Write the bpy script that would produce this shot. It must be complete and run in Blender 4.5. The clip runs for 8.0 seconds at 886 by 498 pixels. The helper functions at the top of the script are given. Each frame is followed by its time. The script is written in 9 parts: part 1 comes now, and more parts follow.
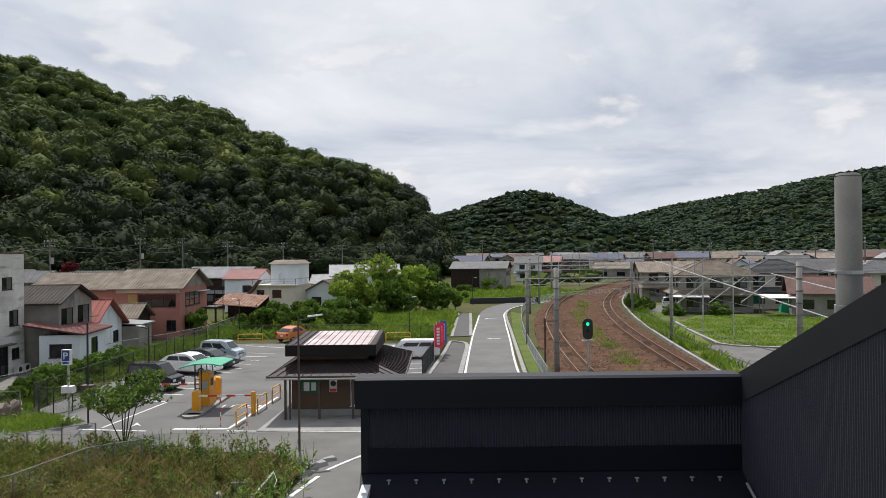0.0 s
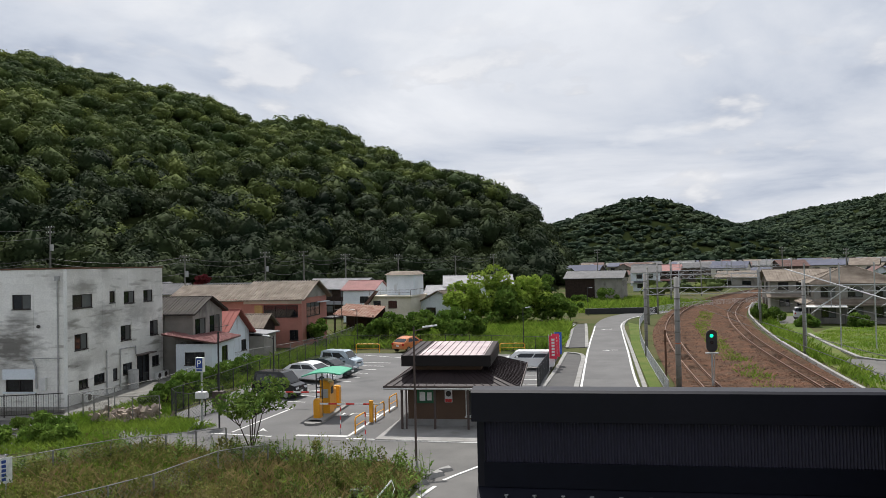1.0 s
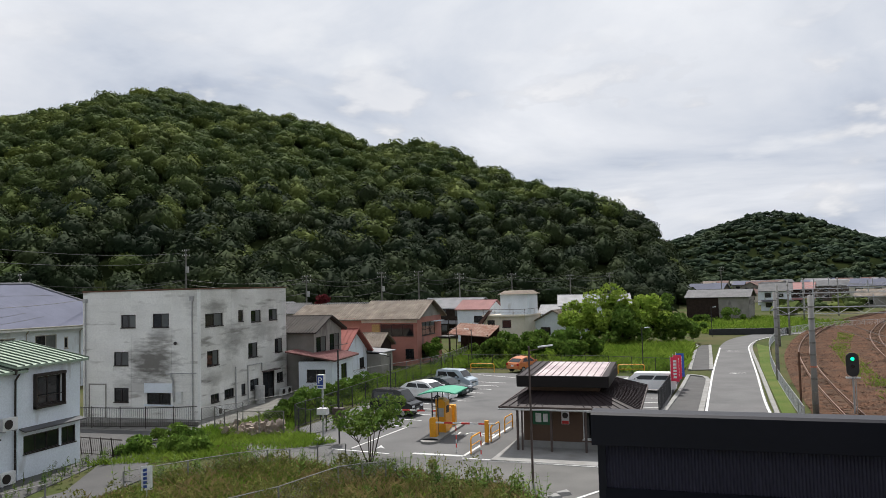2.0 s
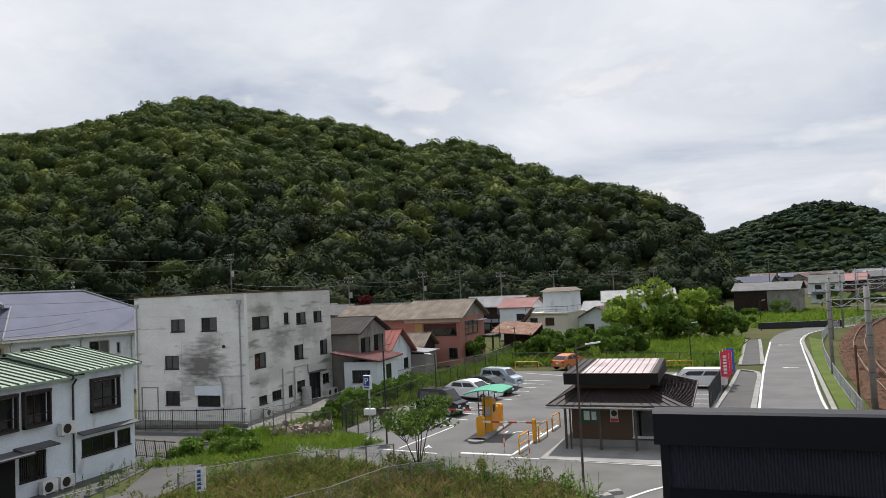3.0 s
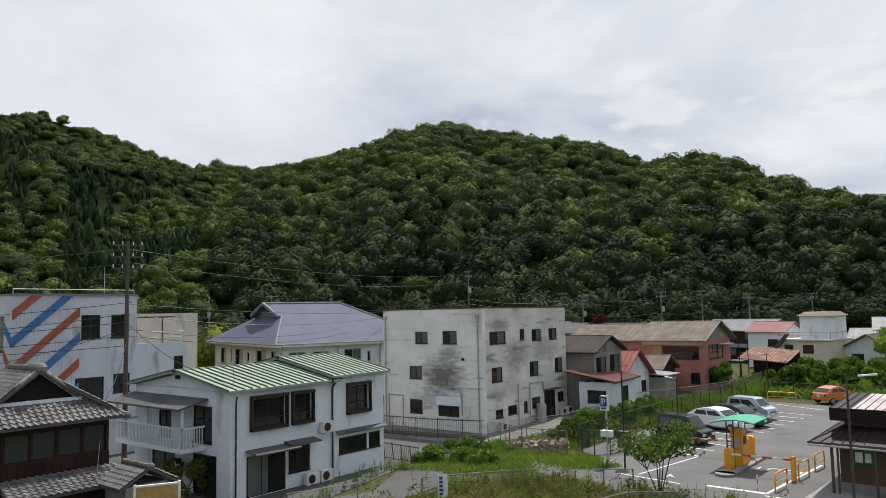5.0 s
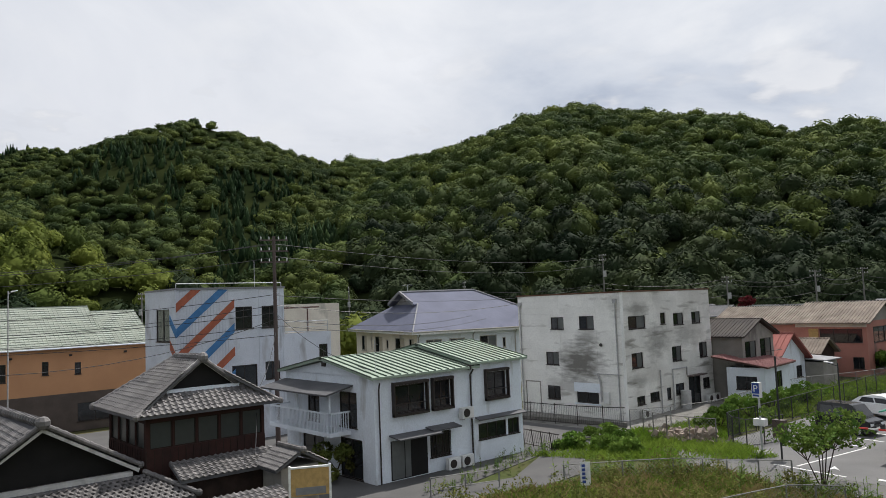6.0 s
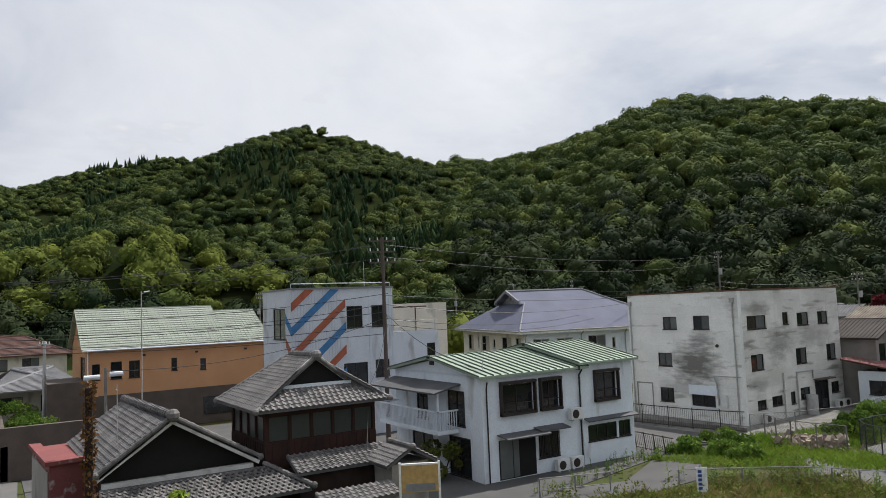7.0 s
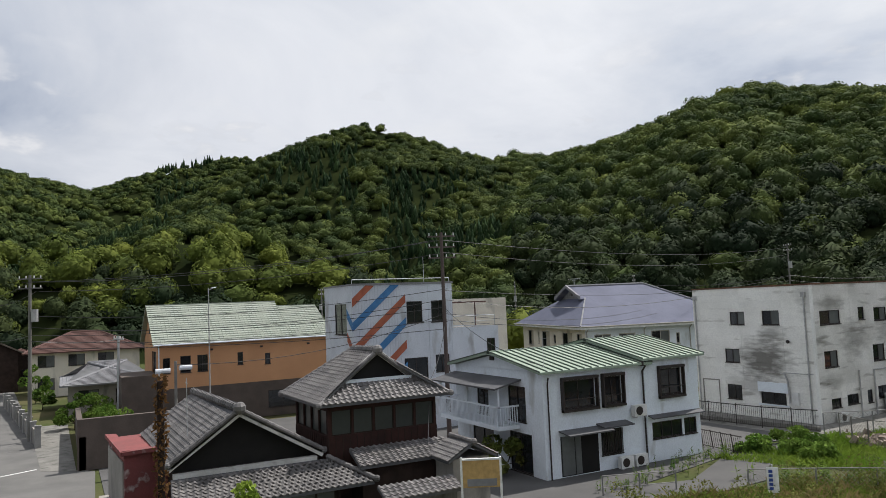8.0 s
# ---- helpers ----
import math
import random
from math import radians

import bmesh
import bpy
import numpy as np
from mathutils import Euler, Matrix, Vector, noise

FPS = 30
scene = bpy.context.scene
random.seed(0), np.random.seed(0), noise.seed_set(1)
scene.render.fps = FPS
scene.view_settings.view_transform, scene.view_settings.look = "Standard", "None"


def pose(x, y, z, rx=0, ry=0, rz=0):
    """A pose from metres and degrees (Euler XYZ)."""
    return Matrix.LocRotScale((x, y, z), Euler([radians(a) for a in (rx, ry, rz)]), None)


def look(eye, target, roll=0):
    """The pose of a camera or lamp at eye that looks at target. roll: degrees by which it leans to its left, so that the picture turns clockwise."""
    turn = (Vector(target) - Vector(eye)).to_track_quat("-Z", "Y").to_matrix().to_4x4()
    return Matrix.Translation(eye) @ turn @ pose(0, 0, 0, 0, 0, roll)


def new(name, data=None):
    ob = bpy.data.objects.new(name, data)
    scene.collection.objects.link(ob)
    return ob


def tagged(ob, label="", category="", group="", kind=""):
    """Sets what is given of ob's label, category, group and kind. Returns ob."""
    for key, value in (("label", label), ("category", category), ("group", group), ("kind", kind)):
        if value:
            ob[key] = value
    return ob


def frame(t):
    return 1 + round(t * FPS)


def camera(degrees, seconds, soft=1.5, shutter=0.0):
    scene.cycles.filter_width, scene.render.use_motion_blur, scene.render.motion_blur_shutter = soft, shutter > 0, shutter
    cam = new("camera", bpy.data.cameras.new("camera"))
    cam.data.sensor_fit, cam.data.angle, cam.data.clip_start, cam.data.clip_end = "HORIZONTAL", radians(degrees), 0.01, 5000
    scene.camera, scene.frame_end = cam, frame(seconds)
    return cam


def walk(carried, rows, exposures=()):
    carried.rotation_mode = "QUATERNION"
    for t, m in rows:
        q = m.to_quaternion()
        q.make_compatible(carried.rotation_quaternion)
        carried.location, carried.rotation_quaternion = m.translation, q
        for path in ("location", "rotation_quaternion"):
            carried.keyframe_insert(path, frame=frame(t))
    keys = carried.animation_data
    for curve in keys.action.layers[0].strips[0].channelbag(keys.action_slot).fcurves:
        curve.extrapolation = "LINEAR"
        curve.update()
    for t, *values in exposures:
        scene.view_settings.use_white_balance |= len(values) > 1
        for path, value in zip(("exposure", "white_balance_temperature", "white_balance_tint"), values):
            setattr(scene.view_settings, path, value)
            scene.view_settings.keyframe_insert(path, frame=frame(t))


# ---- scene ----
cam = camera(62.67, 8.0, soft=0.5)
EYE = 8.6
PATH = [  # t, x, y, z, yaw, pitch, roll
    (0.0, 0.000, 0.001, 0.000, 0.11, 0.28, 0.63),
    (0.5, -0.029, -0.089, 0.008, 2.18, 0.47, 1.13),
    (1.0, -0.030, 0.103, 0.006, 8.98, 1.24, 1.23),
    (1.5, -0.038, 0.160, -0.008, 14.53, 2.83, 1.06),
    (3.0, -0.282, 0.201, 0.009, 21.07, 3.01, 2.69),
    (3.5, -0.409, 0.239, 0.014, 22.54, 4.83, 2.24),
    (4.0, -0.447, 0.207, -0.015, 26.43, 5.11, 1.68),
    (4.5, -0.583, 0.197, -0.040, 33.06, 5.01, 1.25),
    (5.0, -0.529, 0.161, -0.044, 39.17, 5.05, 1.16),
    (6.5, -0.829, 0.243, -0.026, 54.26, 4.22, 2.59),
    (7.0, -0.773, 0.232, -0.026, 57.92, 4.56, 2.31),
    (7.5, -0.813, 0.259, -0.031, 58.98, 4.49, 2.42),
    (8.0, -0.849, 0.241, -0.036, 62.56, 4.39, 2.43),
]
walk(cam, [(t, pose(x, y, EYE + z, 90 + pitch, roll, yaw)) for t, x, y, z, yaw, pitch, roll in PATH])

# ---- world and sun ----
SUN_ROT, SUN_EL = radians(-14), radians(60)
world = bpy.data.worlds.new("sky")
scene.world = world
world.use_nodes = True
wn, wl = world.node_tree.nodes, world.node_tree.links
wn.clear()


def wnode(kind, **vals):
    n = wn.new(kind)
    for k, v in vals.items():
        n.inputs[k].default_value = v
    return n


def wmath(op, a, b):
    n = wn.new("ShaderNodeMath")
    n.operation = op
    for i, s in enumerate((a, b)):
        if isinstance(s, (int, float)):
            n.inputs[i].default_value = s
        else:
            wl.new(s, n.inputs[i])
    return n.outputs[0]


sky = wn.new("ShaderNodeTexSky")
sky.sky_type, sky.sun_disc = "NISHITA", False
sky.sun_elevation, sky.sun_rotation = SUN_EL, SUN_ROT
coord = wn.new("ShaderNodeTexCoord")
sep = wn.new("ShaderNodeSeparateXYZ")
wl.new(coord.outputs["Generated"], sep.inputs[0])
up = wmath("MAXIMUM", wmath("ADD", sep.outputs[2], 0.16), 0.05)
flat = wn.new("ShaderNodeCombineXYZ")
wl.new(wmath("DIVIDE", sep.outputs[0], up), flat.inputs[0])
wl.new(wmath("DIVIDE", sep.outputs[1], up), flat.inputs[1])
high = wnode("ShaderNodeTexNoise", Scale=0.75, Detail=8.0, Roughness=0.55, Distortion=0.45)
low = wnode("ShaderNodeTexNoise", Scale=1.9, Detail=6.0, Roughness=0.5, Distortion=0.2)
wl.new(flat.outputs[0], high.inputs["Vector"])
wl.new(flat.outputs[0], low.inputs["Vector"])


def wramp(src, stops):
    r = wn.new("ShaderNodeValToRGB")
    e = r.color_ramp.elements
    while len(e) < len(stops):
        e.new(0.5)
    for el, (p, c) in zip(e, stops):
        el.position, el.color = p, (*c, 1)
    wl.new(src, r.inputs[0])
    return r.outputs[0]


def wmix(kind, fac, a, b):
    m = wn.new("ShaderNodeMix")
    m.data_type, m.blend_type = "RGBA", kind
    for s, sock in ((fac, m.inputs[0]), (a, m.inputs[6]), (b, m.inputs[7])):
        if isinstance(s, (int, float)):
            sock.default_value = s
        elif isinstance(s, tuple):
            sock.default_value = (*s, 1)
        else:
            wl.new(s, sock)
    return m.outputs[2]


veil = wramp(high.outputs[0], [(0.34, (0.45, 0.51, 0.63)), (0.43, (0.62, 0.67, 0.765)), (0.52, (0.74, 0.775, 0.845)), (0.62, (0.86, 0.885, 0.94))])
puff = wramp(low.outputs[0], [(0.56, (0, 0, 0)), (0.70, (0.8, 0.8, 0.8))])
blue = wmix("MULTIPLY", 1.0, sky.outputs[0], (0.10, 0.10, 0.10))
cover = wramp(high.outputs[0], [(0.22, (0.82, 0.82, 0.82)), (0.36, (1, 1, 1))])
col = wmix("MIX", cover, blue, veil)
col = wmix("MIX", puff, col, (0.86, 0.88, 0.92))
# thin cloud glows more towards the sun, and is greyer away from it
toward = wn.new("ShaderNodeVectorMath")
toward.operation = "DOT_PRODUCT"
wl.new(coord.outputs["Generated"], toward.inputs[0])
toward.inputs[1].default_value = (math.sin(SUN_ROT) * math.cos(SUN_EL), math.cos(SUN_ROT) * math.cos(SUN_EL), math.sin(SUN_EL))
col = wmix("MULTIPLY", 1.0, col, wramp(toward.outputs["Value"], [(0.05, (0.76, 0.78, 0.81)), (0.45, (0.98, 0.98, 0.99)), (0.85, (1.16, 1.15, 1.13))]))
# small white heaps low over the hills, grey underneath
squash = wn.new("ShaderNodeMapping")
squash.inputs["Scale"].default_value = (7.0, 7.0, 17.0)
wl.new(coord.outputs["Generated"], squash.inputs[0])
heap = wnode("ShaderNodeTexNoise", Scale=1.0, Detail=5.0, Roughness=0.52, Distortion=0.1)
wl.new(squash.outputs[0], heap.inputs["Vector"])
low_band = wramp(sep.outputs[2], [(0.03, (1, 1, 1)), (0.22, (1, 1, 1)), (0.36, (0, 0, 0))])
heaps = wmix("MULTIPLY", 1.0, wramp(heap.outputs[0], [(0.575, (0, 0, 0)), (0.64, (0.75, 0.75, 0.75))]), low_band)
col = wmix("MIX", heaps, col, wramp(heap.outputs[0], [(0.575, (0.64, 0.67, 0.74)), (0.68, (0.95, 0.95, 0.97))]))
bg = wnode("ShaderNodeBackground", Strength=0.92)
wl.new(col, bg.inputs[0])
wout = wn.new("ShaderNodeOutputWorld")
wl.new(bg.outputs[0], wout.inputs[0])

sun = new("sun", bpy.data.lights.new("sun", "SUN"))
sun.data.energy, sun.data.angle, sun.data.color = 5.0, radians(0.6), (1.0, 0.965, 0.92)
sd = Vector((math.sin(SUN_ROT) * math.cos(SUN_EL), math.cos(SUN_ROT) * math.cos(SUN_EL), math.sin(SUN_EL)))
sun.matrix_world = look(sd * 200, (0, 0, 0))
scene.view_settings.exposure = 0.0

# ---- materials ----


def mat(name, c1, c2=None, rough=0.8, metal=0.0, scale=1.5, fine=25.0, bump=0.25, dist=0.02, stripes=None, island=0.0, spec=0.4, stain=None, trans=0.0):
    """Base colour between c1 and c2 by coarse noise, speckled by fine noise, with a bump; stain: (colour, scale, amount)."""
    m = bpy.data.materials.new(name)
    m.use_nodes = True
    nt = m.node_tree
    nd, lk = nt.nodes, nt.links
    p = nd["Principled BSDF"]
    c2 = c2 or tuple(v * 0.75 for v in c1)
    geo = nd.new("ShaderNodeNewGeometry")
    n1, n2 = nd.new("ShaderNodeTexNoise"), nd.new("ShaderNodeTexNoise")
    for n, s, d in ((n1, scale, 5), (n2, fine, 3)):
        lk.new(geo.outputs["Position"], n.inputs["Vector"])
        n.inputs["Scale"].default_value, n.inputs["Detail"].default_value = s, d

    def mix(fac, a, b, kind="MIX"):
        x = nd.new("ShaderNodeMix")
        x.data_type, x.blend_type = "RGBA", kind
        for s, sock in ((fac, x.inputs[0]), (a, x.inputs[6]), (b, x.inputs[7])):
            if isinstance(s, (int, float)):
                sock.default_value = s
            elif isinstance(s, tuple):
                sock.default_value = (*s, 1)
            else:
                lk.new(s, sock)
        return x.outputs[2]

    def ramp(src, a, b):
        r = nd.new("ShaderNodeMapRange")
        r.inputs[1].default_value, r.inputs[2].default_value = a, b
        lk.new(src, r.inputs[0])
        return r.outputs[0]

    colr = mix(ramp(n1.outputs[0], 0.35, 0.65), c1, c2)
    spk = mix(ramp(n2.outputs[0], 0.3, 0.7), (0.91, 0.91, 0.91), (1.06, 1.06, 1.06))
    colr = mix(1.0, colr, spk, "MULTIPLY")
    if stain:
        n3 = nd.new("ShaderNodeTexNoise")
        mp = nd.new("ShaderNodeMapping")
        mp.inputs["Scale"].default_value = stain[1]
        lk.new(geo.outputs["Position"], mp.inputs[0])
        lk.new(mp.outputs[0], n3.inputs["Vector"])
        n3.inputs["Scale"].default_value, n3.inputs["Detail"].default_value = 1.0, 6
        colr = mix(ramp(n3.outputs[0], 0.62 - stain[2], 0.72), colr, stain[0])
    if island:
        rnd = mix(geo.outputs["Random Per Island"], (1 - island,) * 3, (1 + island,) * 3)
        colr = mix(1.0, colr, rnd, "MULTIPLY")
        oi = nd.new("ShaderNodeObjectInfo")
        ro = mix(oi.outputs["Random"], (1 - island * 0.5,) * 3, (1 + island * 0.5,) * 3)
        colr = mix(1.0, colr, ro, "MULTIPLY")
    lk.new(colr, p.inputs["Base Color"])
    p.inputs["Roughness"].default_value, p.inputs["Metallic"].default_value = rough, metal
    p.inputs["Specular IOR Level"].default_value = spec
    if trans:
        p.inputs["Transmission Weight"].default_value = trans
    if bump:
        b = nd.new("ShaderNodeBump")
        b.inputs["Strength"].default_value, b.inputs["Distance"].default_value = bump, dist
        lk.new(n2.outputs[0], b.inputs["Height"])
        lk.new(b.outputs[0], p.inputs["Normal"])
    return m


def leafy(name, dark, light, scale, rough=0.85, thin=0.3, island=0.3, tone=None):
    """Leaves that let some light through; tone: a colour towards which single trees turn, by their own attribute."""
    m = mat(name, dark, light, rough=rough, scale=scale, fine=1.2, bump=0.0, island=island, spec=0.08)
    nd, lk = m.node_tree.nodes, m.node_tree.links
    p, out = nd["Principled BSDF"], nd["Material Output"]
    base = p.inputs["Base Color"].links[0].from_socket
    if tone:
        at = nd.new("ShaderNodeAttribute")
        at.attribute_name = "tone"
        val, hue = nd.new("ShaderNodeMix"), nd.new("ShaderNodeMix")
        for x in (val, hue):
            x.data_type = "RGBA"
        hue.inputs[6].default_value, hue.inputs[7].default_value = (0.55, 0.62, 0.70, 1), (*tone, 1)
        lk.new(at.outputs["Fac"], hue.inputs[0])
        val.blend_type = "MULTIPLY"
        val.inputs[0].default_value = 1.0
        lk.new(base, val.inputs[6])
        lk.new(hue.outputs[2], val.inputs[7])
        base = val.outputs[2]
        lk.new(base, p.inputs["Base Color"])
    tr, mx = nd.new("ShaderNodeBsdfTranslucent"), nd.new("ShaderNodeMixShader")
    lk.new(base, tr.inputs[0])
    mx.inputs[0].default_value = thin
    lk.new(p.outputs[0], mx.inputs[1])
    lk.new(tr.outputs[0], mx.inputs[2])
    lk.new(mx.outputs[0], out.inputs[0])
    return m


LEAF_NEAR = leafy("leaf_near", (0.0684, 0.132, 0.0215), (0.128, 0.196, 0.0371), 0.9)
LEAF_TREE = leafy("leaf_tree", (0.0517, 0.103, 0.0207), (0.121, 0.172, 0.0345), 1.2)
LEAF_BAMBOO = leafy("leaf_bamboo", (0.167, 0.265, 0.0343), (0.274, 0.362, 0.0636), 0.5)
LEAF_FOREST = leafy("leaf_forest", (0.043, 0.070, 0.024), (0.094, 0.125, 0.038), 0.045, thin=0.15, island=0.22, tone=(1.72, 1.52, 1.2))
# shade at the hill foot, put into a darker leaf colour
LEAF_FOOT_SHADE = leafy("leaf_foot_shade", (0.015, 0.027, 0.013), (0.038, 0.052, 0.021), 0.06, thin=0.05, island=0.2, tone=(1.5, 1.4, 1.2))
LEAF_CEDAR = leafy("leaf_cedar", (0.019, 0.040, 0.016), (0.033, 0.056, 0.020), 0.05, thin=0.1, island=0.2, tone=(1.4, 1.35, 1.2))
LEAF_LIGHT = leafy("leaf_light", (0.075, 0.105, 0.022), (0.135, 0.160, 0.034), 0.05, thin=0.25, island=0.22, tone=(1.45, 1.35, 1.2))
# distance haze is put into this leaf colour as a bluer, duller green
LEAF_FAR = leafy("leaf_far", (0.022, 0.040, 0.024), (0.040, 0.058, 0.029), 0.02, thin=0.1, island=0.2, tone=(1.5, 1.4, 1.25))
LEAF_RED = leafy("leaf_red", (0.085, 0.016, 0.020), (0.13, 0.024, 0.028), 0.4)
GRASS = leafy("grass_blades", (0.115, 0.20, 0.022), (0.19, 0.265, 0.042), 0.25, thin=0.4)
GRASS_DRY = leafy("dry_grass", (0.22, 0.17, 0.075), (0.32, 0.25, 0.12), 0.4)
WEED = leafy("weed_leaves", (0.070, 0.105, 0.020), (0.17, 0.16, 0.050), 0.35)
BARK = mat("bark", (0.055, 0.042, 0.032), (0.03, 0.024, 0.018), rough=0.95, scale=3, fine=20, bump=0.8, spec=0.1)
SOIL = mat("soil_and_turf", (0.050, 0.070, 0.022), (0.092, 0.084, 0.042), rough=1, scale=0.12, fine=4, bump=0.5, dist=0.05, spec=0.05)
TURF = mat("mown_turf", (0.063, 0.105, 0.0185), (0.113, 0.126, 0.0378), rough=1, scale=0.3, fine=12, bump=0.6, dist=0.05, spec=0.15)
# forest litter, with the shade under the trees put into its colour
SHADED_FLOOR = mat("shaded_forest_floor", (0.012, 0.017, 0.007), (0.022, 0.028, 0.010), rough=1, scale=0.05, fine=0.6, bump=0.0, spec=0.0)
ASPHALT = mat("asphalt", (0.152, 0.149, 0.147), (0.124, 0.122, 0.121), rough=0.92, scale=0.35, fine=60, bump=0.25, dist=0.01, stain=((0.10, 0.10, 0.10), (0.25, 0.25, 0.25), 0.03), spec=0.15)
ASPHALT_OLD = mat("old_asphalt", (0.152, 0.147, 0.14), (0.12, 0.117, 0.112), rough=0.95, scale=0.5, fine=50, bump=0.3, dist=0.01, spec=0.15)
ASPHALT_DARK = mat("new_asphalt", (0.106, 0.103, 0.101), (0.0874, 0.0856, 0.0846), rough=0.92, scale=0.6, fine=60, bump=0.25, dist=0.01, spec=0.15)
PAINT = mat("road_paint", (0.655, 0.655, 0.638), (0.504, 0.504, 0.487), rough=0.7, scale=2.5, fine=30, bump=0.1)
CONCRETE = mat("concrete", (0.299, 0.294, 0.281), (0.232, 0.227, 0.217), rough=0.9, scale=0.8, fine=18, bump=0.2, stain=((0.22, 0.21, 0.19), (1.2, 1.2, 0.5), 0.04), spec=0.15)
POLECONC = mat("smooth_pole_concrete", (0.135, 0.133, 0.128), (0.108, 0.106, 0.102), rough=0.9, scale=2.0, fine=40, bump=0.15, dist=0.004, spec=0.1, stain=((0.085, 0.082, 0.078), (3.0, 3.0, 0.4), 0.03))
CONC_DARK = mat("weathered_concrete", (0.218, 0.21, 0.193), (0.143, 0.139, 0.126), rough=0.95, scale=1.2, fine=18, bump=0.3, stain=((0.08, 0.08, 0.07), (1.5, 1.5, 0.4), 0.06), spec=0.15)
BALLAST = mat("ballast", (0.128, 0.0697, 0.0459), (0.0697, 0.0459, 0.0331), rough=1, scale=0.8, fine=7, bump=1.0, dist=0.2, island=0.45, spec=0.05, stain=((0.17, 0.115, 0.08), (5, 5, 5), 0.03))
SLEEPER = mat("sleeper", (0.12, 0.080, 0.058), (0.085, 0.060, 0.045), rough=0.95, scale=2, fine=20, spec=0.1)
RUST = mat("rusty_steel", (0.17, 0.085, 0.050), (0.10, 0.055, 0.035), rough=0.75, metal=0.3, scale=2, fine=30)
RAILTOP = mat("rail_head", (0.23, 0.14, 0.10), (0.15, 0.085, 0.060), rough=0.5, metal=0.4, scale=3)
STEEL = mat("galvanised_steel", (0.50, 0.51, 0.52), (0.40, 0.41, 0.42), rough=0.5, metal=0.6, scale=2, fine=15, bump=0.05)
BLACK = mat("black_metal", (0.022, 0.022, 0.024), (0.03, 0.03, 0.03), rough=0.5, scale=3, bump=0.05)
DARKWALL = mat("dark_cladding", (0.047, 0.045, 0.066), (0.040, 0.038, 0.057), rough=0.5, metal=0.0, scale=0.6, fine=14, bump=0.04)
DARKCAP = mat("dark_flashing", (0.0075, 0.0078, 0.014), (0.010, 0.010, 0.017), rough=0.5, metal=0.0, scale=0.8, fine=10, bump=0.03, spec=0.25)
# dark flashing made paler: light on the sloping face is in the colour
LITCAP = mat("lit_flashing", (0.024, 0.025, 0.030), (0.020, 0.021, 0.026), rough=0.5, scale=0.8, fine=10, bump=0.03, spec=0.3)
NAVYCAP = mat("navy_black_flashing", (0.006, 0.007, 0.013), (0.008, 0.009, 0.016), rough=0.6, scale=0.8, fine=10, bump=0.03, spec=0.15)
BROWNWALL = mat("brown_board", (0.115, 0.068, 0.042), (0.095, 0.057, 0.036), rough=0.75, scale=0.8, fine=20, bump=0.15)
BROWNROOF = mat("brown_metal_roof", (0.036, 0.026, 0.027), (0.030, 0.022, 0.023), rough=0.6, scale=0.8, fine=12, bump=0.03, spec=0.15)
FASCIA = mat("dark_brown_fascia", (0.016, 0.013, 0.013), (0.013, 0.011, 0.011), rough=0.6, scale=1.5, spec=0.2)
BROWNPOST = mat("brown_post", (0.085, 0.060, 0.052), (0.07, 0.05, 0.045), rough=0.5, scale=2)
WHITEWALL = mat("white_siding", (0.78, 0.78, 0.75), (0.67, 0.67, 0.64), rough=0.75, scale=0.5, fine=10, bump=0.08, island=0.06, stain=((0.30, 0.29, 0.26), (0.55, 0.55, 0.28), 0.03))


def fouled(m, blots):
    """Soot on a siding material: blots of (centre, radii, strength) in the building's own frame, frayed along the boards."""
    nd, lk = m.node_tree.nodes, m.node_tree.links
    p = nd["Principled BSDF"]
    co = nd.new("ShaderNodeTexCoord")
    mp, fray = nd.new("ShaderNodeMapping"), nd.new("ShaderNodeTexNoise")
    mp.inputs["Scale"].default_value = (0.7, 0.7, 2.4)
    fray.inputs["Scale"].default_value, fray.inputs["Detail"].default_value = 1.6, 6
    lk.new(co.outputs["Object"], mp.inputs[0])
    lk.new(mp.outputs[0], fray.inputs["Vector"])
    base = p.inputs["Base Color"].links[0].from_socket
    for c, r, k in blots:
        off, dist, rise, add = nd.new("ShaderNodeMapping"), nd.new("ShaderNodeVectorMath"), nd.new("ShaderNodeMapRange"), nd.new("ShaderNodeMath")
        off.inputs["Location"].default_value = [-a / b for a, b in zip(c, r)]
        off.inputs["Scale"].default_value = [1 / b for b in r]
        dist.operation = "LENGTH"
        lk.new(co.outputs["Object"], off.inputs[0])
        lk.new(off.outputs[0], dist.inputs[0])
        add.operation = "MULTIPLY_ADD"
        lk.new(fray.outputs[0], add.inputs[0])
        add.inputs[1].default_value = 1.6
        lk.new(dist.outputs["Value"], add.inputs[2])
        for i, v in zip((1, 2, 3, 4), (1.15, 1.95, k, 0.0)):
            rise.inputs[i].default_value = v
        lk.new(add.outputs[0], rise.inputs[0])
        mx = nd.new("ShaderNodeMix")
        mx.data_type = "RGBA"
        lk.new(rise.outputs[0], mx.inputs[0])
        lk.new(base, mx.inputs[6])
        mx.inputs[7].default_value = (0.085, 0.078, 0.065, 1)
        base = mx.outputs[2]
    lk.new(base, p.inputs["Base Color"])
    return m


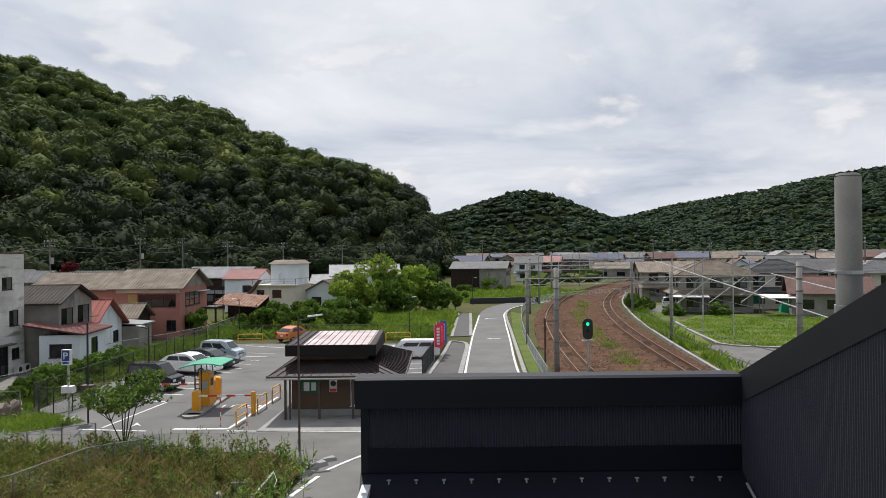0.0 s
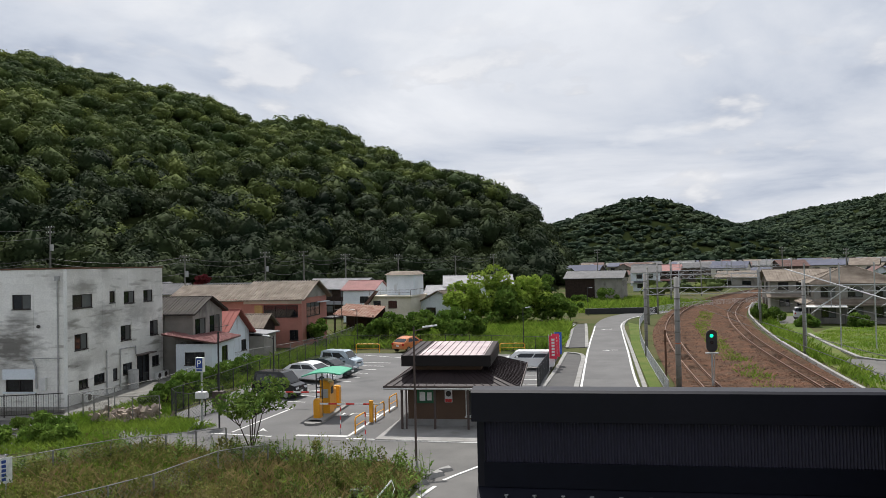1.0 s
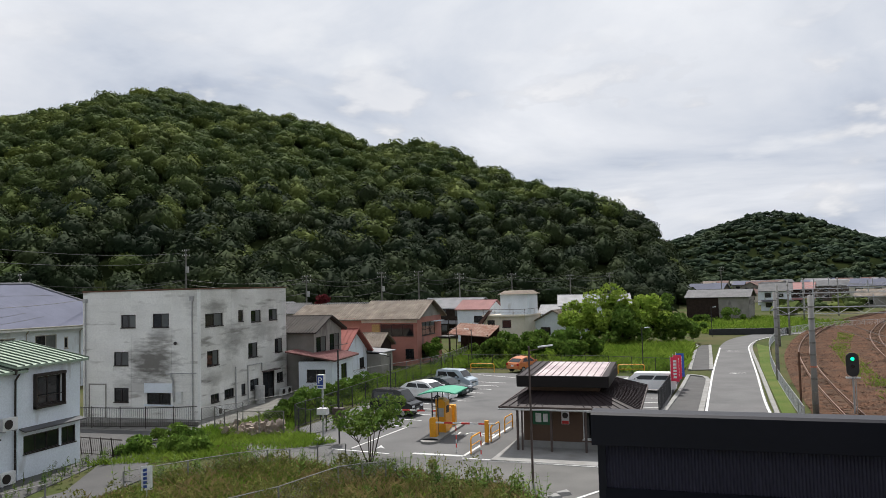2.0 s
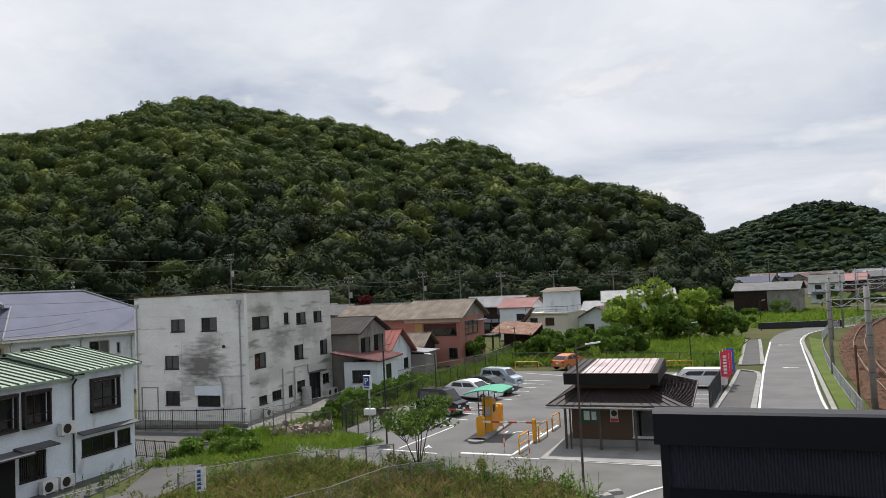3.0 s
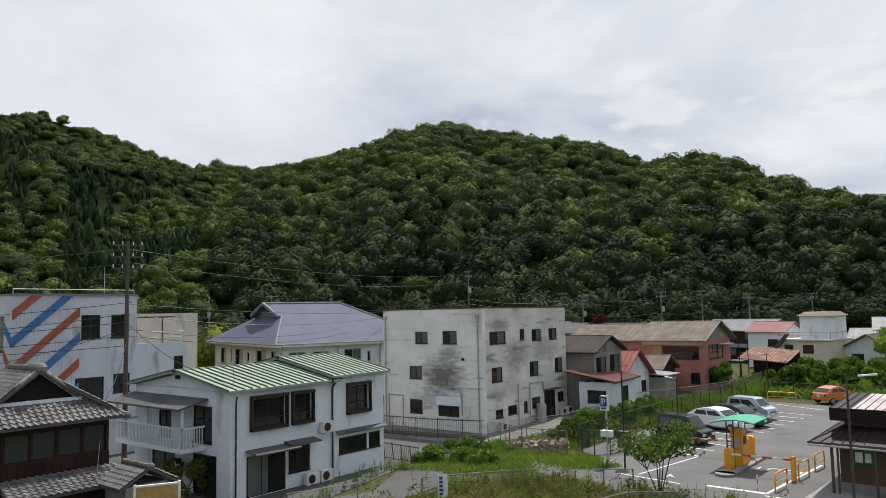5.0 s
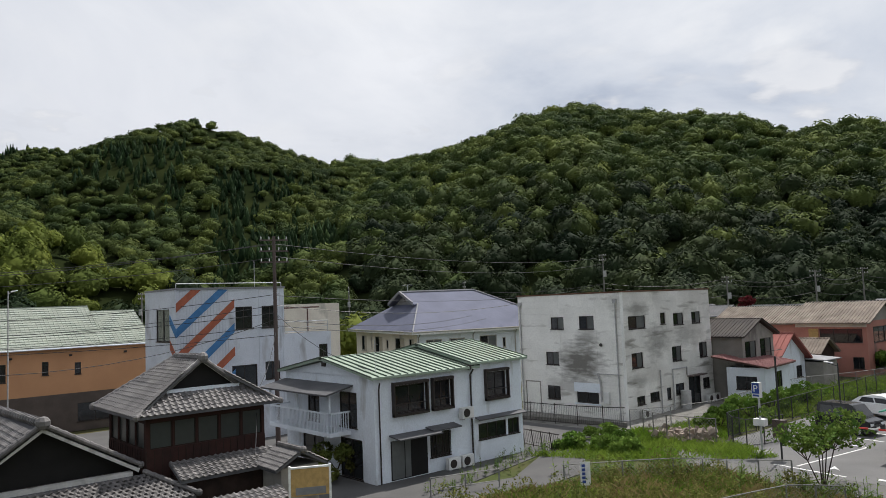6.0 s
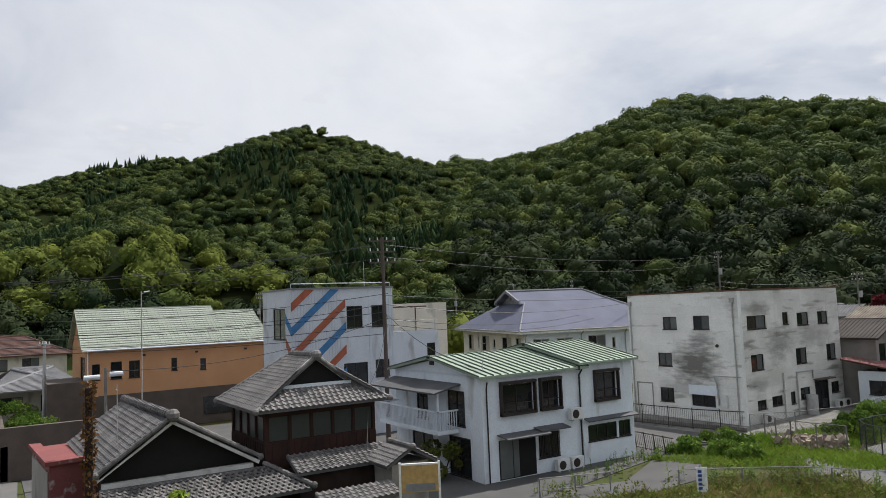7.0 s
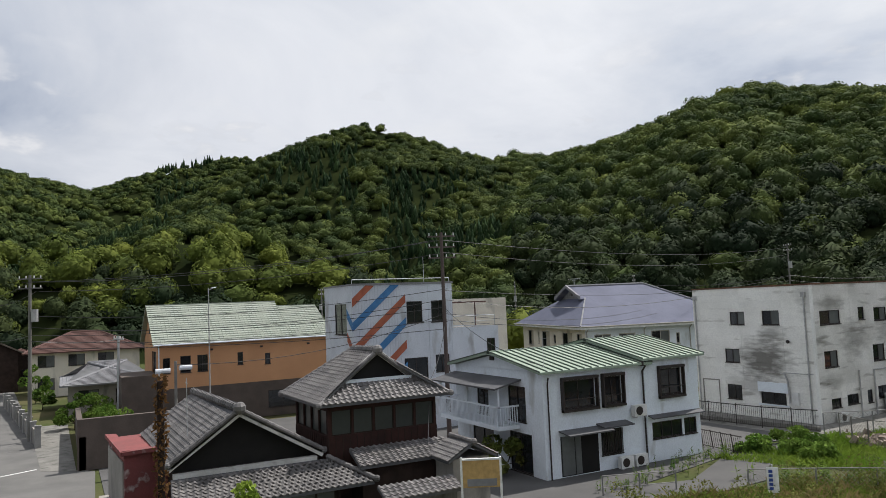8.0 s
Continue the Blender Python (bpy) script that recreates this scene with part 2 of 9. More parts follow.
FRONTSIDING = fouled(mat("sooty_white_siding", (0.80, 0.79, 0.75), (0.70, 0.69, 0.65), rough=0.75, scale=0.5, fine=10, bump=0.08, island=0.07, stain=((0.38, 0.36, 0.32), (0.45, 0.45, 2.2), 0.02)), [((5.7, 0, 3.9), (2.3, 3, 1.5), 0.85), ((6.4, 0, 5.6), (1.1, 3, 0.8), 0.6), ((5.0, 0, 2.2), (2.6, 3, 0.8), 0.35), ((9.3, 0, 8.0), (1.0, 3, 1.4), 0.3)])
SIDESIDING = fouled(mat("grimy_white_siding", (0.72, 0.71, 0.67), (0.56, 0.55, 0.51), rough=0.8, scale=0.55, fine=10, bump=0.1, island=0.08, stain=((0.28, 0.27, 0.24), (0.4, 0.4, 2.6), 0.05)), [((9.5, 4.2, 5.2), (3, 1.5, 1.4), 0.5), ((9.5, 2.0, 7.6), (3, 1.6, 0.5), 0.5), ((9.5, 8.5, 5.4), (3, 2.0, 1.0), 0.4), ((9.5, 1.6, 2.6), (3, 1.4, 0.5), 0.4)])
HOUSEWHITE = mat("white_house_wall", (0.74, 0.79, 0.84), (0.66, 0.71, 0.755), rough=0.7, scale=0.7, fine=14, bump=0.06, stain=((0.42, 0.43, 0.42), (0.9, 0.9, 0.3), 0.02))
CREAM = mat("cream_wall", (0.66, 0.61, 0.52), (0.58, 0.53, 0.45), rough=0.85, scale=0.6, fine=14, bump=0.08, stain=((0.40, 0.37, 0.32), (0.8, 0.8, 0.3), 0.02))
GREYWALL = mat("grey_wall", (0.304, 0.285, 0.258), (0.23, 0.216, 0.193), rough=0.9, scale=0.8, fine=14, stain=((0.14, 0.13, 0.12), (1, 1, 0.4), 0.05))
PINK = mat("pink_wall", (0.423, 0.184, 0.143), (0.35, 0.152, 0.12), rough=0.85, scale=0.7, fine=14, stain=((0.24, 0.13, 0.11), (0.9, 0.9, 0.3), 0.04))
PINKFADE = mat("faded_pink_paint", (0.22, 0.060, 0.058), (0.17, 0.052, 0.050), rough=0.85, scale=1.2, fine=16, stain=((0.42, 0.36, 0.34), (1.2, 1.2, 1.2), -0.02))
ORANGE = mat("orange_stucco", (0.541, 0.288, 0.147), (0.483, 0.253, 0.129), rough=0.9, scale=0.6, fine=30, bump=0.2)
BROWNTILE = mat("brown_tile_wall", (0.106, 0.0828, 0.069), (0.0782, 0.0607, 0.0506), rough=0.8, scale=1.0, fine=12, bump=0.2)
STRIPEWHITE = mat("pale_metal_siding", (0.62, 0.65, 0.70), (0.54, 0.57, 0.62), rough=0.6, scale=0.7, fine=12, bump=0.05, stain=((0.36, 0.36, 0.37), (0.8, 0.8, 0.3), 0.02))
STRIPERED = mat("rust_red_stripe", (0.40, 0.115, 0.060), rough=0.7, scale=2)
STRIPEBLUE = mat("blue_stripe", (0.060, 0.20, 0.42), rough=0.7, scale=2)
DARKWOOD = mat("dark_timber", (0.042, 0.028, 0.022), (0.026, 0.018, 0.015), rough=0.85, scale=2.5, fine=25, bump=0.4, spec=0.15)
REDWOOD = mat("reddish_boards", (0.052, 0.024, 0.020), (0.032, 0.018, 0.016), rough=0.85, scale=2.0, fine=20, bump=0.3, spec=0.15)
TILE = mat("grey_clay_tile", (0.165, 0.155, 0.150), (0.110, 0.104, 0.102), rough=0.55, scale=1.5, fine=14, bump=0.15, island=0.25, spec=0.3)
TILE_PALE = mat("pale_green_tile", (0.302, 0.328, 0.277), (0.252, 0.277, 0.235), rough=0.6, scale=1.5, fine=14, bump=0.1, island=0.08, spec=0.15)
TILE_OLD = mat("weathered_brown_tile", (0.244, 0.206, 0.168), (0.16, 0.13, 0.105), rough=0.8, scale=0.9, fine=8, island=0.14, spec=0.15)
DARKTILE = mat("dark_brown_tile", (0.062, 0.052, 0.046), (0.042, 0.036, 0.033), rough=0.7, scale=0.9, fine=8, island=0.14, spec=0.15)
SLATE = mat("slate_blue_metal_roof", (0.125, 0.132, 0.180), (0.105, 0.112, 0.152), rough=0.75, scale=0.5, fine=10, bump=0.05, spec=0.1, stain=((0.09, 0.095, 0.13), (0.3, 6.0, 0.3), 0.03))
SEAMGREEN = mat("dark_green_seam", (0.075, 0.10, 0.075), rough=0.6, scale=2)
GREENROOF = mat("pale_green_metal_roof", (0.302, 0.37, 0.294), (0.252, 0.315, 0.248), rough=0.6, metal=0.1, scale=0.8, fine=10, bump=0.05, island=0.05, spec=0.15)
REDROOF = mat("red_metal_roof", (0.302, 0.0966, 0.0798), (0.244, 0.084, 0.0714), rough=0.6, scale=0.8, fine=10, spec=0.15)
REDBROWN = mat("red_brown_roof", (0.143, 0.0798, 0.0672), (0.101, 0.0588, 0.0521), rough=0.7, scale=0.9, fine=10, spec=0.15)
PINKROOF = mat("faded_red_roof", (0.336, 0.168, 0.16), (0.277, 0.143, 0.134), rough=0.7, scale=0.9, fine=10, spec=0.15)
RUSTROOF = mat("rusted_corrugated_iron", (0.202, 0.0924, 0.063), (0.302, 0.21, 0.168), rough=0.85, scale=1.2, fine=8, spec=0.15)
GREYROOF = mat("grey_roof", (0.109, 0.109, 0.113), (0.0756, 0.0756, 0.0798), rough=0.6, scale=0.8, fine=9, island=0.1, spec=0.15)
PALEROOF = mat("pale_grey_roof", (0.26, 0.26, 0.269), (0.193, 0.193, 0.202), rough=0.6, scale=0.8, fine=9, spec=0.15)
FENCEGREY = mat("dull_fence_wire", (0.22, 0.22, 0.21), (0.15, 0.145, 0.135), rough=0.7, scale=2, fine=15, bump=0.05)
FRAMEDARK = mat("bronze_frame", (0.030, 0.022, 0.019), rough=0.5, scale=3)
FRAMELIGHT = mat("aluminium_frame", (0.40, 0.38, 0.34), rough=0.45, metal=0.4, scale=3)
GLASS = mat("window_glass", (0.010, 0.012, 0.014), (0.018, 0.020, 0.022), rough=0.08, scale=0.8, fine=2, bump=0.0, spec=0.6)
FROST = mat("frosted_glass", (0.12, 0.13, 0.125), (0.085, 0.09, 0.088), rough=0.35, scale=0.8, fine=4, bump=0.0)
DIMGLASS = mat("dim_green_glass", (0.040, 0.048, 0.045), (0.028, 0.034, 0.032), rough=0.3, scale=0.8, fine=4, bump=0.0)
CURTAIN = mat("curtain", (0.42, 0.38, 0.30), (0.34, 0.30, 0.24), rough=0.9, scale=3)
CREAMBOARD = mat("weathered_white_board", (0.58, 0.57, 0.54), (0.44, 0.43, 0.40), rough=0.85, scale=1.5, fine=14, stain=((0.22, 0.21, 0.19), (2, 2, 1), 0.04))
# unlit interior, painted as a near-black colour on closed panels
INTERIOR_SHADE = mat("interior_shade", (0.012, 0.011, 0.010), rough=0.95, scale=2, bump=0)
WHITEPLASTIC = mat("white_plastic", (0.72, 0.72, 0.70), (0.62, 0.62, 0.60), rough=0.5, scale=2)
YELLOW = mat("yellow_enamel", (0.80, 0.36, 0.025), (0.74, 0.33, 0.022), rough=0.4, scale=3, fine=20, bump=0.03)
GREENCAN = mat("green_canopy", (0.045, 0.33, 0.20), (0.04, 0.29, 0.175), rough=0.55, scale=2)
REDPAINT = mat("red_paint", (0.62, 0.045, 0.040), rough=0.55, scale=2)
PINKRED = mat("red_banner", (0.75, 0.05, 0.10), (0.66, 0.045, 0.09), rough=0.8, scale=2)
BLUEPAINT = mat("blue_banner", (0.05, 0.13, 0.50), rough=0.8, scale=2)
SIGNBLUE = mat("sign_blue", (0.03, 0.07, 0.30), rough=0.5, scale=2)
SIGNGREEN = mat("sign_green", (0.02, 0.13, 0.055), rough=0.5, scale=2)
SIGNWHITE = mat("sign_white", (0.80, 0.80, 0.78), rough=0.5, scale=4)
STRAW = mat("reed_board", (0.50, 0.33, 0.13), (0.38, 0.25, 0.10), rough=0.9, scale=6, fine=40, bump=0.4)
NETGREEN = mat("green_net", (0.02, 0.30, 0.15), (0.02, 0.36, 0.20), rough=0.8, scale=4)
TARP = mat("blue_tarpaulin", (0.035, 0.05, 0.11), (0.025, 0.035, 0.08), rough=0.45, scale=3, fine=12)
TYRE = mat("tyre", (0.018, 0.018, 0.018), rough=0.85, scale=5)
RIM = mat("alloy_rim", (0.50, 0.50, 0.52), rough=0.35, metal=0.8, scale=5, bump=0)
CARWHITE = mat("white_car_paint", (0.80, 0.80, 0.80), (0.79, 0.79, 0.79), rough=0.22, scale=1, bump=0, spec=0.6)
CARSILVER = mat("silver_blue_car_paint", (0.52, 0.60, 0.66), (0.50, 0.58, 0.64), rough=0.25, metal=0.4, scale=1, bump=0)
CARDARK = mat("dark_green_car_paint", (0.030, 0.045, 0.045), (0.028, 0.042, 0.042), rough=0.2, metal=0.2, scale=1, bump=0)
CARBLACK = mat("black_car_paint", (0.020, 0.020, 0.022), (0.018, 0.018, 0.02), rough=0.2, scale=1, bump=0)
CARORANGE = mat("orange_car_paint", (0.55, 0.20, 0.08), (0.52, 0.18, 0.07), rough=0.25, scale=1, bump=0)
LAMPRED = mat("tail_lamp", (0.45, 0.02, 0.02), rough=0.2, scale=5, bump=0)
LAMPCLEAR = mat("head_lamp", (0.75, 0.77, 0.80), rough=0.15, scale=5, bump=0)
ORANGEBAND = mat("orange_band", (0.60, 0.20, 0.12), rough=0.8, scale=3)
IVY = leafy("ivy", (0.10, 0.055, 0.025), (0.16, 0.085, 0.035), 1.5)
RUBBLE = mat("rubble", (0.33, 0.27, 0.22), (0.22, 0.17, 0.14), rough=0.95, scale=1.5, island=0.3)
PIPE = mat("grey_pipe", (0.42, 0.42, 0.41), rough=0.6, scale=3)
SIGNAL_ON = bpy.data.materials.new("green_signal_lamp")
SIGNAL_ON.use_nodes = True
_p = SIGNAL_ON.node_tree.nodes["Principled BSDF"]
_p.inputs["Base Color"].default_value = (0.0, 0.5, 0.25, 1)
_p.inputs["Emission Color"].default_value = (0.0, 0.9, 0.4, 1)
_p.inputs["Emission Strength"].default_value = 1.6

# ---- building blocks ----


class Geo:
    """Collects vertices and faces of one mesh."""

    def __init__(self):
        self.v, self.f = [], []

    def face(self, *pts):
        n = len(self.v)
        self.v += [tuple(p) for p in pts]
        self.f.append(tuple(range(n, n + len(pts))))
        return self

    def hexa(self, p):
        n = len(self.v)
        self.v += [tuple(q) for q in p]
        for q in ((0, 3, 2, 1), (4, 5, 6, 7), (0, 1, 5, 4), (1, 2, 6, 5), (2, 3, 7, 6), (3, 0, 4, 7)):
            self.f.append(tuple(n + i for i in q))
        return self

    def box(self, x0, x1, y0, y1, z0, z1):
        return self.hexa([(x0, y0, z0), (x1, y0, z0), (x1, y1, z0), (x0, y1, z0), (x0, y0, z1), (x1, y0, z1), (x1, y1, z1), (x0, y1, z1)])

    def slab(self, pts, t):
        """A plate under the polygon pts (counter-clockwise from above), t thick downwards."""
        n, k = len(self.v), len(pts)
        self.v += [tuple(p) for p in pts] + [(p[0], p[1], p[2] - t) for p in pts]
        self.f.append(tuple(range(n, n + k)))
        self.f.append(tuple(n + k + i for i in reversed(range(k))))
        for i in range(k):
            j = (i + 1) % k
            self.f.append((n + j, n + i, n + k + i, n + k + j))
        return self

    def extrude(self, prof, axis, a, b):
        """A closed profile swept along an axis from a to b; prof in the two other axes."""
        n, k = len(self.v), len(prof)
        for s in (a, b):
            for u, w in prof:
                self.v.append((s, u, w) if axis == "x" else (u, s, w) if axis == "y" else (u, w, s))
        self.f.append(tuple(range(n, n + k)))
        self.f.append(tuple(n + k + i for i in reversed(range(k))))
        for i in range(k):
            j = (i + 1) % k
            self.f.append((n + i, n + k + i, n + k + j, n + j))
        return self

    def rod(self, p, q, r, r2=None, n=6, caps=True):
        p, q = Vector(p), Vector(q)
        r2 = r if r2 is None else r2
        d = (q - p).normalized()
        a = d.cross(Vector((0, 0, 1)) if abs(d.z) < 0.9 else Vector((1, 0, 0))).normalized()
        b = d.cross(a)
        m = len(self.v)
        for c, rr in ((p, r), (q, r2)):
            for i in range(n):
                g = 2 * math.pi * i / n
                self.v.append(tuple(c + a * (rr * math.cos(g)) + b * (rr * math.sin(g))))
        for i in range(n):
            j = (i + 1) % n
            self.f.append((m + i, m + j, m + n + j, m + n + i))
        if caps:
            self.f.append(tuple(m + i for i in reversed(range(n))))
            self.f.append(tuple(m + n + i for i in range(n)))
        return self

    def path(self, pts, r, n=6):
        for a, b in zip(pts, pts[1:]):
            self.rod(a, b, r, n=n)
        return self

    def ball(self, c, r, n=8, m=5, sz=1.0):
        k = len(self.v)
        for i in range(m + 1):
            t = math.pi * i / m
            for j in range(n):
                g = 2 * math.pi * j / n
                self.v.append((c[0] + r * math.sin(t) * math.cos(g), c[1] + r * math.sin(t) * math.sin(g), c[2] + r * sz * math.cos(t)))
        for i in range(m):
            for j in range(n):
                a, b = k + i * n + j, k + i * n + (j + 1) % n
                self.f.append((a, a + n, b + n, b))
        return self

    def data(self, name, material, smooth=False):
        me = bpy.data.meshes.new(name)
        me.from_pydata(self.v, [], self.f)
        me.materials.append(material)
        if smooth:
            me.polygons.foreach_set("use_smooth", [True] * len(me.polygons))
        return me


def part(name, geo, material, parent, label="", smooth=False):
    ob = new(name, geo if isinstance(geo, bpy.types.Mesh) else geo.data(name, material, smooth))
    ob.parent = parent
    if label:
        tagged(ob, label)
    return ob


def thing(name, label, category, x=0, y=0, z=0, rot=0, group="", kind=""):
    ob = new(name)
    ob.matrix_world = pose(x, y, z, 0, 0, rot)
    ob.empty_display_size = 0.3
    return tagged(ob, label, category, group, kind)


def solid(name, geo, material, label, category="", kind="", group="", smooth=False):
    ob = new(name, geo.data(name, material, smooth))
    return tagged(ob, label, category, group, kind)


def np_object(name, verts, faces, material, k=3):
    """A mesh from numpy arrays of vertices and of k-sided faces."""
    me = bpy.data.meshes.new(name)
    me.vertices.add(len(verts))
    me.vertices.foreach_set("co", np.asarray(verts, np.float32).ravel())
    me.loops.add(faces.size)
    me.loops.foreach_set("vertex_index", np.asarray(faces, np.int32).ravel())
    me.polygons.add(len(faces))
    me.polygons.foreach_set("loop_start", np.arange(0, faces.size, k, dtype=np.int32))
    me.update(calc_edges=True)
    me.materials.append(material)
    return new(name, me)


def curve(pts, step=2.0):
    """Points of a smooth curve through pts (any number of columns), about step apart."""
    p = np.array(pts, float)
    p = np.vstack([2 * p[0] - p[1], p, 2 * p[-1] - p[-2]])
    out = []
    for i in range(1, len(p) - 2):
        n = max(2, int(np.linalg.norm(p[i + 1][:2] - p[i][:2]) / step))
        for s in np.linspace(0, 1, n, endpoint=False):
            a, b, c, d = p[i - 1:i + 3]
            out.append(0.5 * (2 * b + (c - a) * s + (2 * a - 5 * b + 4 * c - d) * s * s + (3 * b - a - 3 * c + d) * s ** 3))
    out.append(p[-2])
    return np.array(out)


def offset(line, w):
    """The curve moved w to its right."""
    d = np.gradient(line[:, :2], axis=0)
    d /= np.linalg.norm(d, axis=1)[:, None]
    return line[:, :2] + np.stack([d[:, 1], -d[:, 0]], 1) * np.asarray(w).reshape(-1, 1)


def ribbon(a, b, z, t=0.05):
    """A flat band between two lines of points, with its top at z."""
    g = Geo()
    n = len(a)
    for p, zz in ((a, z), (b, z), (a, z - t), (b, z - t)):
        g.v += [(q[0], q[1], zz) for q in p]
    for i in range(n - 1):
        g.f += [(i, i + n, i + n + 1, i + 1), (i, i + 1, i + 2 * n + 1, i + 2 * n), (i + n, i + 3 * n, i + 3 * n + 1, i + n + 1)]
    g.f += [(0, 2 * n, 3 * n, n), (n - 1, 2 * n - 1, 4 * n - 1, 3 * n - 1)]
    return g


def poly(pts, z, t=0.05):
    return Geo().slab([(x, y, z) for x, y in pts], t)


def placer(face, w, d, x0=0.0, y0=0.0):
    """Maps (along, inward, up) of a side of the block w by d to its local place."""
    return {
        "front": lambda u, i, z: (x0 + u, y0 + i, z),
        "right": lambda u, i, z: (x0 + w - i, y0 + u, z),
        "back": lambda u, i, z: (x0 + w - u, y0 + d - i, z),
        "left": lambda u, i, z: (x0 + i, y0 + d - u, z),
    }[face]


def pbox(g, pl, u0, u1, i0, i1, z0, z1):
    c = [pl(u, i, z) for z in (z0, z1) for u, i in ((u0, i0), (u1, i0), (u1, i1), (u0, i1))]
    return g.hexa(c)


def holed_wall(g, pl, length, z0, z1, holes, thick=0.15, ends=True):
    us = sorted({0.0, length, *[q for h in holes for q in h[:2]]})
    zs = sorted({z0, z1, *[q for h in holes for q in h[2:4]]})
    for a, b in zip(us, us[1:]):
        for c, e in zip(zs, zs[1:]):
            m, k = (a + b) / 2, (c + e) / 2
            if any(h[0] < m < h[1] and h[2] < k < h[3] for h in holes):
                continue
            g.face(pl(a, 0, c), pl(b, 0, c), pl(b, 0, e), pl(a, 0, e))
            g.face(pl(b, thick, c), pl(a, thick, c), pl(a, thick, e), pl(b, thick, e))
    for a, b, c, e in [h[:4] for h in holes]:
        for p, q in (((a, c), (b, c)), ((b, c), (b, e)), ((b, e), (a, e)), ((a, e), (a, c))):
            g.face(pl(p[0], 0, p[1]), pl(p[0], thick, p[1]), pl(q[0], thick, q[1]), pl(q[0], 0, q[1]))
    return g


def window(parent, pl, u0, u1, z0, z1, frame=FRAMEDARK, pane=GLASS, panes=2, proud=0.0, bar=0.05, sill=True, label="", grille=0):
    """A framed window in its opening: frame, panes, sill, and bars in front where it has a grille."""
    i0, i1 = (-proud, 0.1) if proud else (0.03, 0.11)
    g = Geo()
    for q in ((u0, u0 + bar, z0, z1), (u1 - bar, u1, z0, z1), (u0 + bar, u1 - bar, z0, z0 + bar), (u0 + bar, u1 - bar, z1 - bar, z1)):
        pbox(g, pl, q[0], q[1], i0, i1, q[2], q[3])
    for k in range(1, panes):
        m = u0 + (u1 - u0) * k / panes
        pbox(g, pl, m - bar * 0.4, m + bar * 0.4, i0 + 0.01, i1, z0 + bar, z1 - bar)
    fr = part("window_frame", g, frame, parent, label)
    for k in range(panes):
        a, b = u0 + bar + (u1 - u0 - 2 * bar) * k / panes, u0 + bar + (u1 - u0 - 2 * bar) * (k + 1) / panes
        p = Geo()
        pbox(p, pl, a, b, i0 + 0.035 + 0.012 * (k % 2), i0 + 0.047 + 0.012 * (k % 2), z0 + bar, z1 - bar)
        pm = pane[k % len(pane)] if isinstance(pane, (list, tuple)) else pane
        part("pane", p, pm, fr)
    if sill:
        s = Geo()
        pbox(s, pl, u0 - 0.04, u1 + 0.04, -0.05 - proud, i0 + 0.02, z0 - 0.05, z0)
        part("sill", s, frame, fr)
    if grille:
        s = Geo()
        for k in range(grille):
            m = u0 + (u1 - u0) * (k + 0.5) / grille
            pbox(s, pl, m - 0.012, m + 0.012, -0.10 - proud, -0.075 - proud, z0, z1)
        for zz in (z0 + 0.1, z1 - 0.1):
            pbox(s, pl, u0, u1, -0.085 - proud, -0.07 - proud, zz, zz + 0.03)
        part("grille", s, frame, fr)
    return fr


def block(parent, w, d, h, material, wins=None, x0=0.0, y0=0.0, z0=0.0, frame=FRAMEDARK, pane=GLASS, name="wall", lid=True):
    """Four walls with openings and their windows; wins: side -> list of (u0, u1, z0, z1[, panes[, grille]])."""
    wins = wins or {}
    for side, length in (("front", w), ("right", d), ("back", w), ("left", d)):
        pl = placer(side, w, d, x0, y0)
        holes = wins.get(side, [])
        g = holed_wall(Geo(), pl, length, z0, h, holes)
        part(name, g, material, parent)
        for q in holes:
            window(parent, pl, *q[:4], frame=frame, pane=pane, panes=q[4] if len(q) > 4 else 2, grille=q[5] if len(q) > 5 else 0)
    if lid:
        part("attic_floor", Geo().box(x0 + 0.16, x0 + w - 0.16, y0 + 0.16, y0 + d - 0.16, h - 0.25, h - 0.1), CONC_DARK, parent)


def ribs(a, b, c, e, spacing, w, h, cross=0.0):
    """Seams that run up a roof plane a-b-c-e, and steps across it where cross is given."""
    g = Geo()
    a, b, c, e = map(Vector, (a, b, c, e))
    n = max(1, int((b - a).length / spacing))
    nor = (b - a).cross(e - a).normalized()
    for k in range(n + 1):
        s = k / n
        p, q = a.lerp(b, s), e.lerp(c, s)
        if (q - p).length < 0.1:
            continue
        side = (b - a).normalized() * (w / 2)
        g.hexa([p - side, p + side, q + side, q - side, p - side + nor * h, p + side + nor * h, q + side + nor * h, q - side + nor * h])
    if cross:
        m = max(1, int((e - a).length / cross))
        for k in range(m):
            s, s2 = k / m, (k + 0.9) / m
            p, q, p2, q2 = a.lerp(e, s), b.lerp(c, s), a.lerp(e, s2), b.lerp(c, s2)
            g.hexa([p, q, q2, p2, p + nor * h * 0.8, q + nor * h * 0.8, q2 + nor * 0.003, p2 + nor * 0.003])
    return g


